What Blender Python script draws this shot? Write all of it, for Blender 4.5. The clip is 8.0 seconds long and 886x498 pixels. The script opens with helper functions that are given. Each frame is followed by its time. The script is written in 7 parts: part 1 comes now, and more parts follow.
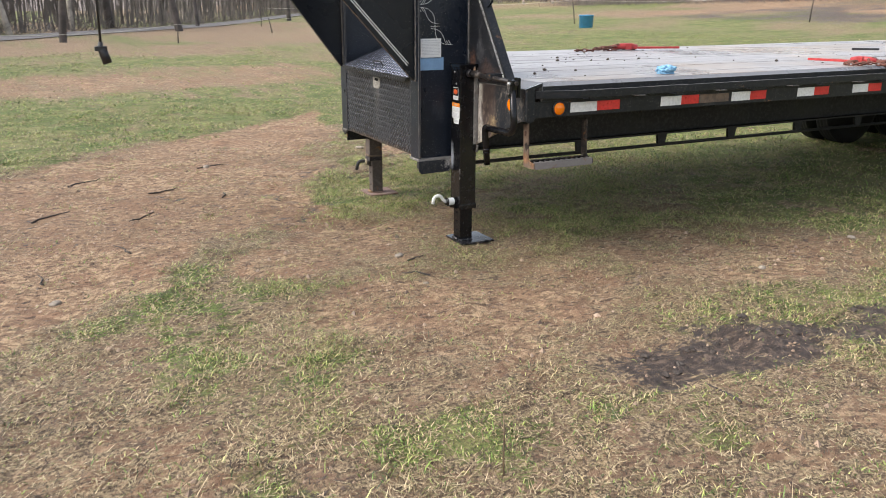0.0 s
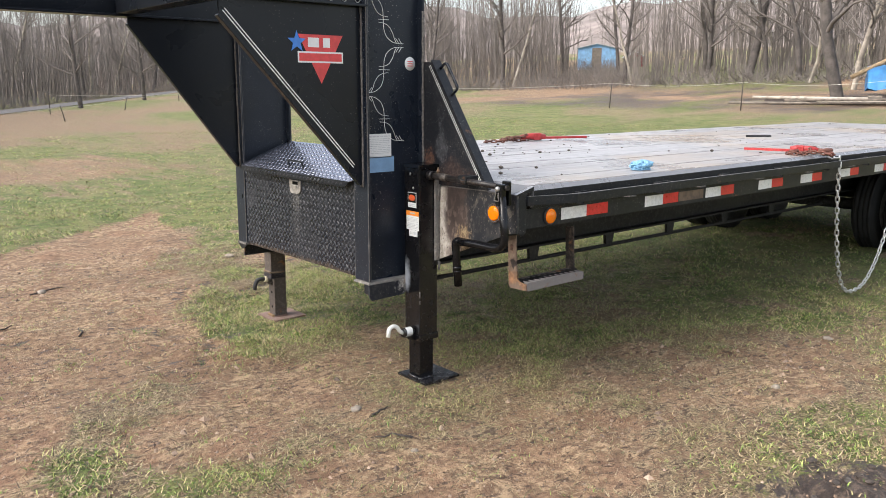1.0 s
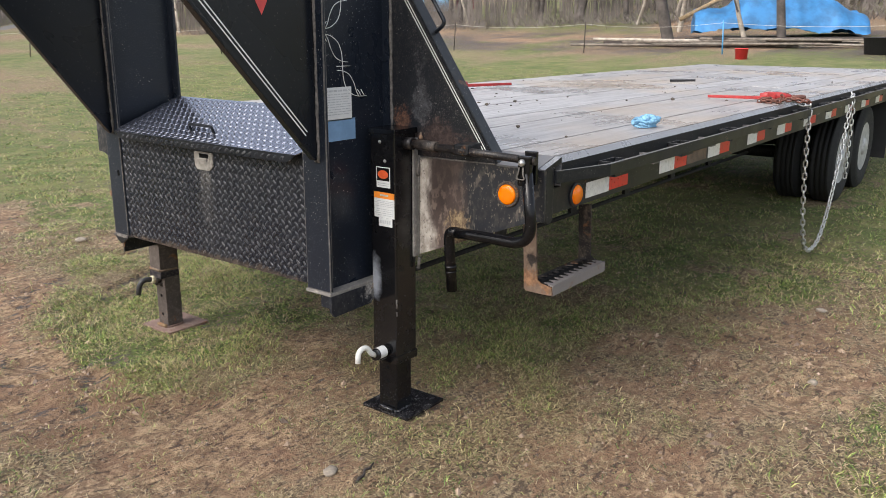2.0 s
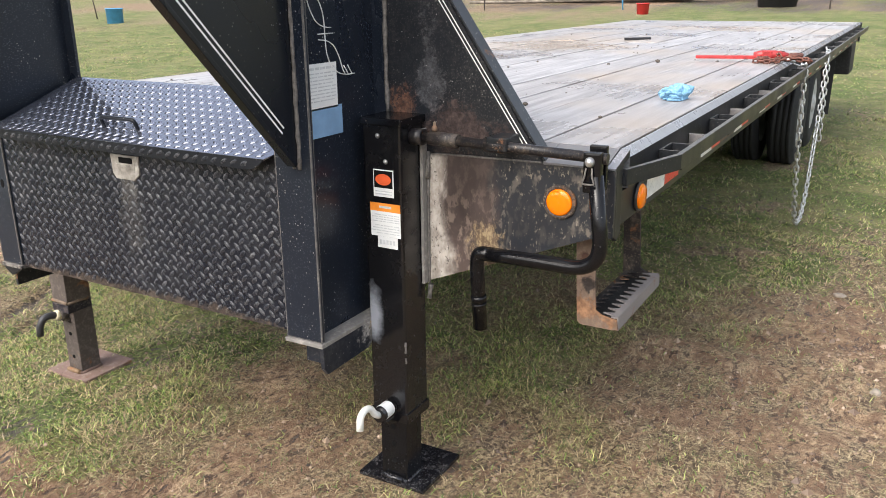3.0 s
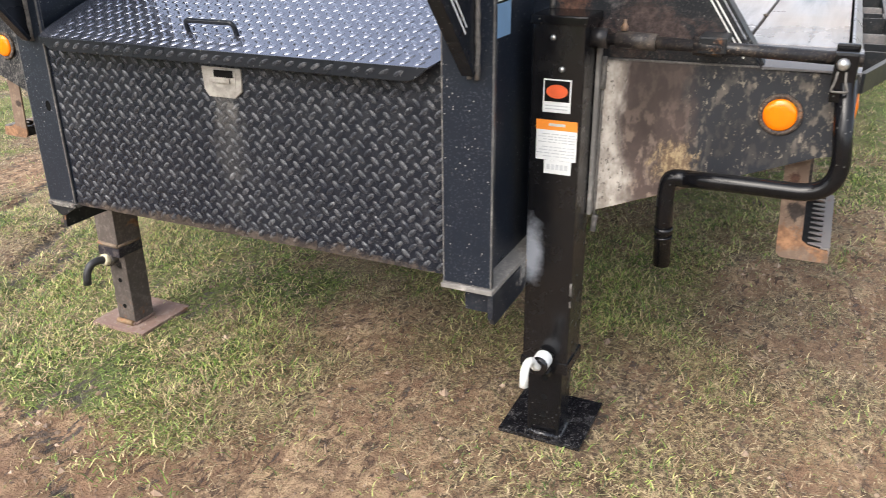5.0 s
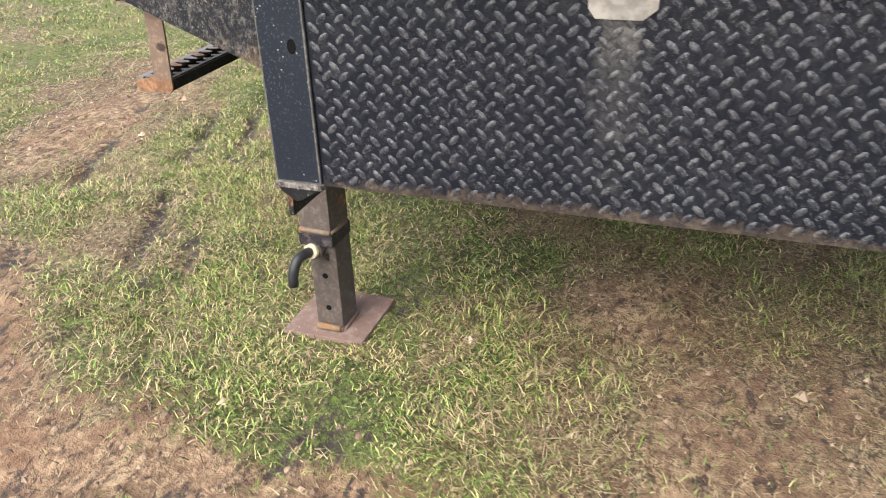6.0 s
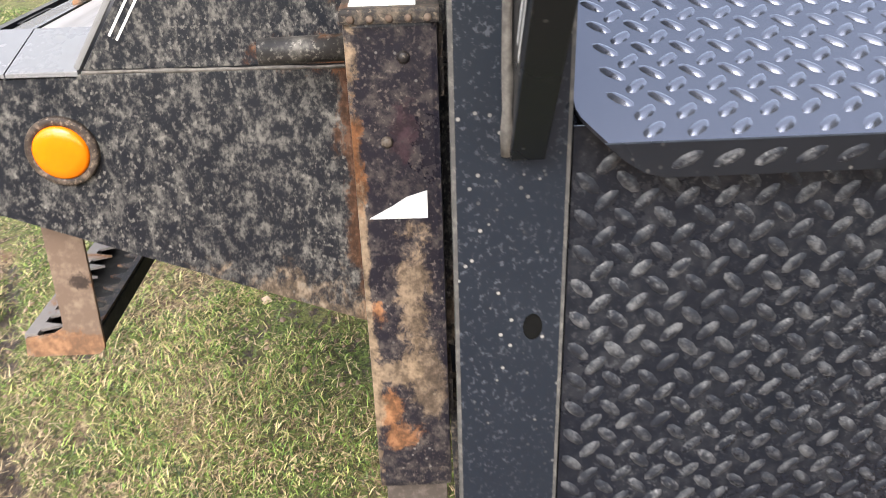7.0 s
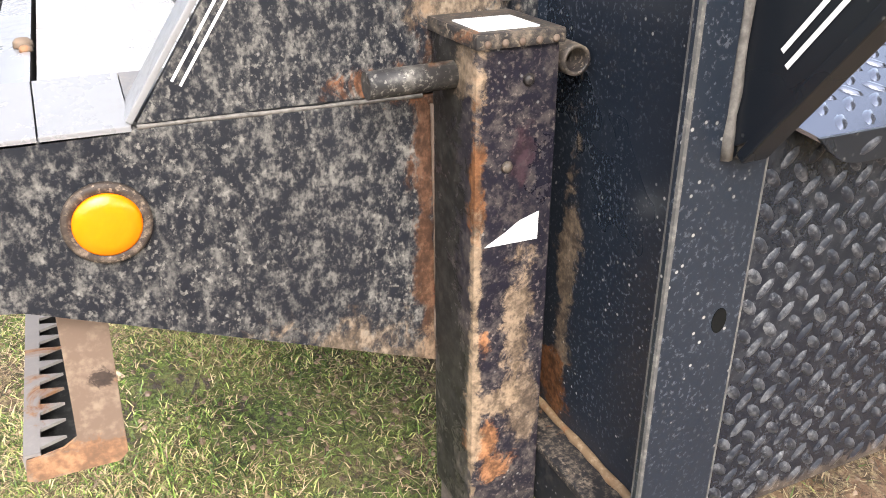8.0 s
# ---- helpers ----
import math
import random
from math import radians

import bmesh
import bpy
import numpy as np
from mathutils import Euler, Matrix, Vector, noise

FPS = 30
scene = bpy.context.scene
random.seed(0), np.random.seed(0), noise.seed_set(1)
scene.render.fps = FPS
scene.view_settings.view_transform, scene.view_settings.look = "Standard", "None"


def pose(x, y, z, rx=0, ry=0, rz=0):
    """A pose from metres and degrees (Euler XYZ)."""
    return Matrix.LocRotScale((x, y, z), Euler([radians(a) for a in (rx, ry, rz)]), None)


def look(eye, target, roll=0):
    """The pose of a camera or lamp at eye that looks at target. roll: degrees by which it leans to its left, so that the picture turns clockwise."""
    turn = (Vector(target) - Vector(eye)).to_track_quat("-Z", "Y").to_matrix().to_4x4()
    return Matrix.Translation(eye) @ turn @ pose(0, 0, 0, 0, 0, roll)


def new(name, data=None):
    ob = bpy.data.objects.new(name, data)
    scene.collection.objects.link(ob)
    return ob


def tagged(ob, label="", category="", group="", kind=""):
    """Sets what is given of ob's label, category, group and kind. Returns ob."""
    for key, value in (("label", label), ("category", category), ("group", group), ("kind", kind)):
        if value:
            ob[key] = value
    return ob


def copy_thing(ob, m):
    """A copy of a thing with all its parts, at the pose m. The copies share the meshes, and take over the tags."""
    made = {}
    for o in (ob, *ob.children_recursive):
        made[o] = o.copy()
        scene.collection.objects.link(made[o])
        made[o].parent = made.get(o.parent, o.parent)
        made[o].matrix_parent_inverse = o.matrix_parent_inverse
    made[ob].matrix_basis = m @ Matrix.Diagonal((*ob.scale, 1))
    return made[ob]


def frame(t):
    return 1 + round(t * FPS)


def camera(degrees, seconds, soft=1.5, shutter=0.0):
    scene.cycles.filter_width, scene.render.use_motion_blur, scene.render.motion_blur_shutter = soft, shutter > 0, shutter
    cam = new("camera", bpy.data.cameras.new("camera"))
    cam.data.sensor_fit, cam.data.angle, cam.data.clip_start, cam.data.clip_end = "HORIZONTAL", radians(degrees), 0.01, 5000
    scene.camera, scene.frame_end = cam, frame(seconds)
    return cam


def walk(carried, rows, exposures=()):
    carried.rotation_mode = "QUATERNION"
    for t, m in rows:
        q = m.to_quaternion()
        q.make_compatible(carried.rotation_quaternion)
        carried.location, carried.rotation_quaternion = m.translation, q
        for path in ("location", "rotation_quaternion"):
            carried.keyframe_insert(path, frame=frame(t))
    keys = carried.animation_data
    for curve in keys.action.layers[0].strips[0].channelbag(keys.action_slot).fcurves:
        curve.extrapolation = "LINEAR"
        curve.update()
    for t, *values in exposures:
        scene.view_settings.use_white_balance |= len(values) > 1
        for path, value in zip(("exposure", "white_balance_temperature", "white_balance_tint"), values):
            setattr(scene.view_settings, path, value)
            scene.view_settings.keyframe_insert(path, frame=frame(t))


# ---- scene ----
cam = camera(57.1, 8.0, soft=0.85, shutter=0.12)
PATH = [
    (0, (-2.349, -4.948, 1.416), (-1.483, -3.243, 0.832), 0.1),
    (0.5, (-2.417, -4.353, 1.416), (-1.3, -2.764, 0.941), 0.6),
    (1, (-2.496, -3.688, 1.416), (-1.213, -2.204, 1.028), 0.2),
    (1.5, (-2.424, -3.122, 1.381), (-1.005, -1.784, 0.934), 0.2),
    (1.7, (-2.341, -2.886, 1.391), (-0.869, -1.62, 0.912), 0.3),
    (3, (-1.819, -1.861, 1.372), (-0.165, -0.914, 0.765), -0.6),
    (3.5, (-1.684, -1.735, 1.371), (-0.016, -0.845, 0.719), -0.9),
    (4, (-1.665, -1.695, 1.328), (0.012, -0.853, 0.635), -0.7),
    (4.2, (-1.663, -1.673, 1.306), (0.02, -0.85, 0.607), -0.5),
    (5.3, (-1.811, -0.937, 1.275), (-0.174, -0.16, 0.428), -1.7),
    (5.5, (-1.8, -0.713, 1.245), (-0.175, 0.044, 0.359), -2.6),
    (6, (-1.609, -0.144, 1.171), (0.038, 0.471, 0.218), -2.2),
    (6.5, (-1.328, 0.366, 1.175), (0.402, 0.72, 0.236), -1.5),
    (7, (-0.935, 0.713, 1.207), (0.839, 0.678, 0.283), -1.9),
    (7.5, (-0.788, 0.955, 1.205), (0.929, 0.461, 0.306), -1.6),
    (8, (-0.818, 1.142, 1.206), (0.822, 0.405, 0.329), -0.3),
]

walk(cam, [(t, look(eye, target, roll)) for t, eye, target, roll in PATH],
     exposures=[(0.0, 0.27), (0.5, 0.58), (1.0, 0.38), (1.7, 0.07), (3.0, 0.5), (4.2, 0.7), (5.5, 0.58), (6.5, 0.72), (7.5, 0.9), (8.0, 1.13)])

# ---- light: an overcast winter day ----
SUN_ELEV, SUN_ROT = radians(44), radians(-75)
world = bpy.data.worlds.new("overcast_sky")
scene.world = world
world.use_nodes = True
wn, wl = world.node_tree.nodes, world.node_tree.links
wn.clear()
sky = wn.new("ShaderNodeTexSky")
sky.sky_type = "NISHITA"
sky.sun_disc = False
sky.sun_elevation, sky.sun_rotation = SUN_ELEV, SUN_ROT
sky.air_density, sky.dust_density, sky.ozone_density = 1.0, 4.0, 1.0
cloud = wn.new("ShaderNodeHueSaturation")
cloud.inputs["Saturation"].default_value = 0.5
cloud.inputs["Value"].default_value = 1.0
bg = wn.new("ShaderNodeBackground")
bg.inputs["Strength"].default_value = 0.315
wout = wn.new("ShaderNodeOutputWorld")
wl.new(sky.outputs[0], cloud.inputs["Color"])
wl.new(cloud.outputs[0], bg.inputs["Color"])
wl.new(bg.outputs[0], wout.inputs["Surface"])
sun = new("sun", bpy.data.lights.new("sun", "SUN"))
sun.data.energy, sun.data.angle, sun.data.color = 1.2, radians(60), (1.0, 0.96, 0.9)
sun.matrix_world = look((30 * math.sin(SUN_ROT) * math.cos(SUN_ELEV), 30 * math.cos(SUN_ROT) * math.cos(SUN_ELEV), 30 * math.sin(SUN_ELEV)), (0, 0, 0))

# ---- materials ----
def mat_new(name):
    m = bpy.data.materials.new(name)
    m.use_nodes = True
    m.node_tree.nodes.clear()
    nt = m.node_tree
    out = nt.nodes.new("ShaderNodeOutputMaterial")
    b = nt.nodes.new("ShaderNodeBsdfPrincipled")
    nt.links.new(b.outputs[0], out.inputs[0])
    return m, nt, b


def coords(nt, scale=(1, 1, 1), rot=(0, 0, 0)):
    g = nt.nodes.new("ShaderNodeNewGeometry")
    mp = nt.nodes.new("ShaderNodeMapping")
    mp.inputs["Scale"].default_value = scale
    mp.inputs["Rotation"].default_value = rot
    nt.links.new(g.outputs["Position"], mp.inputs["Vector"])
    return mp.outputs[0]


def noise_at(nt, vec, scale, detail=4.0, rough=0.6, distort=0.0):
    n = nt.nodes.new("ShaderNodeTexNoise")
    n.inputs["Scale"].default_value = scale
    n.inputs["Detail"].default_value = detail
    n.inputs["Roughness"].default_value = rough
    n.inputs["Distortion"].default_value = distort
    nt.links.new(vec, n.inputs["Vector"])
    return n.outputs[0]


def ramp(nt, value, lo, hi, a=0.0, b=1.0):
    r = nt.nodes.new("ShaderNodeMapRange")
    r.interpolation_type = "SMOOTHSTEP"
    r.inputs["From Min"].default_value, r.inputs["From Max"].default_value = lo, hi
    r.inputs["To Min"].default_value, r.inputs["To Max"].default_value = a, b
    nt.links.new(value, r.inputs["Value"])
    return r.outputs[0]


def mix(nt, fac, a, b):
    n = nt.nodes.new("ShaderNodeMix")
    n.data_type = "RGBA"
    for k, v in ((0, fac), (6, a), (7, b)):
        if isinstance(v, (int, float)):
            n.inputs[k].default_value = v
        elif isinstance(v, tuple):
            n.inputs[k].default_value = (*v, 1)
        else:
            nt.links.new(v, n.inputs[k])
    return n.outputs[2]


def mathn(nt, op, a, b=0.5):
    n = nt.nodes.new("ShaderNodeMath")
    n.operation = op
    for k, v in ((0, a), (1, b)):
        if isinstance(v, (int, float)):
            n.inputs[k].default_value = v
        else:
            nt.links.new(v, n.inputs[k])
    return n.outputs[0]


def bump(nt, b, height, strength=0.3, dist=0.002):
    n = nt.nodes.new("ShaderNodeBump")
    n.inputs["Strength"].default_value = strength
    n.inputs["Distance"].default_value = dist
    nt.links.new(height, n.inputs["Height"])
    nt.links.new(n.outputs[0], b.inputs["Normal"])


def patch_mask(nt, v, at, size):
    """A ragged round stain at a place on the thing; a size of 0 leaves that axis out."""
    g = nt.nodes.new("ShaderNodeNewGeometry")
    mp = nt.nodes.new("ShaderNodeMapping")
    k = [0.0 if q == 0 else 1.0 / q for q in size]
    mp.inputs["Location"].default_value = tuple(-p * q for p, q in zip(at, k))
    mp.inputs["Scale"].default_value = tuple(k)
    nt.links.new(g.outputs["Position"], mp.inputs["Vector"])
    ln_ = nt.nodes.new("ShaderNodeVectorMath")
    ln_.operation = "LENGTH"
    nt.links.new(mp.outputs[0], ln_.inputs[0])
    n = mathn(nt, "ADD", noise_at(nt, v, 48.0, 6, 0.75, 0.6), mathn(nt, "MULTIPLY", noise_at(nt, v, 11.0, 4, 0.6), 0.8))
    d = mathn(nt, "ADD", ln_.outputs["Value"], mathn(nt, "MULTIPLY", mathn(nt, "SUBTRACT", n, 0.9), 3.2))
    return ramp(nt, d, 1.15, 0.55)


def painted(name, base=(0.012, 0.013, 0.016), rough=0.32, dust=0.0, dust_col=(0.2, 0.19, 0.18), spots=0.0, rust=0.0,
            rust_col=(0.15, 0.07, 0.035), spot_scale=45.0, stretch=(1, 1, 1), film=0.0, metal=0.0, speck=0.0, patches=(), gloss=0.3):
    """Painted steel with a dust film, dried splash spots and rust patches."""
    m, nt, b = mat_new(name)
    v = coords(nt, stretch)
    col = base
    big = noise_at(nt, v, 2.3, 4, 0.6, 0.4)
    fine = mathn(nt, "ADD", mathn(nt, "MULTIPLY", noise_at(nt, v, spot_scale, 3, 0.65), 0.55), mathn(nt, "MULTIPLY", noise_at(nt, v, spot_scale * 2.7, 4, 0.7), 0.45))
    grain = noise_at(nt, v, 240.0, 2, 0.6)
    r = ramp(nt, big, 0.3, 0.7, rough - 0.06, rough + 0.1)
    b.inputs["Metallic"].default_value = metal
    b.inputs["Specular IOR Level"].default_value = gloss
    if film:
        col = mix(nt, ramp(nt, big, 0.2, 0.8, film * 0.5, film), col, dust_col)
    if dust:
        d = mathn(nt, "MULTIPLY", ramp(nt, fine, 0.46, 0.66), ramp(nt, big, 0.3, 0.62, 0.35, 1.0))
        d = mathn(nt, "MULTIPLY", d, dust)
        col = mix(nt, d, col, dust_col)
        r = mathn(nt, "ADD", r, mathn(nt, "MULTIPLY", d, 0.5))
    if speck:
        k2 = mathn(nt, "MULTIPLY", ramp(nt, noise_at(nt, v, 190.0, 3, 0.6), 0.55, 0.68), ramp(nt, noise_at(nt, v, 6.0, 4, 0.6), 0.35, 0.65, 0.25, 1.0))
        col = mix(nt, mathn(nt, "MULTIPLY", k2, speck), col, tuple(min(1.0, c_ * 1.25) for c_ in dust_col))
    if spots:
        vo = nt.nodes.new("ShaderNodeTexVoronoi")
        vo.inputs["Scale"].default_value = 75.0
        nt.links.new(v, vo.inputs["Vector"])
        s = ramp(nt, vo.outputs["Distance"], 0.17, 0.08)
        s = mathn(nt, "MULTIPLY", s, ramp(nt, noise_at(nt, v, 9.0, 3), 0.42, 0.6, 0.0, spots))
        col = mix(nt, s, col, (0.3, 0.29, 0.27))
    if rust:
        rn = noise_at(nt, v, 9.0, 6, 0.68, 0.6)
        k = ramp(nt, rn, 0.66 - 0.3 * rust, 0.74 - 0.3 * rust)
        rc = mix(nt, ramp(nt, noise_at(nt, v, 60.0, 3), 0.35, 0.7), rust_col, (0.26, 0.15, 0.085))
        col = mix(nt, k, col, rc)
        r = mathn(nt, "MAXIMUM", r, mathn(nt, "MULTIPLY", k, 0.85))
    for (px, py, pz), (rx, ry, rz), pc, amount in patches:
        k = patch_mask(nt, v, (px, py, pz), (rx, ry, rz))
        shade = mix(nt, ramp(nt, fine, 0.38, 0.66), tuple(q * 0.3 for q in pc), pc)
        col = mix(nt, mathn(nt, "MULTIPLY", k, amount), col, shade)
        r = mathn(nt, "MAXIMUM", r, mathn(nt, "MULTIPLY", k, 0.7 * amount))
    if isinstance(col, tuple):
        b.inputs["Base Color"].default_value = (*col, 1)
    else:
        nt.links.new(col, b.inputs["Base Color"])
    nt.links.new(r, b.inputs["Roughness"])
    bump(nt, b, mathn(nt, "ADD", mathn(nt, "MULTIPLY", grain, 0.3), fine), 0.12, 0.001)
    return m


def plain(name, col, rough=0.5, metal=0.0, vary=0.25, scale=30.0, bumpy=0.15, trans=0.0):
    m, nt, b = mat_new(name)
    v = coords(nt)
    n = noise_at(nt, v, scale, 4, 0.6)
    dark = tuple(c * (1 - vary) for c in col)
    light = tuple(min(1.0, c * (1 + vary)) for c in col)
    nt.links.new(mix(nt, ramp(nt, n, 0.3, 0.7), dark, light), b.inputs["Base Color"])
    nt.links.new(ramp(nt, n, 0.3, 0.7, max(0.05, rough - 0.08), min(1, rough + 0.08)), b.inputs["Roughness"])
    b.inputs["Metallic"].default_value = metal
    if bumpy:
        bump(nt, b, n, bumpy, 0.002)
    return m


TAN, ORANGE_RUST, DARK_RUST, PALE = (0.34, 0.25, 0.17), (0.38, 0.18, 0.085), (0.2, 0.085, 0.035), (0.4, 0.38, 0.35)
M_BLACK = painted("black_gloss_paint", base=(0.008, 0.0105, 0.016), rough=0.25, spots=0.5, film=0.03)
M_POST = painted("black_post_paint", base=(0.007, 0.0105, 0.018), rough=0.3, spots=1.0, film=0.03, speck=0.22, dust_col=(0.15, 0.165, 0.2))
M_POSTP = painted("black_post_paint_with_rusty_runs", base=(0.010, 0.0145, 0.023), rough=0.3, spots=1.2, film=0.03, gloss=0.32, speck=0.35, dust_col=(0.17, 0.18, 0.21),
                  patches=[((-0.075, 0, 0.74), (0.02, 0, 0.2), TAN, 0.6), ((-0.06, 0, 0.57), (0.04, 0, 0.05), DARK_RUST, 0.9)])
M_NECK = painted("black_neck_paint", base=(0.007, 0.009, 0.013), rough=0.27, spots=0.35, film=0.01)
M_PLATE = painted("mud_spotted_black_steel", base=(0.007, 0.009, 0.015), rough=0.3, dust=0.6, spot_scale=60, film=0.025, spots=0.4, speck=0.5,
                  stretch=(1, 1, 0.75), dust_col=(0.25, 0.235, 0.21),
                  patches=[((0, 0.796, 0.8), (0, 0.018, 0.28), (0.12, 0.055, 0.028), 0.9), ((0, 0.84, 0.98), (0, 0.06, 0.022), (0.2, 0.085, 0.04), 0.9), ((0, 0.99, 0.6), (0, 0.5, 0.09), TAN, 0.55), ((0, 0.76, 1.06), (0, 0.06, 0.03), TAN, 0.6)])
STREAK = [((0, 0.035, 0.86), (0, 0.035, 0.06), PALE, 0.22), ((0, 0.03, 0.76), (0, 0.04, 0.14), PALE, 0.1), ((0, 0.1, 0.52), (0, 0.9, 0.022), TAN, 0.25)]
M_BOX = painted("dusty_tread_plate", base=(0.006, 0.0085, 0.015), rough=0.22, dust=0.1, spot_scale=30, film=0.02, speck=0.2, dust_col=(0.19, 0.19, 0.195), patches=STREAK)
M_LUG = painted("worn_tread_lug", base=(0.011, 0.0135, 0.021), rough=0.27, dust=0.58, spot_scale=48, film=0.04, speck=0.5, dust_col=(0.195, 0.195, 0.2), patches=STREAK)
M_EDGE = painted("dust_lined_edge", base=(0.05, 0.05, 0.052), rough=0.55, dust=0.6, film=0.15, dust_col=(0.3, 0.28, 0.25))
M_LEDGE = painted("dusty_ledge_steel", base=(0.12, 0.115, 0.11), rough=0.7, dust=0.7, film=0.3, dust_col=(0.42, 0.39, 0.35), spot_scale=30)
M_TAB = painted("black_tab_steel", base=(0.012, 0.015, 0.022), rough=0.35, dust=0.2, spots=0.6, patches=[((-0.125, -0.65, 0.5), (0.055, 0, 0.06), PALE, 0.95), ((-0.105, -0.65, 0.53), (0.02, 0, 0.05), (0.45, 0.3, 0.15), 0.9)])
M_OLDLEDGE = painted("rust_scaled_black_ledge", base=(0.014, 0.014, 0.016), rough=0.5, dust=0.5, rust=0.2, spot_scale=60, speck=0.5, dust_col=(0.3, 0.24, 0.18),
                     patches=[((-0.3, 0.64, 0.52), (0.03, 0.06, 0), PALE, 0.7)])
M_TANRUST = painted("tan_rust_crust", base=(0.2, 0.13, 0.075), rough=0.85, dust=0.6, rust=0.3, spot_scale=60, dust_col=(0.42, 0.31, 0.2), rust_col=(0.22, 0.09, 0.035))
# lid and lugs: pale blue-grey base carries the sky's sheen on black plate
M_LIDLUG = painted("wet_lug_with_sky_sheen", base=(0.29, 0.305, 0.365), rough=0.18, film=0.03, spot_scale=25, dust_col=(0.25, 0.25, 0.26), metal=0.85)
M_LID = painted("wet_tread_plate_with_sky_sheen", base=(0.23, 0.244, 0.3), rough=0.15, film=0.03, spot_scale=25, dust_col=(0.25, 0.25, 0.26), metal=0.85)
M_RUSTY = painted("rusty_black_steel", base=(0.022, 0.02, 0.021), rough=0.42, dust=0.7, rust=0.26, film=0.02, spot_scale=14, speck=0.5, dust_col=(0.25, 0.2, 0.155), rust_col=(0.2, 0.085, 0.035))
M_SHAFT = painted("greasy_shaft_steel", base=(0.013, 0.0125, 0.014), rough=0.35, dust=0.32, rust=0.1, spot_scale=30, speck=0.4, dust_col=(0.26, 0.2, 0.15), rust_col=(0.2, 0.085, 0.035))
# dark patch on the outer side face paints its shade over rust and dust
M_OLDJACK = painted("old_black_enamel_with_rust_and_shaded_side", base=(0.014, 0.013, 0.02), rough=0.3, dust=0.35, rust=0.05, spots=0.5, speck=0.35, spot_scale=40, dust_col=(0.24, 0.2, 0.17), rust_col=DARK_RUST,
                    patches=[((-0.04, 0.792, 0.75), (0.075, 0.01, 0.5), (0.028, 0.026, 0.023), 0.95), ((-0.114, 0.787, 0.8), (0.012, 0.009, 0.35), TAN, 0.85), ((-0.115, 0.735, 0.71), (0.03, 0.022, 0.09), TAN, 0.75), ((-0.115, 0.72, 0.62), (0.03, 0.02, 0.07), TAN, 0.55), ((-0.115, 0.775, 0.70), (0.03, 0.013, 0.026), ORANGE_RUST, 0.9), ((-0.115, 0.775, 0.553), (0.03, 0.016, 0.024), ORANGE_RUST, 0.9), ((-0.115, 0.755, 0.51), (0.03, 0.03, 0.02), ORANGE_RUST, 0.8),
                             ((-0.115, 0.765, 0.612), (0.03, 0.03, 0.014), TAN, 0.8), ((-0.112, 0.788, 0.9), (0.012, 0.012, 0.1), DARK_RUST, 1.0), ((-0.114, 0.788, 0.66), (0.012, 0.009, 0.2), TAN, 0.9), ((-0.115, 0.735, 0.93), (0.03, 0.02, 0.035), (0.05, 0.024, 0.034), 0.8), ((-0.1, 0.785, 1.01), (0.03, 0.012, 0.03), TAN, 0.8)])
M_OLDCAP = painted("rust_edged_black_cap", base=(0.03, 0.027, 0.027), rough=0.5, dust=0.5, rust=0.2, spot_scale=40, speck=0.5, dust_col=(0.33, 0.26, 0.19), rust_col=(0.22, 0.1, 0.05))
M_GUSSET = painted("black_gusset_paint_rusty_at_the_jack", base=(0.008, 0.010, 0.014), rough=0.38, dust=0.16, spots=0.7, film=0.015, speck=0.3, dust_col=(0.2, 0.18, 0.16),
                   patches=[((0, -0.70, 1.07), (0, 0.05, 0.05), (0.2, 0.1, 0.065), 0.85), ((0, -0.83, 1.03), (0, 0.16, 0.06), (0.09, 0.062, 0.055), 0.9), ((0, -0.785, 1.15), (0, 0.035, 0.14), (0.2, 0.2, 0.21), 0.35)])
M_RUST = painted("brown_rusted_steel", base=(0.12, 0.085, 0.065), rough=0.75, rust=0.35, dust=0.5, dust_col=(0.26, 0.21, 0.17), rust_col=(0.17, 0.085, 0.045))
M_OLDPAINT = painted("weathered_old_paint", base=(0.15, 0.11, 0.08), rough=0.7, rust=0.4, dust=0.5, dust_col=(0.3, 0.24, 0.18), rust_col=(0.24, 0.12, 0.06))
M_FOOT = painted("soil_dusted_rusty_plate", base=(0.19, 0.125, 0.105), rough=0.75, dust=0.5, rust=0.22, spot_scale=25, dust_col=(0.36, 0.3, 0.26))
M_UNDER2 = painted("dull_grey_brown_steel", base=(0.05, 0.04, 0.036), rough=0.6, dust=0.4, rust=0.12, film=0.15, dust_col=(0.25, 0.21, 0.18))
M_STRAP = painted("tan_weathered_strap_steel", base=(0.15, 0.105, 0.078), rough=0.75, rust=0.26, dust=0.6, dust_col=(0.3, 0.23, 0.17), rust_col=(0.15, 0.07, 0.04), spot_scale=30,
                  patches=[((0, -1.212, 0.65), (0, 0.018, 0.022), (0.035, 0.03, 0.03), 0.9), ((0, -1.2, 0.72), (0, 0.013, 0.014), (0.11, 0.045, 0.03), 0.8), ((0, 1.178, 0.68), (0, 0.014, 0.014), (0.05, 0.035, 0.03), 0.9), ((0, 0, 0.582), (0, 0, 0.03), (0.42, 0.2, 0.09), 0.6)])
M_TREADSTEP = painted("scuffed_grey_step_steel", base=(0.17, 0.155, 0.15), rough=0.5, dust=0.4, rust=0.25, film=0.12, dust_col=(0.28, 0.26, 0.24))
M_JACK = painted("fresh_black_enamel", base=(0.005, 0.005, 0.006), rough=0.2, spots=0.25, gloss=0.3)
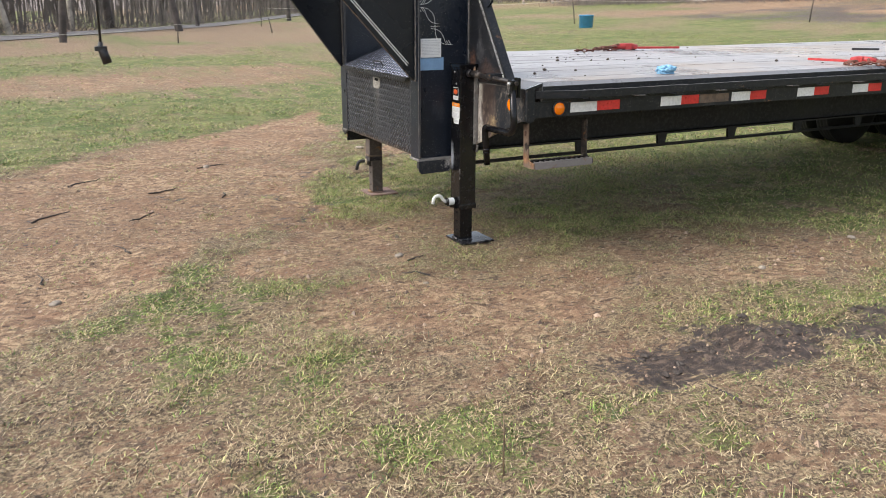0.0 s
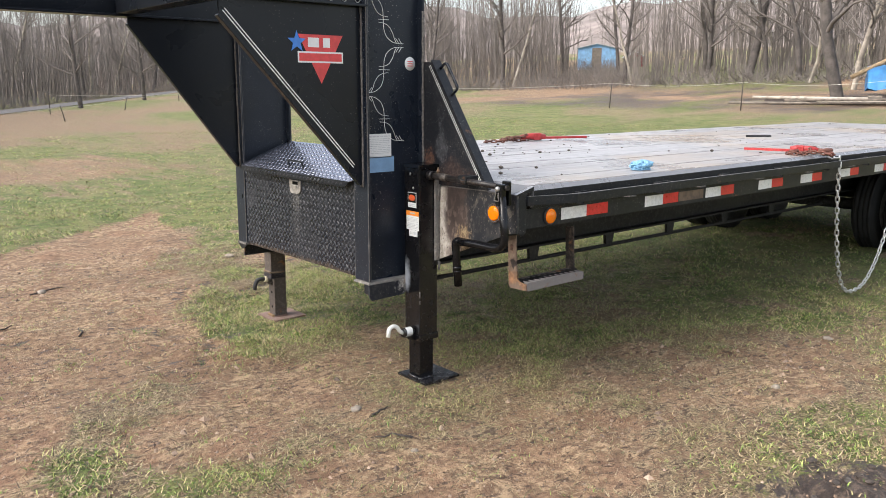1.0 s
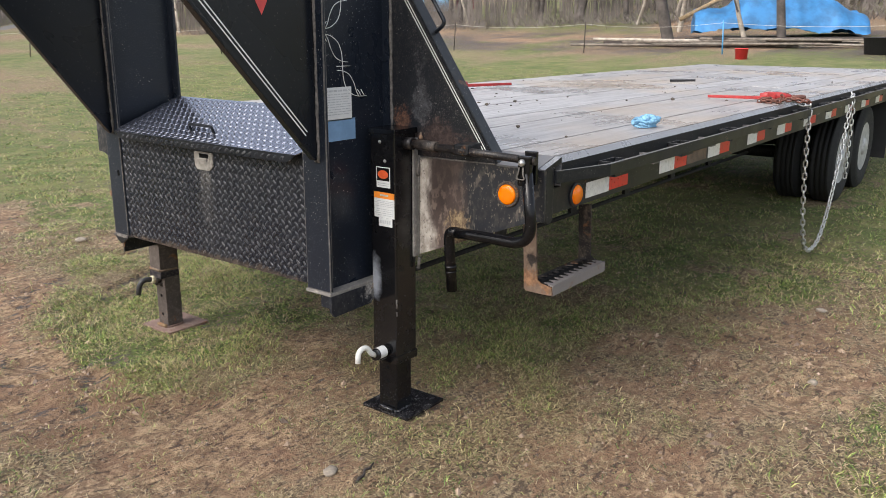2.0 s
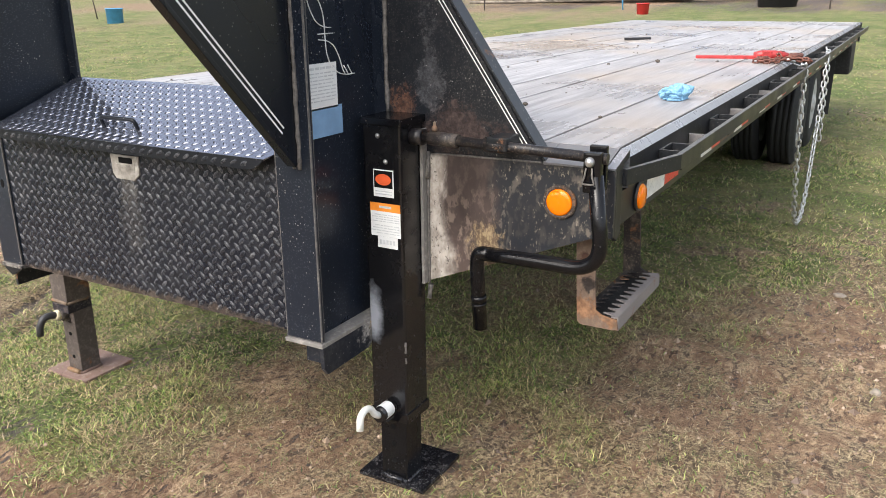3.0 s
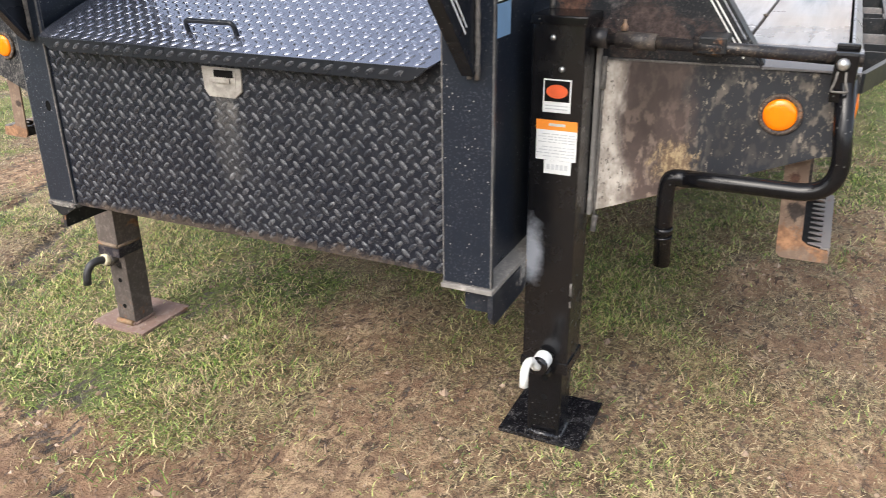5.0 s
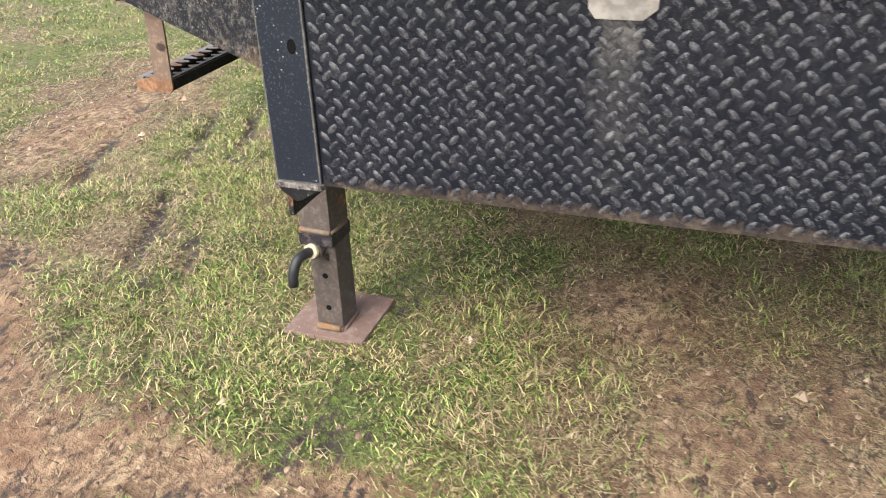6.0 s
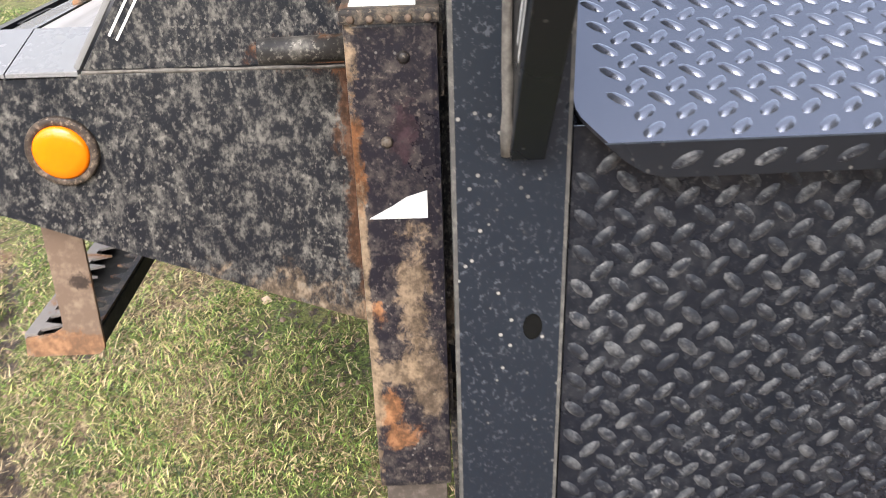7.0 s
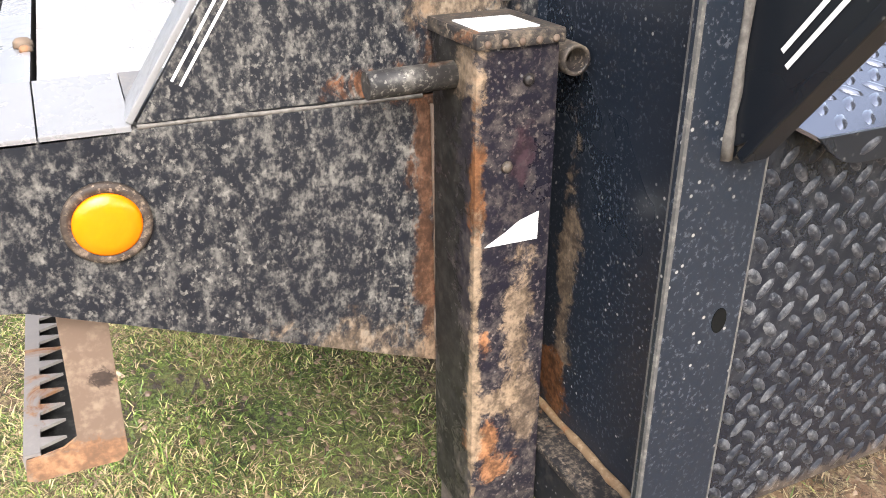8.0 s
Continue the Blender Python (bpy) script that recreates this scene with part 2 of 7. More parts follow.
M_NEWFOOT = painted("mud_smeared_black_enamel", base=(0.007, 0.007, 0.009), rough=0.17, dust=0.25, speck=0.4, spot_scale=24, dust_col=(0.22, 0.21, 0.21), gloss=0.5)
M_UNDER = painted("underframe_black", base=(0.012, 0.012, 0.012), rough=0.6, dust=0.2, film=0.03)
M_RAIL = painted("worn_black_rail_paint", base=(0.008, 0.010, 0.013), rough=0.38, dust=0.16, spots=0.5, film=0.015, rust=0.06, dust_col=(0.17, 0.15, 0.13))
# pale base paints the sky's glare on wet steel
M_GLARESTEEL = painted("wet_worn_steel_with_sky_glare", base=(0.24, 0.24, 0.25), rough=0.26, dust=0.3, spots=0.3, film=0.1, metal=0.15, gloss=0.5)
M_WELD = plain("grey_dusty_weld_bead", (0.12, 0.11, 0.1), 0.75, 0.0, 0.4, 90, 0.5)
M_STRIPE = plain("white_pinstripe", (0.72, 0.72, 0.7), 0.5, 0, 0.1, 60, 0)
M_CHANNEL = painted("dull_black_edge_steel", base=(0.12, 0.12, 0.125), rough=0.35, dust=0.5, film=0.1, spots=0.5, rust=0.08, dust_col=(0.25, 0.22, 0.2))
M_LABEL = plain("white_paper_label", (0.72, 0.73, 0.72), 0.5, 0, 0.05, 20, 0)
M_INK = plain("grey_print", (0.5, 0.51, 0.52), 0.6, 0, 0.15, 60, 0)
M_DARKINK = plain("black_print", (0.008, 0.008, 0.008), 0.85, 0, 0.2, 60, 0)
M_DARKINK.node_tree.nodes["Principled BSDF"].inputs["Specular IOR Level"].default_value = 0.05
M_BLUELAB = plain("faded_blue_label", (0.2, 0.34, 0.52), 0.45, 0, 0.1, 20, 0)
M_ORANGE = plain("orange_label", (0.85, 0.27, 0.03), 0.5, 0, 0.08, 20, 0)
M_REDORANGE = plain("red_orange_print", (0.7, 0.11, 0.03), 0.5, 0, 0.1, 40, 0)
M_TAPEW = plain("white_reflective_tape", (0.7, 0.7, 0.68), 0.35, 0, 0.1, 80, 0.1)
M_TAPER = plain("red_reflective_tape", (0.62, 0.03, 0.025), 0.35, 0, 0.15, 80, 0.1)
M_TAPEB = plain("tape_worn_to_brown", (0.14, 0.1, 0.07), 0.7, 0, 0.35, 30, 0.2)
M_LOGO = plain("red_decal", (0.6, 0.06, 0.06), 0.4, 0, 0.12, 30, 0)
M_LOGOB = plain("blue_decal", (0.05, 0.2, 0.6), 0.4, 0, 0.1, 30, 0)
M_ZINC = plain("galvanised_steel", (0.5, 0.5, 0.49), 0.4, 0.85, 0.25, 60, 0.2)
M_LATCH = plain("dull_grey_latch", (0.33, 0.31, 0.28), 0.55, 0.3, 0.3, 40, 0.3)
M_GROMMET = painted("mud_rimmed_black_rubber", base=(0.045, 0.034, 0.028), rough=0.6, dust=0.6, rust=0.3, spot_scale=70, speck=0.6, dust_col=(0.3, 0.23, 0.17), rust_col=(0.2, 0.09, 0.04))
M_ROD = painted("scuffed_grey_shaft", base=(0.035, 0.033, 0.033), rough=0.4, dust=0.6, speck=0.5, spot_scale=30, dust_col=(0.27, 0.25, 0.22), metal=0.3, rust=0.12)
M_WHITEPIN = plain("white_coated_pin", (0.68, 0.68, 0.64), 0.45, 0, 0.1, 60, 0.05)
M_BEIGEPIN = plain("worn_beige_pin", (0.45, 0.4, 0.28), 0.6, 0, 0.3, 60, 0.2)
M_RED = plain("red_enamel", (0.36, 0.03, 0.03), 0.42, 0, 0.25, 40, 0.15)
M_RUSTCHAIN = plain("rusty_red_chain", (0.13, 0.05, 0.035), 0.65, 0.2, 0.4, 50, 0.3)
M_CHAIN = plain("bright_chain_steel", (0.55, 0.55, 0.54), 0.35, 0.8, 0.25, 60, 0.2)
M_RUBBER = plain("tyre_rubber", (0.011, 0.011, 0.0115), 0.75, 0, 0.3, 40, 0.3)
M_RIM = plain("white_wheel_steel", (0.45, 0.45, 0.44), 0.5, 0.1, 0.25, 20, 0.2)
M_FLAP = plain("black_mudflap_rubber", (0.02, 0.02, 0.021), 0.65, 0, 0.3, 12, 0.1)
M_CLOTH = plain("light_blue_cloth", (0.2, 0.4, 0.58), 0.85, 0, 0.15, 60, 0.4)
M_PLASTIC = plain("black_plastic", (0.02, 0.02, 0.022), 0.45, 0, 0.2, 40, 0.1)
M_ROPE = plain("pale_fence_rope", (0.55, 0.53, 0.46), 0.8, 0, 0.2, 40, 0.2)
M_REDPAIL = plain("red_plastic", (0.6, 0.04, 0.04), 0.5, 0, 0.12, 8, 0)
M_BLUEPAIL = plain("blue_plastic", (0.08, 0.32, 0.62), 0.5, 0, 0.12, 6, 0)
M_TARP = plain("blue_tarpaulin", (0.035, 0.17, 0.38), 0.55, 0, 0.3, 1.6, 0.5)
M_SHED = plain("blue_painted_shed_wall", (0.2, 0.38, 0.6), 0.7, 0, 0.2, 3, 0.1)
M_SHEDROOF = plain("grey_metal_roof", (0.4, 0.42, 0.44), 0.5, 0.3, 0.15, 4, 0.1)
M_BARN = plain("dull_red_shed_wall", (0.18, 0.05, 0.05), 0.8, 0, 0.25, 4, 0.1)
M_TROUGH = plain("black_stock_tub_rubber", (0.02, 0.021, 0.023), 0.6, 0, 0.2, 8, 0.1)
M_TIMBER = plain("weathered_grey_timber", (0.17, 0.145, 0.12), 0.85, 0, 0.35, 6, 0.3)
M_TIMBER2 = plain("dark_bark_crumb", (0.09, 0.075, 0.06), 0.9, 0, 0.3, 60, 0.2)
M_POLE = plain("pale_peeled_pole", (0.36, 0.32, 0.27), 0.8, 0, 0.3, 6, 0.2)
M_LOG = plain("peeling_yellow_log", (0.3, 0.22, 0.13), 0.85, 0, 0.35, 5, 0.4)
M_ROAD = plain("pale_gravel_road", (0.15, 0.14, 0.135), 0.9, 0, 0.12, 1.2, 0.2)
M_STAKE = plain("dark_fence_stake", (0.05, 0.04, 0.035), 0.8, 0, 0.3, 30, 0.2)
M_STONE = plain("pale_stone", (0.27, 0.23, 0.185), 0.85, 0, 0.25, 60, 0.4)


def amber_material():
    m, nt, b = mat_new("amber_lens")
    b.inputs["Base Color"].default_value = (0.88, 0.215, 0.002, 1)
    b.inputs["Roughness"].default_value = 0.18
    b.inputs["Subsurface Weight"].default_value = 0.35
    b.inputs["Subsurface Radius"].default_value = (0.02, 0.008, 0.002)
    w = nt.nodes.new("ShaderNodeTexWave")
    w.wave_type = "RINGS"
    w.rings_direction = "SPHERICAL"
    w.inputs["Scale"].default_value = 60
    tc = nt.nodes.new("ShaderNodeTexCoord")
    nt.links.new(tc.outputs["Object"], w.inputs["Vector"])
    bump(nt, b, w.outputs["Fac"], 0.03, 0.001)
    return m


M_AMBER = amber_material()


def streaked_plate_material():
    """The headboard beside the new jack: grey overspray near the jack, brown road film, spots further out."""
    m, nt, b = mat_new("oversprayed_headboard_steel")
    v = coords(nt, (1, 1, 0.6))
    g = nt.nodes.new("ShaderNodeNewGeometry")
    sep = nt.nodes.new("ShaderNodeSeparateXYZ")
    nt.links.new(g.outputs["Position"], sep.inputs[0])
    big = noise_at(nt, v, 5.0, 5, 0.65, 0.5)
    fine = noise_at(nt, v, 42.0, 3, 0.65)
    wob = mathn(nt, "MULTIPLY", mathn(nt, "SUBTRACT", big, 0.5), 0.22)
    y = mathn(nt, "ADD", sep.outputs["Y"], wob)
    speck = noise_at(nt, v, 110.0, 3, 0.7)
    film = mix(nt, mathn(nt, "MULTIPLY", ramp(nt, fine, 0.5, 0.62), ramp(nt, big, 0.4, 0.6, 0.1, 0.8)), (0.012, 0.014, 0.019), (0.2, 0.17, 0.135))
    film = mix(nt, ramp(nt, speck, 0.6, 0.68, 0.0, 0.6), film, (0.3, 0.26, 0.2))
    brown = mix(nt, ramp(nt, big, 0.3, 0.7), (0.03, 0.021, 0.019), (0.085, 0.058, 0.05))
    brown = mix(nt, mathn(nt, "MULTIPLY", ramp(nt, fine, 0.48, 0.64), ramp(nt, sep.outputs["Z"], 0.92, 0.66, 0.1, 0.9)), brown, (0.24, 0.185, 0.145))
    grey = mix(nt, ramp(nt, fine, 0.3, 0.7), (0.26, 0.225, 0.19), (0.5, 0.46, 0.41))
    grey = mix(nt, ramp(nt, speck, 0.61, 0.66, 0.0, 0.8), grey, (0.05, 0.04, 0.035))
    c = mix(nt, ramp(nt, y, -1.0, -0.96), film, brown)
    c = mix(nt, ramp(nt, y, -0.85, -0.80), c, grey)
    low = ramp(nt, mathn(nt, "ADD", sep.outputs["Z"], mathn(nt, "MULTIPLY", wob, 0.2)), 0.972, 0.955)
    c = mix(nt, low, (0.02, 0.018, 0.018), c)
    k = patch_mask(nt, v, (0, -0.95, 0.73), (0, 0.055, 0.055))
    c = mix(nt, mathn(nt, "MULTIPLY", k, 0.85), c, mix(nt, ramp(nt, speck, 0.4, 0.6), (0.14, 0.09, 0.05), (0.36, 0.27, 0.15)))
    nt.links.new(c, b.inputs["Base Color"])
    nt.links.new(ramp(nt, big, 0.3, 0.7, 0.4, 0.7), b.inputs["Roughness"])
    bump(nt, b, fine, 0.15, 0.001)
    return m


M_STREAK = streaked_plate_material()


def jack_tube_material():
    """Fresh black enamel with a pale blue-grey patch beside the weld."""
    m, nt, b = mat_new("black_enamel_with_pale_patch")
    v = coords(nt)
    g = nt.nodes.new("ShaderNodeNewGeometry")
    mp = nt.nodes.new("ShaderNodeMapping")
    mp.inputs["Location"].default_value = (0.0, 0.664 * 28, -0.53 * 11)
    mp.inputs["Scale"].default_value = (0.0, 28, 11)
    nt.links.new(g.outputs["Position"], mp.inputs["Vector"])
    ln_ = nt.nodes.new("ShaderNodeVectorMath")
    ln_.operation = "LENGTH"
    nt.links.new(mp.outputs[0], ln_.inputs[0])
    n = noise_at(nt, v, 22.0, 4, 0.6)
    d = mathn(nt, "ADD", ln_.outputs["Value"], mathn(nt, "MULTIPLY", mathn(nt, "SUBTRACT", n, 0.5), 1.2))
    nt.links.new(mix(nt, ramp(nt, d, 1.1, 0.3, 0.0, 0.9), (0.006, 0.006, 0.007), (0.34, 0.36, 0.4)), b.inputs["Base Color"])
    nt.links.new(ramp(nt, n, 0.3, 0.7, 0.16, 0.3), b.inputs["Roughness"])
    bump(nt, b, n, 0.05, 0.001)
    return m


M_JACKTUBE = jack_tube_material()


def deck_material():
    m, nt, b = mat_new("wet_weathered_deck_boards")
    oi = nt.nodes.new("ShaderNodeObjectInfo")
    v = coords(nt, (0.35, 6.0, 6.0))
    v2 = coords(nt)
    grain = noise_at(nt, v, 6.0, 6, 0.65, 0.6)
    blot = noise_at(nt, v2, 1.3, 5, 0.6, 0.3)
    c = mix(nt, ramp(nt, grain, 0.3, 0.7), (0.2, 0.19, 0.19), (0.47, 0.455, 0.458))
    c = mix(nt, mathn(nt, "MULTIPLY", oi.outputs["Random"], 0.35), c, (0.17, 0.14, 0.12))
    c = mix(nt, ramp(nt, blot, 0.5, 0.72, 0.0, 0.55), c, (0.12, 0.1, 0.088))
    tan = ramp(nt, noise_at(nt, v2, 0.5, 3), 0.55, 0.66, 0.0, 0.5)
    c = mix(nt, tan, c, (0.36, 0.27, 0.18))
    nt.links.new(c, b.inputs["Base Color"])
    r = mathn(nt, "ADD", ramp(nt, blot, 0.35, 0.7, 0.36, 0.16), mathn(nt, "MULTIPLY", grain, 0.12))
    nt.links.new(r, b.inputs["Roughness"])
    bump(nt, b, grain, 0.25, 0.003)
    return m


M_DECK = deck_material()


def ground_material():
    """Pasture soil: the mesh carries how bare, how green and how muddy each spot is."""
    m, nt, b = mat_new("worn_winter_pasture")
    at = nt.nodes.new("ShaderNodeAttribute")
    at.attribute_name = "cover"
    sep = nt.nodes.new("ShaderNodeSeparateColor")
    nt.links.new(at.outputs["Color"], sep.inputs[0])
    v = coords(nt)
    vs = coords(nt, (1.0, 2.0, 1.0), (0, 0, 0.55))
    n1 = noise_at(nt, v, 24.0, 6, 0.72, 0.3)
    n2 = noise_at(nt, v, 2.6, 6, 0.7, 0.5)
    n3 = noise_at(nt, v, 75.0, 4, 0.75)
    n4 = noise_at(nt, vs, 8.0, 7, 0.72, 0.9)
    n5 = noise_at(nt, vs, 17.0, 6, 0.7, 0.6)
    # tan trodden earth with reddish patches, dark clods and painted crevice shade
    soil = mix(nt, ramp(nt, n1, 0.4, 0.6), (0.2, 0.127, 0.076), (0.52, 0.365, 0.222))
    soil = mix(nt, ramp(nt, n2, 0.44, 0.62, 0.0, 0.7), soil, (0.25, 0.135, 0.08))
    soil = mix(nt, ramp(nt, n4, 0.49, 0.6, 0.0, 0.75), soil, (0.175, 0.102, 0.06))
    n6 = noise_at(nt, v, 0.75, 8, 0.72, 0.4)
    soil = mix(nt, ramp(nt, n6, 0.45, 0.58, 0.0, 0.5), soil, (0.2, 0.12, 0.07))
    soil = mix(nt, ramp(nt, n5, 0.55, 0.61, 0.0, 0.9), soil, (0.075, 0.045, 0.03))
    # dead grass over dark earth; shade between tufts is put into the dark tones
    straw = mix(nt, ramp(nt, n3, 0.38, 0.62), (0.085, 0.058, 0.037), (0.44, 0.335, 0.2))
    straw = mix(nt, ramp(nt, n5, 0.5, 0.6, 0.0, 0.8), straw, (0.07, 0.044, 0.03))
    green = mix(nt, ramp(nt, n3, 0.36, 0.64), (0.034, 0.045, 0.012), (0.17, 0.235, 0.05))
    green = mix(nt, ramp(nt, n5, 0.5, 0.62, 0.0, 0.7), green, (0.075, 0.052, 0.03))
    green = mix(nt, ramp(nt, n2, 0.44, 0.66, 0.0, 0.45), green, (0.32, 0.27, 0.12))
    green = mix(nt, ramp(nt, n6, 0.46, 0.6, 0.0, 0.35), green, (0.26, 0.22, 0.1))
    dry = mix(nt, ramp(nt, n4, 0.47, 0.56), straw, mix(nt, 0.5, soil, (0.2, 0.125, 0.083)))
    gk = mathn(nt, "ADD", sep.outputs["Green"], mathn(nt, "MULTIPLY", mathn(nt, "SUBTRACT", n4, 0.5), 2.2))
    c = mix(nt, ramp(nt, gk, 0.36, 0.6), dry, green)
    bk = mathn(nt, "ADD", sep.outputs["Red"], mathn(nt, "MULTIPLY", mathn(nt, "SUBTRACT", n4, 0.5), 2.0))
    c = mix(nt, ramp(nt, bk, 0.42, 0.66), c, soil)
    mud = mix(nt, ramp(nt, n1, 0.42, 0.6), (0.045, 0.03, 0.022), (0.17, 0.118, 0.086))
    mud = mix(nt, ramp(nt, n5, 0.46, 0.56, 0.0, 0.8), mud, (0.035, 0.024, 0.02))
    mk = mathn(nt, "ADD", sep.outputs["Blue"], mathn(nt, "MULTIPLY", mathn(nt, "SUBTRACT", mathn(nt, "ADD", mathn(nt, "ADD", n5, n4), n6), 1.5), 2.2))
    mm = ramp(nt, mk, 0.34, 0.7)
    c = mix(nt, mm, c, mud)
    nt.links.new(c, b.inputs["Base Color"])
    nt.links.new(mathn(nt, "SUBTRACT", 0.95, mathn(nt, "MULTIPLY", mm, 0.4)), b.inputs["Roughness"])
    bump(nt, b, mathn(nt, "ADD", n1, mathn(nt, "MULTIPLY", n3, 0.5)), 1.0, 0.03)
    return m


M_GROUND = ground_material()


def blade_material(name, stops, spread=0.5):
    """Each blade takes its own tone from a ramp, shifted a little from patch to patch."""
    m, nt, b = mat_new(name)
    g = nt.nodes.new("ShaderNodeNewGeometry")
    v = coords(nt)
    patch = mathn(nt, "ADD", mathn(nt, "MULTIPLY", noise_at(nt, v, 1.7, 4, 0.65, 0.4), 0.5), mathn(nt, "MULTIPLY", noise_at(nt, v, 13.0, 4, 0.65), 0.5))
    k = mathn(nt, "ADD", g.outputs["Random Per Island"], mathn(nt, "MULTIPLY", mathn(nt, "SUBTRACT", patch, 0.5), spread * 4))
    r = nt.nodes.new("ShaderNodeValToRGB")
    while len(r.color_ramp.elements) < len(stops):
        r.color_ramp.elements.new(0.5)
    for e, (at, c) in zip(r.color_ramp.elements, stops):
        e.position, e.color = at, (*c, 1)
    nt.links.new(k, r.inputs[0])
    nt.links.new(r.outputs[0], b.inputs["Base Color"])
    b.inputs["Roughness"].default_value = 0.55
    return m


M_BLADE_G = blade_material("green_grass_blade", [(0.0, (0.03, 0.045, 0.012)), (0.22, (0.09, 0.15, 0.03)), (0.42, (0.22, 0.34, 0.06)), (0.58, (0.44, 0.47, 0.15)), (0.72, (0.56, 0.45, 0.25)), (0.88, (0.3, 0.21, 0.12)), (1.0, (0.1, 0.062, 0.038))], 0.46)
M_BLADE_S = blade_material("straw_grass_blade", [(0.0, (0.045, 0.03, 0.018)), (0.3, (0.135, 0.09, 0.052)), (0.55, (0.34, 0.25, 0.14)), (0.8, (0.6, 0.48, 0.3)), (0.92, (0.2, 0.21, 0.07)), (1.0, (0.1, 0.065, 0.04))], 0.42)
M_BARK = plain("grey_winter_bark", (0.085, 0.073, 0.066), 0.9, 0, 0.4, 2.5, 0.4)
M_BARK2 = plain("pale_winter_bark", (0.3, 0.265, 0.22), 0.9, 0, 0.35, 2.5, 0.4)
M_TWIG = plain("brown_twigs", (0.15, 0.13, 0.117), 0.9, 0, 0.35, 0.6, 0)
M_HILL = plain("distant_bare_woods", (0.235, 0.2, 0.185), 1.0, 0, 0.3, 0.2, 0.2)

# ---- building helpers ----
def link(name, bm, material, parent=None, label=""):
    me = bpy.data.meshes.new(name)
    bmesh.ops.recalc_face_normals(bm, faces=bm.faces)
    bm.to_mesh(me)
    bm.free()
    for mt in (material if isinstance(material, (list, tuple)) else (material,)):
        me.materials.append(mt)
    ob = new(name, me)
    if parent:
        ob.parent = parent
    if label:
        ob["label"] = label
    return ob


part = link


def empty(name, at=(0, 0, 0)):
    ob = new(name)
    ob.location = at
    ob.empty_display_size = 0.2
    return ob


def box(bm, x0, x1, y0, y1, z0, z1, bev=0.0, m=None, mi=0, worn=-1):
    before = set(bm.faces)
    c = ((x0 + x1) / 2, (y0 + y1) / 2, (z0 + z1) / 2)
    mat = Matrix.Translation(c) @ Matrix.Diagonal((abs(x1 - x0), abs(y1 - y0), abs(z1 - z0), 1))
    r = bmesh.ops.create_cube(bm, size=1, matrix=(m @ mat) if m else mat)
    if bev:
        es = {e for v in r["verts"] for e in v.link_edges}
        bmesh.ops.bevel(bm, geom=list(es), offset=bev, segments=2, affect="EDGES", profile=0.7, material=worn)
    if mi:
        for f in set(bm.faces) - before:
            f.material_index = mi
    return bm


def prism(bm, pts, axis, a0, a1, bev=0.0):
    """A flat outline pushed from a0 to a1 along an axis; pts are the two other coordinates in order."""
    def at(p, a):
        return {"x": (a, p[0], p[1]), "y": (p[0], a, p[1]), "z": (p[0], p[1], a)}[axis]
    lo = [bm.verts.new(at(p, a0)) for p in pts]
    hi = [bm.verts.new(at(p, a1)) for p in pts]
    n = len(pts)
    fs = [bm.faces.new(lo), bm.faces.new(hi[::-1])]
    for i in range(n):
        fs.append(bm.faces.new((lo[i], hi[i], hi[(i + 1) % n], lo[(i + 1) % n])))
    if bev:
        bmesh.ops.bevel(bm, geom=list({e for f in fs for e in f.edges}), offset=bev, segments=2, affect="EDGES", profile=0.7)
    return bm


def tube(bm, pts, r, sides=10, closed=False, caps=True):
    """A round bar swept along points; r is one radius or one per point."""
    pts = [Vector(p) for p in pts]
    n = len(pts)
    rs = r if isinstance(r, (list, tuple)) else [r] * n
    rings, up = [], None
    for i, p in enumerate(pts):
        a = pts[(i - 1) % n] if (closed or i > 0) else p
        c = pts[(i + 1) % n] if (closed or i < n - 1) else p
        d = (c - a).normalized()
        if up is None:
            up = d.orthogonal().normalized()
        up = (up - d * up.dot(d))
        up = up.normalized() if up.length > 1e-6 else d.orthogonal().normalized()
        side = d.cross(up)
        rings.append([bm.verts.new(p + rs[i] * (math.cos(k * math.tau / sides) * up + math.sin(k * math.tau / sides) * side)) for k in range(sides)])
    for i in range(n if closed else n - 1):
        q, w = rings[i], rings[(i + 1) % n]
        for k in range(sides):
            f = bm.faces.new((q[k], q[(k + 1) % sides], w[(k + 1) % sides], w[k]))
            f.smooth = True
    if caps and not closed:
        bm.faces.new(rings[0][::-1])
        bm.faces.new(rings[-1])
    return bm


def arc(pts, radius=0.03, steps=5):
    """Round the corners of a line of points."""
    pts = [Vector(p) for p in pts]
    out = [pts[0]]
    for i in range(1, len(pts) - 1):
        a, b, c = pts[i - 1], pts[i], pts[i + 1]
        u, w = (a - b), (c - b)
        k = min(radius, u.length * 0.45, w.length * 0.45)
        p, q = b + u.normalized() * k, b + w.normalized() * k
        for s in range(steps + 1):
            t = s / steps
            out.append((1 - t) ** 2 * p + 2 * t * (1 - t) * b + t * t * q)
    out.append(pts[-1])
    return out


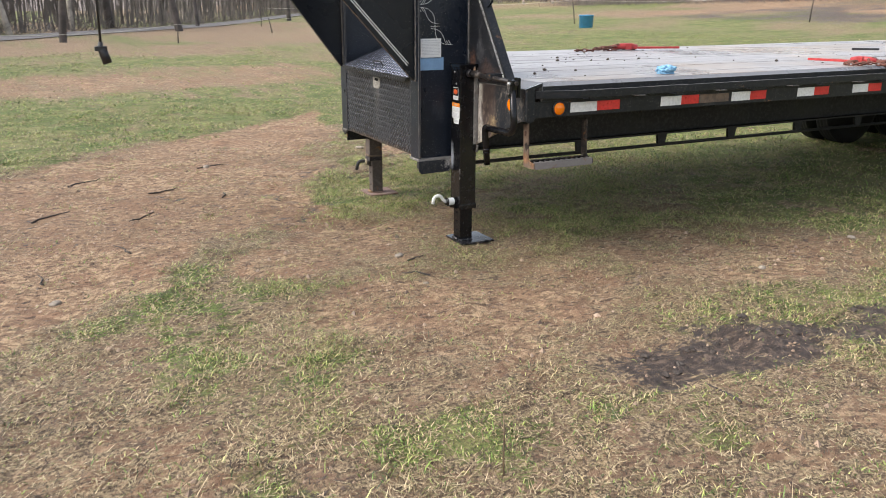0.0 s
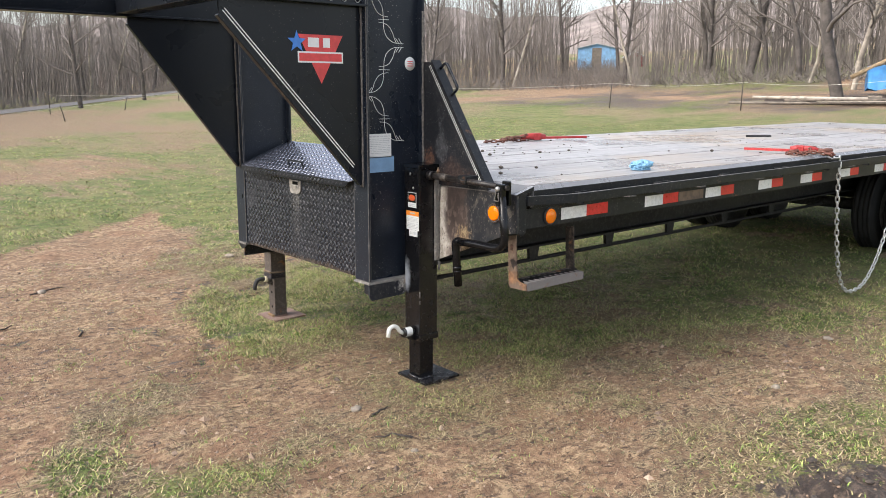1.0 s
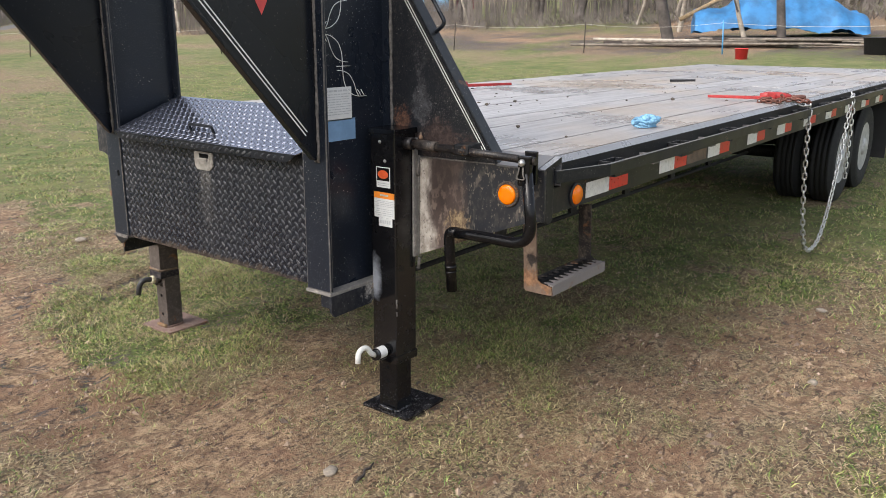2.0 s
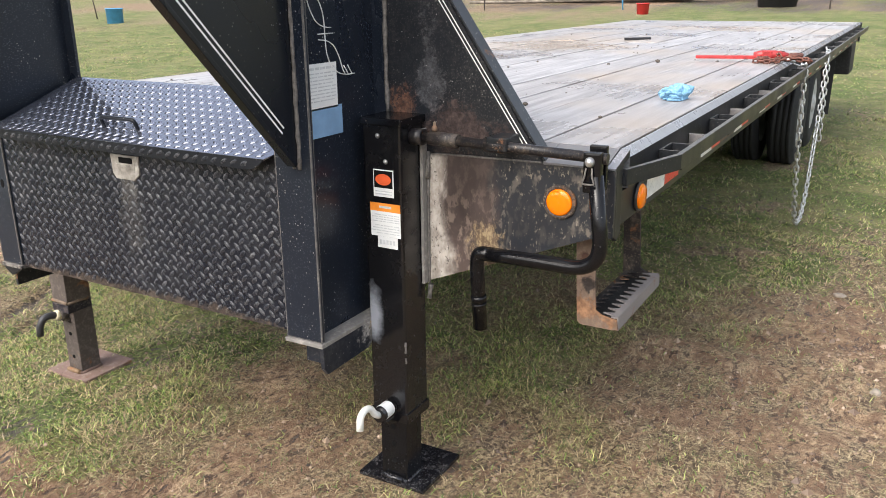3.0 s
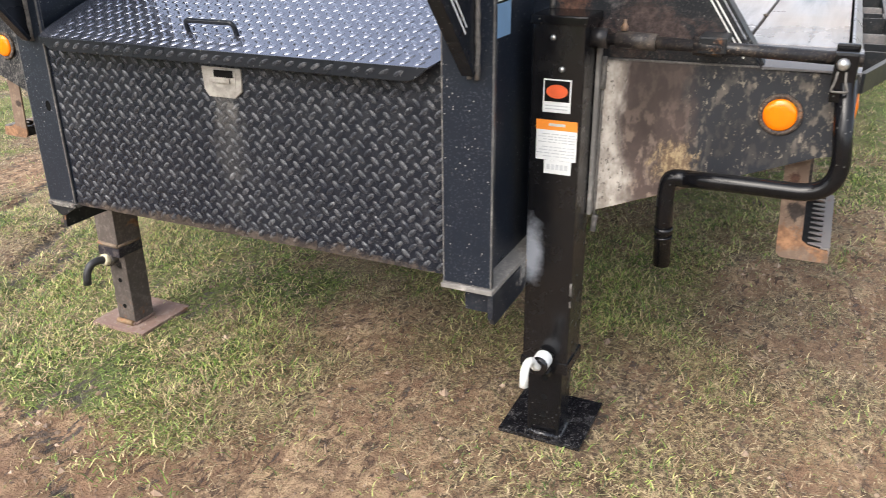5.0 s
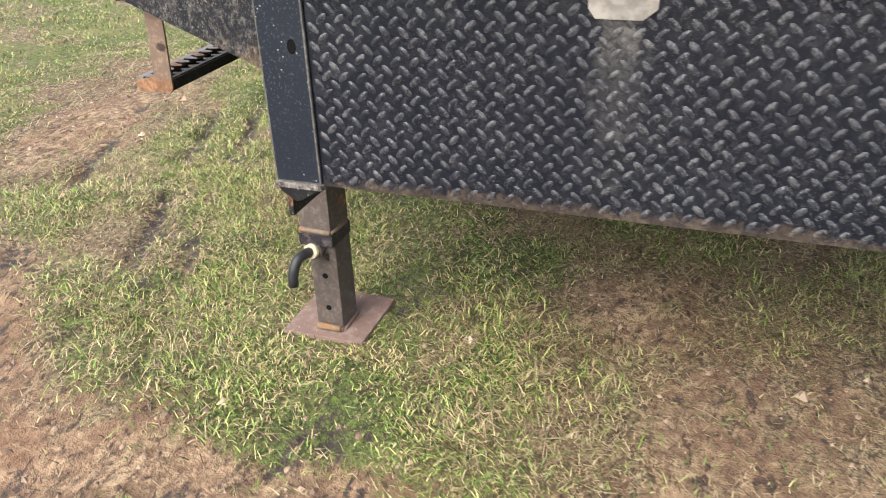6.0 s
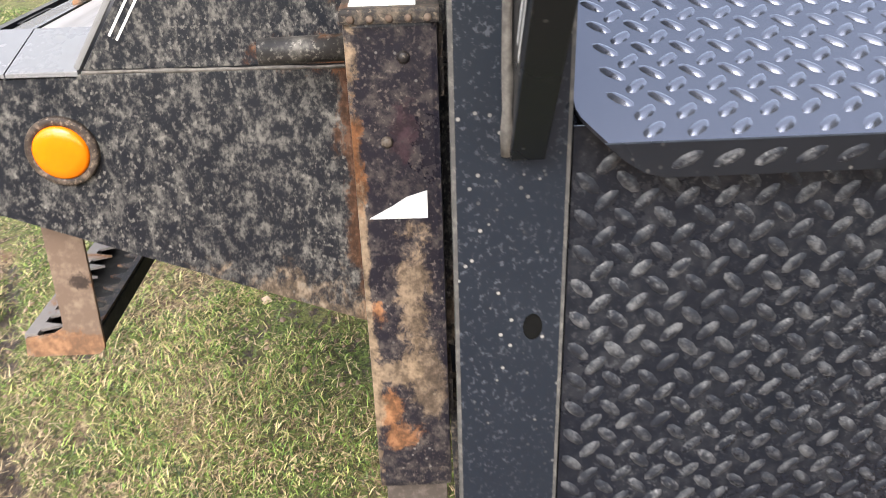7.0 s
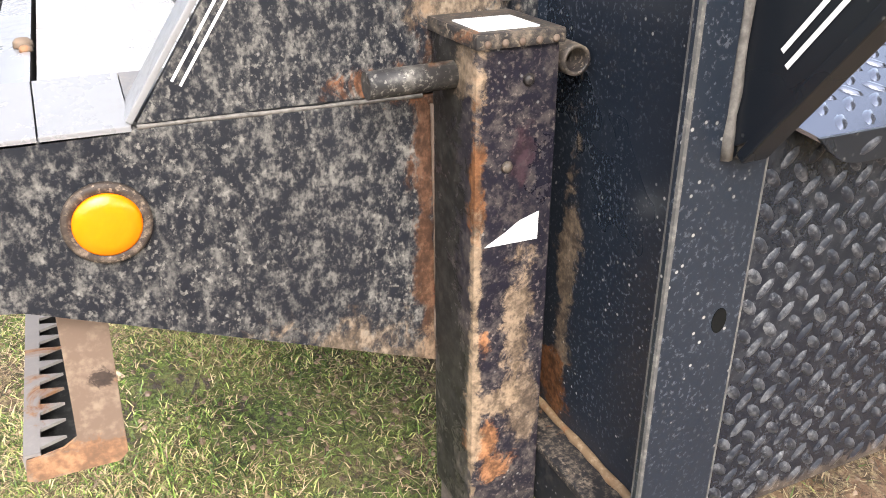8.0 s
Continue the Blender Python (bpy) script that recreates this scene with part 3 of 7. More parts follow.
def lathe(bm, profile, axis="y", at=(0, 0, 0), sides=32):
    """Turn (distance, along) pairs round an axis."""
    rings = []
    for r, h in profile:
        ring = []
        for k in range(sides):
            a = k * math.tau / sides
            u, w = r * math.cos(a), r * math.sin(a)
            p = {"x": (h, u, w), "y": (u, h, w), "z": (u, w, h)}[axis]
            ring.append(bm.verts.new(Vector(at) + Vector(p)))
        rings.append(ring)
    for q, w in zip(rings, rings[1:]):
        for k in range(sides):
            f = bm.faces.new((q[k], q[(k + 1) % sides], w[(k + 1) % sides], w[k]))
            f.smooth = True
    for ring in (rings[0], rings[-1]):
        if all(abs(p[0]) > 1e-5 for p in (profile[0], profile[-1])):
            bm.faces.new(ring)
    return bm


def BM():
    return bmesh.new()


def value_noise(x, y, cell, seed):
    """Smooth value noise on arrays, 0 to 1."""
    x, y = np.asarray(x, float) / cell + seed * 17.3, np.asarray(y, float) / cell + seed * 5.7
    xi, yi = np.floor(x), np.floor(y)
    fx, fy = x - xi, y - yi
    fx, fy = fx * fx * (3 - 2 * fx), fy * fy * (3 - 2 * fy)

    def h(a, b):
        v = np.sin(a * 127.1 + b * 311.7 + seed * 74.7) * 43758.5453
        return v - np.floor(v)
    return (h(xi, yi) * (1 - fx) + h(xi + 1, yi) * fx) * (1 - fy) + (h(xi, yi + 1) * (1 - fx) + h(xi + 1, yi + 1) * fx) * fy


def fractal(x, y, cell, seed, octaves=4):
    s, a, t = 0.0, 1.0, 0.0
    for o in range(octaves):
        s = s + a * value_noise(x, y, cell / 2 ** o, seed + o)
        t += a
        a *= 0.55
    return s / t


def step01(v, lo, hi):
    t = np.clip((v - lo) / (hi - lo), 0, 1)
    return t * t * (3 - 2 * t)


def blob(x, y, cx, cy, rx, ry, turn=0.0):
    c, s = math.cos(turn), math.sin(turn)
    dx, dy = x - cx, y - cy
    u, w = (c * dx + s * dy) / rx, (-s * dx + c * dy) / ry
    return np.sqrt(u * u + w * w)


def cover(x, y):
    """How bare, how green and how muddy the pasture is at a place."""
    w = (fractal(x, y, 0.9, 3) - 0.5)
    w2 = (fractal(x, y, 2.6, 11) - 0.5)
    w3 = fractal(x, y, 0.26, 81, 4) - 0.5
    w4 = fractal(x, y, 0.55, 91, 4) - 0.5
    xx, yy = x + 0.7 * w, y + 0.7 * w2
    # the driven strip that crosses in front of the trailer
    edge = np.interp(y, [-3.2, -1.75, -0.97, -0.41, 0.24, 1.6, 3.2, 6.0], [-3.3, -2.6, -2.3, -1.75, -0.9, -0.2, 0.5, 1.4])
    bare = step01(edge - x + 1.2 * w + 0.9 * w4, -0.2, 0.35) * step01(5.15 + 0.8 * x - yy, 0.0, 0.7) * step01(8.5 + xx, 0, 2)
    bare = np.maximum(bare, 0.62 * step01(xx + 12, 0, 4) * step01(3.4 - np.abs(yy - 11.4 - 0.2 * xx), 0.0, 2.0) * step01(6 - xx, 0, 4))
    # trodden places round the jacks and in front of the toolbox
    for cx, cy, rx, ry, turn, k in ((-0.35, -1.6, 1.2, 0.55, -0.15, 0.75), (-0.5, -2.3, 0.8, 0.4, 0.0, 0.6), (1.2, -1.7, 1.2, 0.4, -0.15, 0.7), (2.6, -1.9, 1.2, 0.4, 0.0, 0.5),
                                    (-0.8, -0.7, 0.4, 0.5, 0.0, 0.6), (-0.75, -0.05, 0.42, 0.55, 0.3, 0.9), (0.28, 0.0, 0.28, 0.26, 0.0, 0.85), (-0.2, -0.2, 0.3, 0.25, 0.0, 0.6),
                                    (0.15, -0.9, 0.3, 0.2, 0.0, 0.55), (0.9, -1.35, 1.1, 0.35, 0.0, 0.6), (-0.35, -0.35, 0.5, 0.4, 0.0, 0.6), (-1.15, -0.45, 0.35, 0.5, 0.2, 0.8), (1.3, 2.5, 0.9, 0.3, 0.4, 0.7), (-2.3, -2.6, 0.5, 0.5, 0.0, 0.5), (0.0, -3.3, 0.9, 0.25, 0.2, 0.5)):
        bare = np.maximum(bare, k * step01(1.35 - blob(xx, yy, cx, cy, rx, ry, turn) + 0.9 * w4, 0.0, 0.8))
    bare = np.maximum(bare, 0.85 * step01(x - 22, 0, 3) * step01(52 - x, 0, 5) * step01(21 - np.abs(yy - 12 - 0.1 * x), 0, 5) * step01(fractal(x, y, 6.0, 71), 0.35, 0.75))
    bare = np.clip(bare + 0.75 * w3 * step01(bare, 0.02, 0.4), 0, 1)
    green = 0.42 + 0.7 * w2 + 1.0 * w4 + 1.5 * w3
    green = green + 0.04 * step01(xx - 0.1, 0, 0.8) * step01(1.3 - np.abs(yy), 0, 0.5) + 0.26 * step01(xx - 1.3, 0, 1.0)
    green = green + 0.34 * step01(1.3 - blob(xx, yy, -0.15, 0.85, 0.75, 0.7), 0, 0.6) + 0.15 * step01(yy - 0.5, 0, 0.5)
    green = green + 0.15 * step01(1.3 - blob(xx, yy, -1.6, -0.6, 0.4, 0.2, 0.4), 0, 0.6)
    green = green + 0.35 * step01(yy - 4.0 - 0.4 * xx, 0, 0.6) * step01(8.0 - yy, 0, 1.5) - 0.06 * step01(-1.5 - yy, 0, 0.8) * step01(2.0 - xx, 0, 1.0)
    green = green - 0.3 * step01(1.3 - blob(xx, yy, 0.9, -1.4, 1.5, 0.5), 0, 0.6) - 0.22 * step01(1.3 - blob(xx, yy, -0.3, -0.35, 0.7, 0.5), 0, 0.6)
    far = step01(np.hypot(x, y), 8, 14)
    green = green * (1 - far) + far * (0.40 + 0.25 * step01(24 - np.hypot(x, y), 0, 6) + 1.7 * (fractal(x, y, 9.0, 61) - 0.5) + 0.9 * w2 + 0.8 * w)
    # the churned rut and the thin tyre marks beside the passenger's jack
    rut = np.abs(yy + 2.56 + 0.06 * x)
    mud = step01(0.27 - rut + 0.6 * w + 0.6 * w3, 0, 0.35) * step01(xx + 0.3, 0, 0.6) + 0.8 * step01(0.24 - rut + 0.6 * w4, 0, 0.25) * step01(xx + 1.0, 0, 0.5) * step01(0.3 - xx, 0, 0.5)
    mud = mud * step01(4.5 - x, 0, 1.5) * step01(fractal(x, y, 0.3, 17, 3), 0.1, 0.4)
    for c0, c1 in ((1.47, 0.41), (1.89, 0.40), (1.28, 0.40)):
        line = np.abs(y - c0 - c1 * x + 0.12 * w)
        mud = np.maximum(mud, 0.8 * step01(0.05 - line, 0, 0.035) * step01(value_noise(x, y, 0.23, 7), 0.25, 0.5) * (0.55 + 0.45 * step01(x + 0.1, 0, 0.3)) * step01(x + 0.7, 0, 0.3) * step01(2.4 - x, 0, 0.8))
    mud = np.maximum(mud, 0.45 * step01(0.045 - np.abs(y - 0.545 + 0.17 * x + 0.1 * w4), 0, 0.03) * step01(x + 0.95, 0, 0.2) * step01(-0.13 - x, 0, 0.05))
    # small gaps of dark soil in the turf round the passenger's jack
    gaps = step01(1.3 - blob(xx, yy, -0.05, 1.05, 1.1, 1.0), 0, 0.5)
    mud = np.maximum(mud, 0.4 * gaps * step01(fractal(x, y, 0.15, 47, 3), 0.55, 0.66))
    mud = np.maximum(mud, 0.75 * step01(x - 22, 0, 3) * step01(46 - x, 0, 5) * step01(19 - np.abs(yy - 10), 0, 6) * step01(fractal(x, y, 2.5, 29), 0.35, 0.65))
    return bare, np.clip(green - 0.5 * bare, 0, 1), np.clip(mud, 0, 1)


def height(x, y):
    """The lie of the land: flat round the trailer, rising to the wood behind it."""
    x, y = np.asarray(x, float), np.asarray(y, float)
    rise = 0.045 * np.clip(x - 8, 0, 27) + 0.09 * np.clip(x - 35, 0, 60)
    near = step01(30 - np.hypot(x, y), 0, 12)
    b = (fractal(x, y, 0.55, 21, 3) - 0.5) * 0.05 * near + (fractal(x, y, 3.5, 31, 3) - 0.5) * 0.07
    bare, green, mud = cover(x, y)
    b = b - 0.02 * mud + (0.5 + 0.7 * mud) * (fractal(x, y, 0.17, 5, 3) - 0.5) * 0.085 * near - 0.012 * bare * near
    for cx, cy in ((-0.01, -0.70), (0.0, 0.75)):
        k = step01(0.5 - np.hypot(x - cx, y - cy), 0, 0.3)
        b = b * (1 - k) - 0.004 * k
    return rise + b


# ---- ground ----
def spaced(fine_lo, fine_hi, fine, far):
    a = list(np.arange(fine_lo, fine_hi + 1e-6, fine))
    s, v = fine, fine_hi
    while v < far:
        s *= 1.12
        v += s
        a.append(v)
    s, v = fine, fine_lo
    while v > -far:
        s *= 1.12
        v -= s
        a.insert(0, v)
    return np.array(a)


gx, gy = spaced(-3.5, 3.2, 0.035, 600), spaced(-4.6, 3.2, 0.035, 600)
GX, GY = np.meshgrid(gx, gy)
GZ = height(GX, GY)
nx, ny = len(gx), len(gy)
gme = bpy.data.meshes.new("ground")
idx = np.arange(nx * ny).reshape(ny, nx)
quads = np.stack([idx[:-1, :-1], idx[:-1, 1:], idx[1:, 1:], idx[1:, :-1]], -1).reshape(-1, 4)
gme.from_pydata(np.stack([GX, GY, GZ], -1).reshape(-1, 3).tolist(), [], quads.tolist())
cb, cg, cm = cover(GX.ravel(), GY.ravel())
ca = gme.color_attributes.new("cover", "FLOAT_COLOR", "POINT")
ca.data.foreach_set("color", np.stack([cb, cg, cm, np.ones_like(cb)], -1).ravel())
gme.materials.append(M_GROUND)
gme.shade_smooth()
tagged(new("ground", gme), "worn winter pasture of patchy grass, straw and bare brown soil", "ground", kind="structure")


def grass_mesh(name, count, x0, x1, y0, y1, lo, hi, width, kind_green, material, label, seed, hole=None, tuft=1, spread=0.03):
    rng = np.random.default_rng(seed)
    m = count // tuft
    x, y = rng.uniform(x0, x1, m), rng.uniform(y0, y1, m)
    bare, green, mud = cover(x, y)
    clump = fractal(x, y, 0.16, 41 + seed, 3)
    want = (0.22 + 1.0 * step01(green, 0.12, 0.75) if kind_green else (0.85 - 0.5 * green)) * (1 - 0.85 * step01(bare, 0.2, 0.75)) * (1 - 0.95 * step01(mud, 0.1, 0.5))
    want = want * (0.3 + 0.7 * step01(clump, 0.38, 0.6)) * (0.4 + 0.6 * step01(fractal(x, y, 0.3, 133, 4), 0.4, 0.54))
    k = rng.uniform(0, 1, m) < want
    x, y = np.repeat(x[k], tuft), np.repeat(y[k], tuft)
    size = np.repeat(rng.uniform(0.55, 1.3, int(k.sum())), tuft)
    if tuft > 1:
        x, y = x + rng.normal(0, spread, len(x)) * size, y + rng.normal(0, spread, len(x)) * size
    k = np.ones(len(x), bool)
    if hole:
        k &= ~((x > hole[0]) & (x < hole[1]) & (y > hole[2]) & (y < hole[3]))
    for ax, ay, ar in ((-0.01, -0.70, 0.105), (-0.008, 0.748, 0.078)):
        k &= ~((np.abs(x - ax) < ar) & (np.abs(y - ay) < ar))
    x, y, size = x[k], y[k], size[k]
    n = len(x)
    z = height(x, y) - 0.004
    a = rng.uniform(0, math.tau, n)
    tall = rng.uniform(lo, hi, n) * size * (0.6 + 0.8 * fractal(x, y, 0.4, 51, 2))
    lean = rng.uniform(0.5, 1.9, n) if kind_green else rng.uniform(0.8, 1.1, n)
    b = rng.uniform(0, math.tau, n)
    wx, wy = np.cos(a) * width / 2, np.sin(a) * width / 2
    dx, dy = np.cos(b) * lean * tall, np.sin(b) * lean * tall
    me = bpy.data.meshes.new(name)
    if kind_green:
        P = np.zeros((n, 5, 3))
        P[:, 0] = np.stack([x - wx, y - wy, z], -1)
        P[:, 1] = np.stack([x + wx, y + wy, z], -1)
        mx, my, mz = x + dx * 0.45, y + dy * 0.45, z + tall * 0.6
        tip = tall * (1.0 - 0.4 * np.clip(lean - 0.5, 0, 1.4))
        P[:, 2] = np.stack([mx + wx * 0.8, my + wy * 0.8, mz], -1)
        P[:, 3] = np.stack([mx - wx * 0.8, my - wy * 0.8, mz], -1)
        P[:, 4] = np.stack([x + dx, y + dy, z + tip], -1)
        i = np.arange(n) * 5
        loops = np.stack([i, i + 1, i + 2, i + 3, i + 3, i + 2, i + 4], -1).ravel()
        starts = np.stack([np.arange(n) * 7, np.arange(n) * 7 + 4], -1).ravel()
    else:
        lift = 0.45 * rng.uniform(0.0, 1.0, n) ** 2
        P = np.zeros((n, 3, 3))
        wx, wy = -np.sin(b) * width / 2, np.cos(b) * width / 2
        P[:, 0] = np.stack([x - wx, y - wy, z + 0.006], -1)
        P[:, 1] = np.stack([x + wx, y + wy, z + 0.006], -1)
        P[:, 2] = np.stack([x + dx, y + dy, z + 0.006 + tall * lift], -1)
        i = np.arange(n) * 3
        loops = np.stack([i, i + 1, i + 2], -1).ravel()
        starts = np.arange(n) * 3
    me.vertices.add(P.shape[0] * P.shape[1])
    me.vertices.foreach_set("co", P.ravel())
    me.loops.add(len(loops))
    me.loops.foreach_set("vertex_index", loops)
    me.polygons.add(len(starts))
    me.polygons.foreach_set("loop_start", starts)
    me.materials.append(material)
    me.update(calc_edges=True)
    tagged(new(name, me), label, "grass", kind="stuff")


NEAR, MID = (-1.4, 1.9, -2.0, 2.4), (-3.1, 3.2, -4.4, 3.4)
grass_mesh("grass", 420000, *NEAR, 0.012, 0.03, 0.0034, True, M_BLADE_G, "short matted green winter grass round the jacks", 1, None, 9, 0.03)
grass_mesh("dry_grass", 520000, *NEAR, 0.018, 0.05, 0.0028, False, M_BLADE_S, "dead straw-coloured grass lying flat round the jacks", 2, None, 5, 0.03)
grass_mesh("grass", 480000, *MID, 0.012, 0.028, 0.0046, True, M_BLADE_G, "short matted green winter grass", 5, NEAR, 7, 0.035)
grass_mesh("dry_grass", 700000, *MID, 0.02, 0.055, 0.004, False, M_BLADE_S, "dead straw-coloured grass lying flat", 6, NEAR, 5, 0.04)
AROUND, FIELD = (-5.5, 8.0, -6.0, 7.0), (-12.0, 17.0, -7.0, 22.0)
grass_mesh("grass", 430000, *AROUND, 0.014, 0.034, 0.0055, True, M_BLADE_G, "green winter grass under and beside the deck", 3, MID, 8, 0.05)
grass_mesh("dry_grass", 400000, *AROUND, 0.025, 0.06, 0.0055, False, M_BLADE_S, "pale dead grass under and beside the deck", 4, MID, 5, 0.05)
grass_mesh("grass", 240000, *FIELD, 0.015, 0.035, 0.012, True, M_BLADE_G, "green winter grass further out in the pasture", 7, AROUND, 3, 0.2)
grass_mesh("dry_grass", 200000, *FIELD, 0.03, 0.09, 0.012, False, M_BLADE_S, "pale dead grass further out in the pasture", 8, AROUND, 4, 0.1)


# ---- the trailer ----
DECK_Z, HALF, REAR = 1.0, 1.295, 8.15
trailer = tagged(empty("flatbed_trailer"), "black gooseneck flatbed trailer with wet wooden deck, parked on its jacks", "trailer")


def weld(bm, p, q, r=0.005):
    p, q = Vector(p), Vector(q)
    n = max(3, int((q - p).length / 0.02))
    rng = random.Random(int(1000 * (p.x + 2 * p.y + 3 * p.z + q.z)))
    pts = [p.lerp(q, i / n) + Vector((rng.uniform(-1, 1), rng.uniform(-1, 1), rng.uniform(-1, 1))) * r * 0.18 for i in range(n + 1)]
    tube(bm, pts, [r * rng.uniform(0.75, 1.25) for _ in pts], 6)


def weld_parts(beads, material, parent, label):
    """Each bead is (start, end, radius) and a part of its own."""
    for p, q, r in beads:
        bm = BM()
        weld(bm, p, q, r)
        part("weld_seam", bm, material, parent, label)


POST_X = {-1: -0.325, 1: -0.309}
POSTS = {-1: (-0.650, -0.535, -0.606), 1: (0.592, 0.692, 0.637)}  # outer or inner flange edges and web
POST_Z = {-1: 0.516, 1: 0.524}
NECK_Z0, NECK_Z1, NECK_X = 1.765, 2.07, -2.45


def build_post(s):
    y0, y1, yw = POSTS[s]
    px, pz = POST_X[s], POST_Z[s]
    bm = BM()
    box(bm, px, px + 0.013, y0, y1, pz, NECK_Z1, 0.004, worn=1)
    box(bm, px + 0.013, 0.000, yw - 0.006, yw + 0.006, pz, NECK_Z1)
    box(bm, 0.0, 0.012, y0, y1, pz, NECK_Z1, 0.003)
    post = part("upright_post", bm, (M_POST if s < 0 else M_POSTP, M_EDGE), trailer, "black steel beam upright with rain spots")
    bm = BM()
    box(bm, px - 0.006, 0.01, y0 - 0.004, y1 + 0.002, pz - 0.011, pz, 0.002)
    part("base_ledge", bm, M_LEDGE if s < 0 else M_OLDLEDGE, post, "dusty steel ledge under the upright")
    if s > 0:
        bm = BM()
        weld(bm, (-0.29, yw + 0.01, pz + 0.002), (-0.004, yw + 0.01, pz + 0.003), 0.006)
        part("weld_seam", bm, M_TANRUST, post, "rusty tan weld along the foot of the upright")
    bm = BM()
    yo = y0 if s < 0 else y1
    if s < 0:
        prism(bm, [(px - 0.004, pz - 0.011), (px - 0.002, 0.447), (px + 0.012, 0.428), (-0.13, 0.432), (-0.105, 0.45), (-0.1, pz - 0.011)], "y", yo - 0.005, yo + 0.007, 0.002)
    else:
        box(bm, px + 0.03, 0.0, yo - 0.012, yo, 0.432, pz - 0.011, 0.002)
        prism(bm, [(y1 - 0.004, pz - 0.011), (y1 - 0.01, pz - 0.02), (0.652, 0.484), (0.64, 0.486), (y0 + 0.004, pz - 0.011)], "x", px - 0.003, px + 0.007, 0.0015)
    if s < 0:
        box(bm, -0.305, -0.296, y0 + 0.01, y1 - 0.045, 0.45, pz - 0.011)
    part("base_tab", bm, M_TAB if s < 0 else M_RAIL, post, "black steel tab under the ledge")
    weld_parts([((px - 0.001, yw + s * 0.009, 0.965), (px - 0.001, yw + s * 0.009, NECK_Z0), 0.0055),
                ((px - 0.001, yw - s * 0.009, 0.965), (px - 0.001, yw - s * 0.009, NECK_Z0), 0.0055),
                ((-0.004, yo + 0.006 * s, 1.06), (-0.004, yo + 0.006 * s, NECK_Z0), 0.006)], M_WELD, post, "rough grey weld bead")
    # the web plate that braces the neck, with its sloping flange
    bm = BM()
    lo, hi = ((-0.345, 0.995), (-1.0, 1.70)) if s < 0 else ((-0.332, 0.99), (-0.9, 1.737))
    prism(bm, [(px - 0.001, lo[1] - 0.015), lo, hi, (hi[0], NECK_Z0), (px - 0.001, NECK_Z0)], "y", yw - 0.005, yw + 0.005)
    brace = part("neck_brace", bm, M_NECK, trailer, "glossy black triangular steel web under the neck")
    bm = BM()
    d = Vector((hi[0] - lo[0], 0, hi[1] - lo[1])).normalized()
    nrm = Vector((-d.z, 0, d.x))
    if nrm.z > 0:
        nrm = -nrm
    a, b_ = Vector((lo[0], yw, lo[1])) - d * 0.02, Vector((hi[0], yw, hi[1]))
    q = [a, b_, b_ + nrm * 0.011, a + nrm * 0.011]
    prism(bm, [(v.x, v.z) for v in q], "y", yw + s * 0.008, yw - s * 0.02, 0.002)
    part("brace_flange", bm, M_NECK, brace, "black flange along the sloping edge")
    bm = BM()
    for off, t0, t1 in ((0.018, 0.09, 1.0), (0.030, 0.095, 1.0)):
        L = (b_ - a).length
        for ys in (yw + s * 0.0062,):
            p0, p1 = a + d * L * t0 - nrm * off, a + d * L * t1 - nrm * off
            q0, q1 = p0 - nrm * 0.0045, p1 - nrm * 0.0045
            f = [bm.verts.new((v.x, ys, v.z)) for v in (p0, p1, q1, q0)]
            bm.faces.new(f)
    part("pinstripe", bm, M_STRIPE, brace, "thin white twin pinstripes")
    if s > 0:
        bm = BM()
        prism(bm, [(0.621 + 0.009 * math.cos(k * math.tau / 16), 0.797 + 0.014 * math.sin(k * math.tau / 16)) for k in range(16)], "x", px - 0.0006, px + 0.001)
        part("bolt_hole", bm, M_DARKINK, post, "dark drilled hole")
    return post, brace


post_d, brace_d = build_post(-1)
post_p, brace_p = build_post(1)

# neck beams and crossmembers
for s in (-1, 1):
    y0, y1, yw = POSTS[s]
    bm = BM()
    box(bm, NECK_X, -0.312, y0, y1, NECK_Z0, NECK_Z0 + 0.012, 0.003)
    box(bm, NECK_X, -0.312, y0, y1, NECK_Z1 - 0.012, NECK_Z1, 0.003)
    box(bm, NECK_X, -0.312, yw - 0.006, yw + 0.006, NECK_Z0 + 0.012, NECK_Z1 - 0.012)
    beam = part("neck_beam", bm, M_NECK, trailer, "black steel neck beam")
    if s < 0:
        bm = BM()
        for i in range(9):
            x = -0.36 - i * 0.07
            pts = [(x - 0.035 + 0.07 * k / 12, yw - 0.009, 1.80 + 0.016 * math.sin(k / 12 * math.tau)) for k in range(13)]
            tube(bm, pts, 0.0016, 4)
        part("painted_scroll", bm, M_STRIPE, beam, "thin white painted scrollwork")
for x0, x1 in ((-0.97, -0.87), (-1.7, -1.6), (NECK_X, NECK_X + 0.1)):
    bm = BM()
    box(bm, x0, x1, -0.535, 0.592, NECK_Z0 + 0.013, NECK_Z0 + 0.12, 0.004)
    part("neck_crossmember", bm, M_NECK, trailer, "black crossmember between the neck beams")

# scrolls painted on the driver's upright, and its stickers
yo = POSTS[-1][2] - 0.006


STEM = [(0.0, 0.0), (0.001, -0.027), (0.004, -0.048), (0.017, -0.077), (0.051, -0.099), (0.085, -0.104), (0.115, -0.103)]
LEAF = [(-0.026, -0.013), (0.006, -0.016), (0.033, -0.028), (0.054, -0.058), (0.064, -0.086), (0.075, -0.102)]
TICKS = [[(0.087, -0.080), (0.095, -0.092), (0.104, -0.102)], [(0.07, -0.080), (0.081, -0.093), (0.088, -0.103)]]


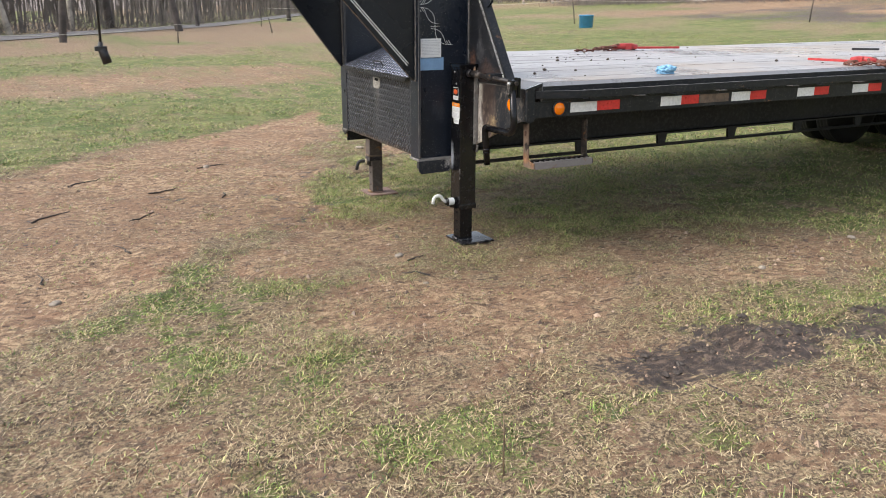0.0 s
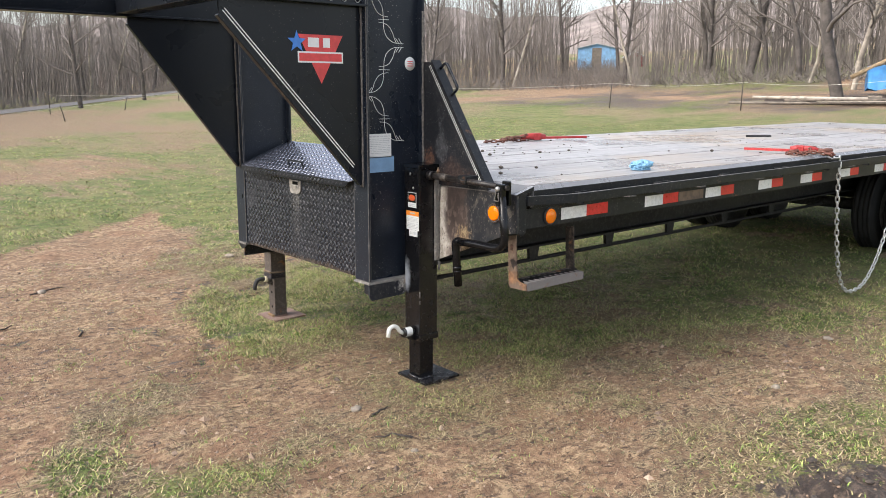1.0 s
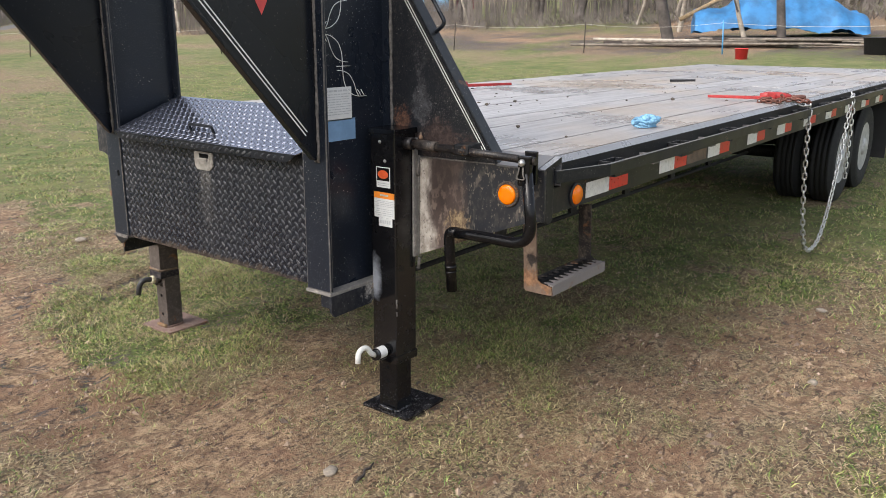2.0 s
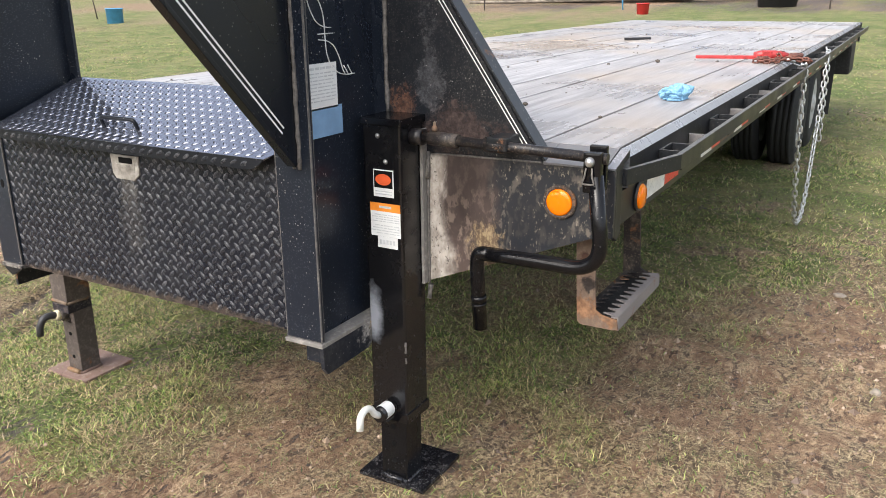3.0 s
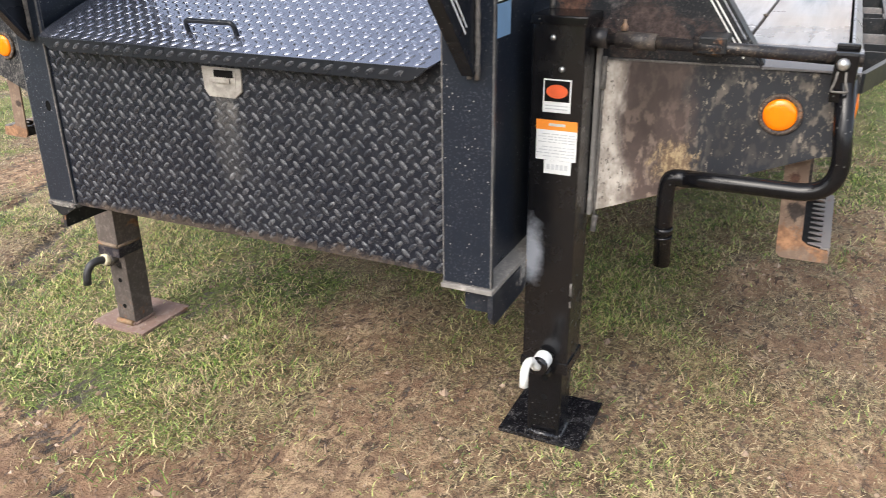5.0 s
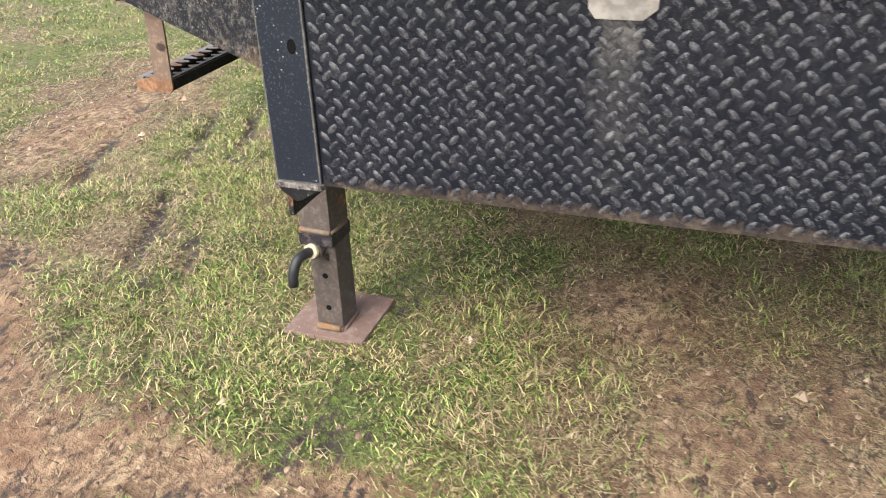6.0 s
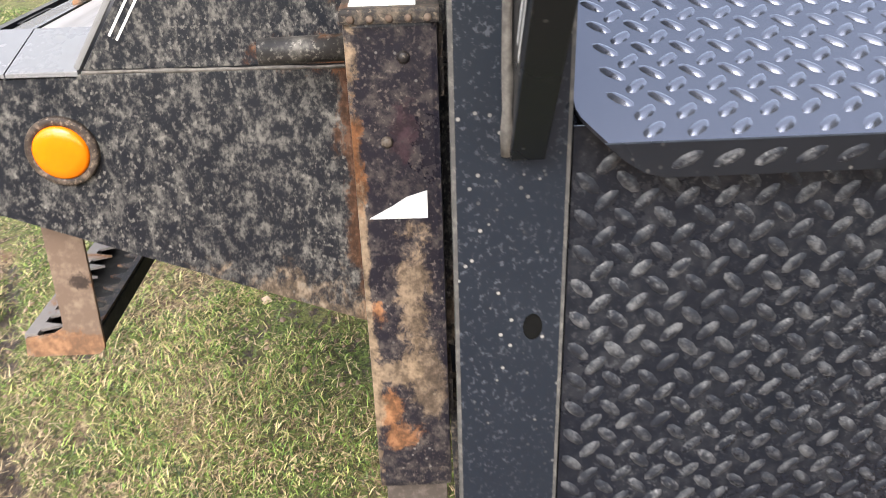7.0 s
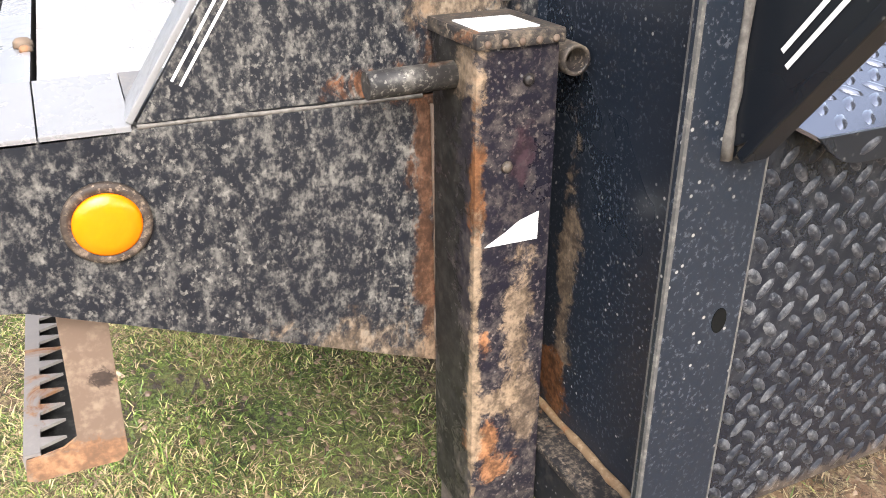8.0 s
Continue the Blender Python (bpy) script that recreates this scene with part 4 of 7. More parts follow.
def scroll(bm, zc, flip):
    """A pinstripe flourish: the same half twice, turned about its middle, with three short cross strokes."""
    f = -1 if flip else 1
    for turn in (1, -1):
        for line in [STEM, LEAF] + TICKS:
            pts = arc([(-0.201 + turn * px, yo - 0.001, zc + f * turn * pz) for px, pz in line], 0.02, 4)
            tube(bm, pts, 0.0015, 4)
    tube(bm, [(-0.229, yo - 0.001, zc), (-0.168, yo - 0.001, zc)], 0.0016, 4)


bm = BM()
scroll(bm, 1.274, False)
scroll(bm, 1.497, True)
scroll(bm, 1.72, False)
part("painted_scroll", bm, M_STRIPE, post_d, "thin white painted scrollwork")


def sticker(parent, mat, x0, x1, z0, z1, y, name="sticker", label="", t=0.0012, rows=(), ink=None, seed=0):
    """A label on a face that looks towards -y, with bars where its print cannot be read."""
    bm = BM()
    box(bm, x0, x1, y - t, y + 0.0004, z0, z1)
    ob = part(name, bm, mat, parent, label)
    if rows:
        rng = random.Random(seed)
        bm = BM()
        for f, h in rows:
            z = z1 - (z1 - z0) * f
            x = x0 + 0.006
            while x < x1 - 0.016:
                w = rng.uniform(0.008, 0.028)
                box(bm, x, min(x + w, x1 - 0.006), y - t - 0.0006, y - t + 0.0002, z - h, z)
                x += w + 0.004
        tagged(part("print", bm, ink or M_INK, parent, "small unreadable print"), kind="stuff")
    return ob


sticker(post_d, M_LABEL, -0.293, -0.162, 1.096, 1.206, yo, label="white paper maker's label",
        rows=[(0.08, 0.006)] + [(0.2 + 0.075 * i, 0.0028) for i in range(9)], seed=3)
sticker(post_d, M_BLUELAB, -0.309, -0.146, 1.028, 1.10, yo, label="faded blue label")
bm = BM()
lathe(bm, [(0.0001, 0), (0.031, 0), (0.031, -0.0012), (0.0001, -0.0012)], "y", (-0.047, yo, 1.527), 28)
rs = part("round_sticker", bm, M_LABEL, post_d, "round white sticker")
bm = BM()
for k in (-0.010, 0.0, 0.010):
    box(bm, -0.062, -0.032, yo - 0.0018, yo - 0.001, 1.525 + k, 1.529 + k)
tagged(part("print", bm, M_TAPER, post_d, "small unreadable print"), kind="stuff")

# the decal on the driver's neck web: plain shapes only
yb = POSTS[-1][2] - 0.005
bm = BM()
prism(bm, [(-0.648, 1.638), (-0.423, 1.638), (-0.536, 1.432)], "y", yb - 0.001, yb)
decal = part("decal", bm, M_LOGO, brace_d, "red triangular decal")
bm = BM()
box(bm, -0.652, -0.424, yb - 0.0018, yb - 0.0011, 1.52, 1.567)
box(bm, -0.60, -0.545, yb - 0.0018, yb - 0.0011, 1.585, 1.625)
box(bm, -0.525, -0.49, yb - 0.0018, yb - 0.0011, 1.585, 1.625)
part("decal_bar", bm, M_LABEL, decal, "white bars of the decal")
bm = BM()
box(bm, -0.645, -0.431, yb - 0.0026, yb - 0.0019, 1.527, 1.560)
part("decal_bar", bm, M_LOGO, decal, "red bar of the decal")
bm = BM()
pts = []
for i in range(10):
    r = 0.046 if i % 2 == 0 else 0.019
    a = math.pi / 2 + i * math.pi / 5
    pts.append((-0.655 + r * math.cos(a), 1.605 + r * math.sin(a)))
prism(bm, pts, "y", yb - 0.0028, yb - 0.0012)
part("decal_star", bm, M_LOGOB, decal, "blue star of the decal")


# ---- headboard: front face of the deck ----
def face_outline(s):
    return [(s * 0.66, DECK_Z - 0.038), (s * 1.288, DECK_Z - 0.032), (s * 1.288, 0.80), (s * 1.235, 0.795), (s * 0.66, 0.562)]


for s, mt in ((-1, M_STREAK), (1, M_PLATE)):
    bm = BM()
    prism(bm, face_outline(s), "x", -0.004, 0.008, 0.002)
    hb = part("headboard_plate", bm, mt, trailer, "oversprayed dusty headboard plate" if s < 0 else "mud-spotted black headboard plate")
    # end cap that turns the corner
    bm = BM()
    prism(bm, [(0.008, DECK_Z - 0.03), (0.008, 0.80), (0.03, 0.785), (0.055, 0.80), (0.055, DECK_Z - 0.03)], "y", s * 1.276, s * 1.288, 0.003)
    part("corner_plate", bm, M_RAIL, hb, "worn corner plate")
    # upright gusset with its sloping flange
    bm = BM()
    prism(bm, [(s * 0.655, DECK_Z - 0.034), (s * 1.10, DECK_Z - 0.030), (s * 0.71, 1.535), (s * 0.655, 1.535)], "x", -0.0005, 0.0095, 0.0015)
    gs = part("gusset", bm, M_PLATE if s > 0 else M_GUSSET, trailer, "black triangular gusset plate bracing the upright")
    bm = BM()
    a, b_ = Vector((0, s * 1.104, DECK_Z - 0.03)), Vector((0, s * 0.71, 1.54))
    d = (b_ - a).normalized()
    nrm = Vector((0, d.z * s, -d.y * s))
    if nrm.z < 0:
        nrm = -nrm
    q = [a, b_, b_ + nrm * 0.007, a + nrm * 0.007]
    prism(bm, [(v.y, v.z) for v in q], "x", -0.002, 0.052, 0.002)
    # the passenger's flange is paler: sky glare put into its colour
    part("gusset_flange", bm, M_RAIL if s < 0 else M_GLARESTEEL, gs, "dusty sloping gusset flange, sky glare in the passenger's colour")
    bm = BM()
    L = (b_ - a).length
    for off in (0.012, 0.021):
        p0, p1 = a + d * L * (0.045 if s < 0 else 0.08) - nrm * off, a + d * L * 0.98 - nrm * off
        q0, q1 = p0 - nrm * 0.0028, p1 - nrm * 0.0028
        bm.faces.new([bm.verts.new((-0.0016, v.y, v.z)) for v in (p0, p1, q1, q0)])
    part("pinstripe", bm, M_STRIPE, gs, "thin white twin pinstripes")
    bm = BM()
    weld(bm, (-0.003, s * 0.80, DECK_Z - 0.036), (-0.003, s * 1.10, DECK_Z - 0.032), 0.0024)
    part("weld_seam", bm, M_WELD, gs, "grey seam over the headboard")
    if s < 0:
        bm = BM()
        m0, m1 = a + d * L * 0.72 + nrm * 0.008, a + d * L * 0.93 + nrm * 0.008
        tube(bm, arc([m0 + Vector((0.03, 0, 0)), m0 + nrm * 0.05 + Vector((0.03, 0, 0)), m1 + nrm * 0.05 + Vector((0.03, 0, 0)), m1 + Vector((0.03, 0, 0))], 0.02), 0.007, 8)
        part("grab_handle", bm, M_BLACK, gs, "black round-bar grab handle")
    else:
        bm = BM()
        weld(bm, (-0.007, 0.783, 0.60), (-0.007, 0.786, 0.955), 0.006)
        part("weld_seam", bm, M_RUST, hb, "rusty weld beside the jack")
    # amber marker lamp on the face
    bm = BM()
    lathe(bm, [(0.043, 0.0), (0.043, -0.006), (0.041, -0.008), (0.0335, -0.008), (0.033, -0.004)], "x", (-0.004, -1.153 if s < 0 else 1.143, 0.876), 32)
    lamp = part("marker_lamp", bm, M_GROMMET, trailer, "round amber marker lamp in a dusty black grommet")
    bm = BM()
    lathe(bm, [(0.0332, -0.003), (0.033, -0.0095), (0.030, -0.0125), (0.02, -0.0145), (0.0005, -0.0155)], "x", (-0.004, -1.153 if s < 0 else 1.143, 0.876), 32)
    part("lens", bm, M_AMBER, lamp, "amber plastic lens")

bm = BM()
box(bm, 0.0, 0.012, -0.534, 0.591, 0.53, DECK_Z - 0.03)
part("headboard_plate", bm, M_UNDER, trailer, "black middle of the headboard behind the toolbox")
RAMP = [(-0.004, DECK_Z - 0.038), (-0.004, DECK_Z - 0.030), (0.10, DECK_Z - 0.001), (0.10, DECK_Z - 0.02)]
for y0, y1, mat, lab in ((-1.262, -1.105, M_CHANNEL, "dull dusty strip at the deck's front corner"), (1.105, 1.187, M_GLARESTEEL, "wet steel strip along the deck's front edge, sky glare in its colour")):
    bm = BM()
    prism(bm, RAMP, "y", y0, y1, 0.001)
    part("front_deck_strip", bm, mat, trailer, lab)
bm = BM()
prism(bm, [(0.01, DECK_Z - 0.038), (0.01, DECK_Z - 0.030), (0.10, DECK_Z - 0.001), (0.10, DECK_Z - 0.02)], "y", -1.104, 1.104, 0.001)
part("front_deck_strip", bm, M_CHANNEL, trailer, "dull dusty strip behind the gussets")


# ---- toolbox between the uprights ----
def tread(bm, u0, u1, v0, v1, at, pitch=0.034):
    """Raised lens-shaped lugs in crossed rows; at(u, v, h) gives the place."""
    rows = int((v1 - v0) / (pitch / 2))
    for j in range(rows):
        v = v0 + (j + 0.5) * (v1 - v0) / rows
        cols = int((u1 - u0) / pitch)
        turn = radians(45 if j % 2 else -45)
        for i in range(cols):
            u = u0 + (i + 0.25 + 0.5 * (j % 2)) * (u1 - u0) / cols
            ca_, sa_ = math.cos(turn), math.sin(turn)
            base, top = [], []
            for k in range(8):
                a = k * math.tau / 8
                lx, ly = 0.0139 * math.cos(a), 0.0064 * math.sin(a)
                base.append(bm.verts.new(at(u + lx * ca_ - ly * sa_, v + lx * sa_ + ly * ca_, 0.0)))
                lx, ly = lx * 0.68, ly * 0.45
                top.append(bm.verts.new(at(u + lx * ca_ - ly * sa_, v + lx * sa_ + ly * ca_, 0.0027)))
            for k in range(8):
                bm.faces.new((base[k], base[(k + 1) % 8], top[(k + 1) % 8], top[k])).smooth = True
            bm.faces.new(top).smooth = True


BX = -0.302
bm = BM()
box(bm, BX, BX + 0.004, -0.533, 0.59, 0.521, 0.985, 0.001)
toolbox = part("toolbox", bm, M_BOX, trailer, "black diamond-plate toolbox with dusty front")
bm = BM()
box(bm, BX + 0.0045, -0.006, -0.528, 0.585, 0.525, 0.531)
part("bottom_panel", bm, M_BOX, toolbox)
for ya, yb_ in ((-0.533, -0.529), (0.586, 0.59)):
    bm = BM()
    prism(bm, [(BX + 0.0045, 0.525), (-0.006, 0.525), (-0.006, 1.093), (BX + 0.0045, 0.985)], "y", ya, yb_)
    part("side_panel", bm, M_BOX, toolbox)
bm = BM()
tread(bm, -0.528, 0.585, 0.53, 0.96, lambda u, v, h: (BX - h, u, v))
tagged(part("tread_pattern", bm, M_LUG, toolbox, "raised diamond tread lugs"), kind="stuff")
LID0, LID1 = Vector((-0.338, 0, 0.979)), Vector((-0.004, 0, 1.102))
ld = (LID1 - LID0)
ln = Vector((-ld.z, 0, ld.x)).normalized()
LY0, LY1 = -0.530, 0.588


def lid_at(u, v, h):
    p = LID0 + ld.normalized() * v + ln * (h + 0.003)
    return (p.x, u, p.z)


bm = BM()
w = ld.length
CU, CV = 0.02, 0.034   # the front corners are cut off at a slant
outline = [(LY0, w), (LY0, CV + 0.012), (LY0 + 0.003, CV), (LY0 + CU, 0.0), (LY1 - CU, 0.0), (LY1 - 0.003, CV), (LY1, CV + 0.012), (LY1, w)]
top = [bm.verts.new(lid_at(u, v, 0)) for u, v in outline]
bot = [bm.verts.new(lid_at(u, v, -0.004)) for u, v in outline]
bm.faces.new(top)
bm.faces.new(bot[::-1])
for i in range(len(top)):
    k = (i + 1) % len(top)
    bm.faces.new((top[i], bot[i], bot[k], top[k]))
lid = part("lid", bm, M_LID, toolbox, "wet diamond-plate lid, sky sheen put into its colour, shut")
bm = BM()
LX, LZ = lid_at(0, 0, 0)[0], lid_at(0, 0, 0)[2]
prism(bm, [(LY0 + CU - 0.004, LZ + 0.001), (LY1 - CU + 0.004, LZ + 0.001), (LY1 - CU - 0.012, LZ - 0.014), (LY1 - CU - 0.03, LZ - 0.025), (LY1 - CU - 0.048, LZ - 0.029),
           (LY0 + CU + 0.048, LZ - 0.029), (LY0 + CU + 0.03, LZ - 0.025), (LY0 + CU + 0.012, LZ - 0.014)], "x", LX - 0.002, LX + 0.002, 0.0006)
part("lid_lip", bm, M_BLACK, toolbox, "bent front lip of the lid")
bm = BM()
tread(bm, LY0 + 0.03, LY1 - 0.03, 0.03, w - 0.005, lid_at)
tread(bm, LY0 + CU + 0.012, LY1 - CU - 0.012, 0.004, 0.03, lid_at)
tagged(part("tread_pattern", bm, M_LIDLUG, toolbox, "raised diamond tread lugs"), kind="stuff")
bm = BM()
cols = 30
for i in range(cols):
    u = LY0 + 0.065 + (i + 0.5) * (LY1 - LY0 - 0.13) / cols
    lug = [bm.verts.new((LX - 0.002 - (0.0018 if q else 0), u + (0.012 * math.cos(a) * (0.6 if q else 1) + 0.004 * math.sin(a) * (0.45 if q else 1)),
                         LZ - 0.014 + (-0.007 * math.cos(a) * (0.6 if q else 1) + 0.004 * math.sin(a) * (0.45 if q else 1)))) for q in (0, 1) for a in [k * math.tau / 8 for k in range(8)]]
    for k in range(8):
        bm.faces.new((lug[k], lug[(k + 1) % 8], lug[8 + (k + 1) % 8], lug[8 + k])).smooth = True
    bm.faces.new(lug[8:])
tagged(part("tread_pattern", bm, M_LUG, toolbox, "tread lugs along the lip"), kind="stuff")
bm = BM()
h0, h1 = lid_at(0.005, 0.075, 0), lid_at(0.145, 0.075, 0)
up = ln * 0.03
tube(bm, arc([Vector(h0), Vector(h0) + up, Vector(h1) + up, Vector(h1)], 0.014), 0.006, 8)
part("lid_handle", bm, M_BLACK, toolbox, "black round-bar lid handle")
# paddle latch: dished plate with a folding handle
bm = BM()
prism(bm, [(-0.026, 0.94), (0.087, 0.94), (0.084, 0.886), (0.072, 0.870), (-0.002, 0.870), (-0.024, 0.888)], "x", BX - 0.006, BX, 0.002)
latch = part("latch", bm, M_LATCH, toolbox, "grey paddle latch plate")
bm = BM()
prism(bm, [(-0.012, 0.932), (0.07, 0.932), (0.066, 0.893), (-0.006, 0.893)], "x", BX - 0.0075, BX - 0.0055)
box(bm, BX - 0.012, BX - 0.007, 0.005, 0.06, 0.905, 0.915, 0.001)
part("latch_cup", bm, M_LATCH, toolbox, "sunken cup of the latch")
bm = BM()
box(bm, BX - 0.0095, BX - 0.0070, -0.004, 0.05, 0.918, 0.934, 0.001)
part("latch_paddle", bm, M_DARKINK, toolbox, "dark latch paddle")


# ---- landing jacks ----
def build_jack(s, yc, mat, mat_leg, mat_foot, foot_yc, lab):
    bm = BM()
    hw = 0.057 if s < 0 else 0.0475
    box(bm, -0.115, -0.006, yc - hw, yc + hw, 0.215 if s < 0 else 0.425, 1.056 if s < 0 else 1.038, 0.007)
    jack = part("landing_jack", bm, mat, trailer, lab)
    bm = BM()
    box(bm, -0.121, 0.0, yc - hw - (0.005 if s < 0 else 0.0025), yc + hw + (0.005 if s < 0 else 0.0025), 1.046 if s < 0 else 1.0345, 1.066 if s < 0 else 1.05, 0.004)
    part("top_cap", bm, M_OLDCAP if s > 0 else M_JACK, jack, "worn top cap")
    if s > 0:
        for k in range(5):
            bm = BM()
            lathe(bm, [(0.0001, -0.0016), (0.003, -0.0014), (0.0042, 0.0)], "x", (-0.121, yc - 0.038 + k * 0.019, 1.04), 10)
            part("rivet", bm, M_RUST, jack, "rusty rivet along the cap's edge")
    bm = BM()
    fx, lw, ly = (-0.102, 0.043, yc) if s < 0 else (-0.078, 0.036, 0.741)
    box(bm, fx, fx + 0.082, ly - lw, ly + lw, 0.01, 0.42, 0.004)
    part("inner_leg", bm, mat_leg, jack)
    if s > 0:
        bm = BM()
        box(bm, -0.098, -0.008, yc - 0.041, yc + 0.041, 0.275, 0.44, 0.004)
        part("middle_leg", bm, M_UNDER2, jack, "dull grey-brown middle tube")
        weld_parts([((-0.099, yc - 0.04, 0.296), (-0.099, yc + 0.04, 0.3), 0.0065),
                    ((-0.096, yc - 0.0415, 0.296), (-0.01, yc - 0.0415, 0.292), 0.005)], M_OLDPAINT, jack, "lumpy rusty weld round the tube")
    for z in (0.07, 0.163) if s > 0 else (0.075, 0.13, 0.185):
        bm = BM()
        prism(bm, [(ly + 0.0075 * math.cos(k * math.tau / 14), z + 0.0075 * math.sin(k * math.tau / 14)) for k in range(14)], "x", fx - 0.0008, fx + 0.001)
        part("leg_hole", bm, M_DARKINK, jack, "dark pin hole")
    bm = BM()
    zf = 0.0 if s < 0 else -0.006
    box(bm, -0.118, 0.102, foot_yc - 0.11, foot_yc + 0.11, 0.002 + zf, 0.014 + zf, 0.003)
    foot = part("foot_plate", bm, mat_foot, jack, "square steel foot plate")
    bm = BM()
    tube(bm, [(fx - 0.008, ly - 0.032, 0.022 + zf), (fx - 0.008, ly + 0.032, 0.023 + zf)], 0.0085, 10)
    part("foot_pin", bm, M_TANRUST if s > 0 else mat_foot, foot, "rusty pin through the foot" if s > 0 else "black pin through the foot")
    weld_parts([((*p, 0.017 + zf), (*q, 0.017 + zf), 0.006) for p, q in
                (((fx, ly - lw), (fx + 0.082, ly - lw)), ((fx, ly + lw), (fx + 0.082, ly + lw)), ((fx, ly - lw), (fx, ly + lw)))],
               mat_foot, foot, "weld bead round the leg's foot")
    # collar and spring pin
    zc = 0.232 if s < 0 else 0.275
    bm = BM()
    cw = hw + 0.004 if s < 0 else 0.045
    box(bm, -0.119 if s < 0 else -0.101, -0.002, yc - cw, yc + cw, zc - 0.018, zc + 0.012, 0.004)
    part("leg_collar", bm, mat, jack)
    bm = BM()
    if s < 0:
        yy, zp, x0, x1 = yc - 0.004, 0.259, -0.10, -0.18
    else:
        yy, zp, x0, x1 = yc + 0.006, 0.246, -0.06, -0.108
    tube(bm, [(x0, yy, zp), (x1, yy, zp)], 0.021, 16)
    prism(bm, [(x0, zp - 0.05), (x0, zp - 0.018), (x1 + 0.01, zp - 0.018), (x1 + 0.02, zp - 0.032)], "y", yy - 0.024, yy - 0.018, 0.001)
    prism(bm, [(x0, zp - 0.05), (x0, zp - 0.018), (x1 + 0.01, zp - 0.018), (x1 + 0.02, zp - 0.032)], "y", yy + 0.018, yy + 0.024, 0.001)
    part("pin_housing", bm, mat if s < 0 else M_RUSTY, jack)
    bm = BM()
    if s < 0:
        P = [(x1 + 0.004, yy, zp), (x1 - 0.018, yy, zp + 0.012), (x1 - 0.03, yy + 0.004, zp + 0.036), (x1 - 0.055, yy + 0.006, zp + 0.043), (x1 - 0.077, yy + 0.006, zp + 0.03), (x1 - 0.083, yy + 0.004, zp - 0.006)]
    else:
        P = [(x1 + 0.004, yy, zp), (x1 - 0.03, yy + 0.008, zp + 0.008), (x1 - 0.052, yy + 0.016, zp + 0.002), (x1 - 0.066, yy + 0.022, zp - 0.024), (x1 - 0.069, yy + 0.024, zp - 0.06)]
    tube(bm, arc(P, 0.02, 6), 0.0098 if s < 0 else 0.0125, 12)
    part("pin_handle", bm, M_WHITEPIN if s < 0 else M_PLASTIC, jack, "white coated pull handle" if s < 0 else "black pull handle")
    if s < 0:
        bm = BM()
        tube(bm, [(x1 + 0.014, yy, zp), (x1 + 0.05, yy, zp)], 0.0218, 16, caps=False)
        part("sticker", bm, M_LABEL, jack, "white wrap label")
    else:
        bm = BM()
        tube(bm, [(x1 + 0.006, yy, zp), (x1 - 0.012, yy + 0.002, zp + 0.006)], 0.0185, 14)
        part("pin_cap", bm, M_BEIGEPIN, jack, "worn beige pin cap")
    # bracing bracket to the upright
    yw = POSTS[s][0] if s < 0 else POSTS[s][1]
    for z0, z1 in ((0.95, 1.03), (0.52, 0.58)):
        bm = BM()
        box(bm, -0.09, -0.02, min(yw, yc) if s > 0 else yc + 0.05, yc - 0.05 if s > 0 else max(yw, yc + 0.06) + 0.004, z0, z1, 0.003)
        part("mount_bracket", bm, M_RUSTY if s > 0 else M_JACK, jack)
    for z in (0.955, 1.02) if s < 0 else (0.91, 1.0):
        bm = BM()
        ym = yc + (0.01 if z < 1 else -0.012) * s
        lathe(bm, [(0.0001, -0.004), (0.0045, -0.0035), (0.007, 0.0)], "x", (-0.1152, ym, z), 12)
        part("bolt", bm, M_ZINC if s < 0 else M_RUSTY, jack, "bolt head")
    return jack


jack_d = build_jack(-1, -0.709, M_JACKTUBE, M_JACK, M_NEWFOOT, -0.703, "new glossy black drop-leg landing jack")
jack_p = build_jack(1, 0.7425, M_OLDJACK, M_UNDER2, M_FOOT, 0.748, "old rusted drop-leg landing jack with torn label")


# stickers on the new jack's front face (it looks towards -x)
def front_label(parent, mat, y0, y1, z0, z1, x, label="", t=0.001):
    bm = BM()
    box(bm, x - t, x + 0.0003, y0, y1, z0, z1)
    return part("sticker", bm, mat, parent, label)


XF = -0.115
front_label(jack_d, M_LABEL, -0.742, -0.680, 0.862, 0.934, XF, "white sticker with black and orange print")
front_label(jack_d, M_DARKINK, -0.739, -0.683, 0.886, 0.931, XF - 0.0008, "black field of the sticker")
bm = BM()
for k in range(2):
    a0 = [( -0.711 + (0.024 - 0.006 * k) * math.cos(i * math.tau / 20), 0.908 + (0.015 - 0.005 * k) * math.sin(i * math.tau / 20)) for i in range(20)]
    prism(bm, a0, "x", XF - 0.0024 - 0.0004 * k, XF - 0.0019 - 0.0004 * k)
part("print", bm, M_REDORANGE, jack_d, "orange emblem, plain")
front_label(jack_d, M_LABEL, -0.760, -0.668, 0.755, 0.828, XF, "white warning sticker")
front_label(jack_d, M_ORANGE, -0.760, -0.667, 0.823, 0.845, XF - 0.0002, "orange header of the warning sticker")
front_label(jack_d, M_LABEL, -0.750, -0.688, 0.724, 0.7545, XF - 0.0002, "small white sticker")
bm = BM()
rng = random.Random(5)
for z in [0.815, 0.809, 0.803, 0.797, 0.786, 0.779, 0.772, 0.765]:
    y = -0.756
    while y < -0.684:
        wd = rng.uniform(0.005, 0.02)
        box(bm, XF - 0.0017, XF - 0.0009, y, y + wd, z - 0.0022, z)
        y += wd + 0.003
for z in (0.878, 0.871):
    box(bm, XF - 0.0017, XF - 0.0009, -0.736, -0.686, z - 0.0025, z)
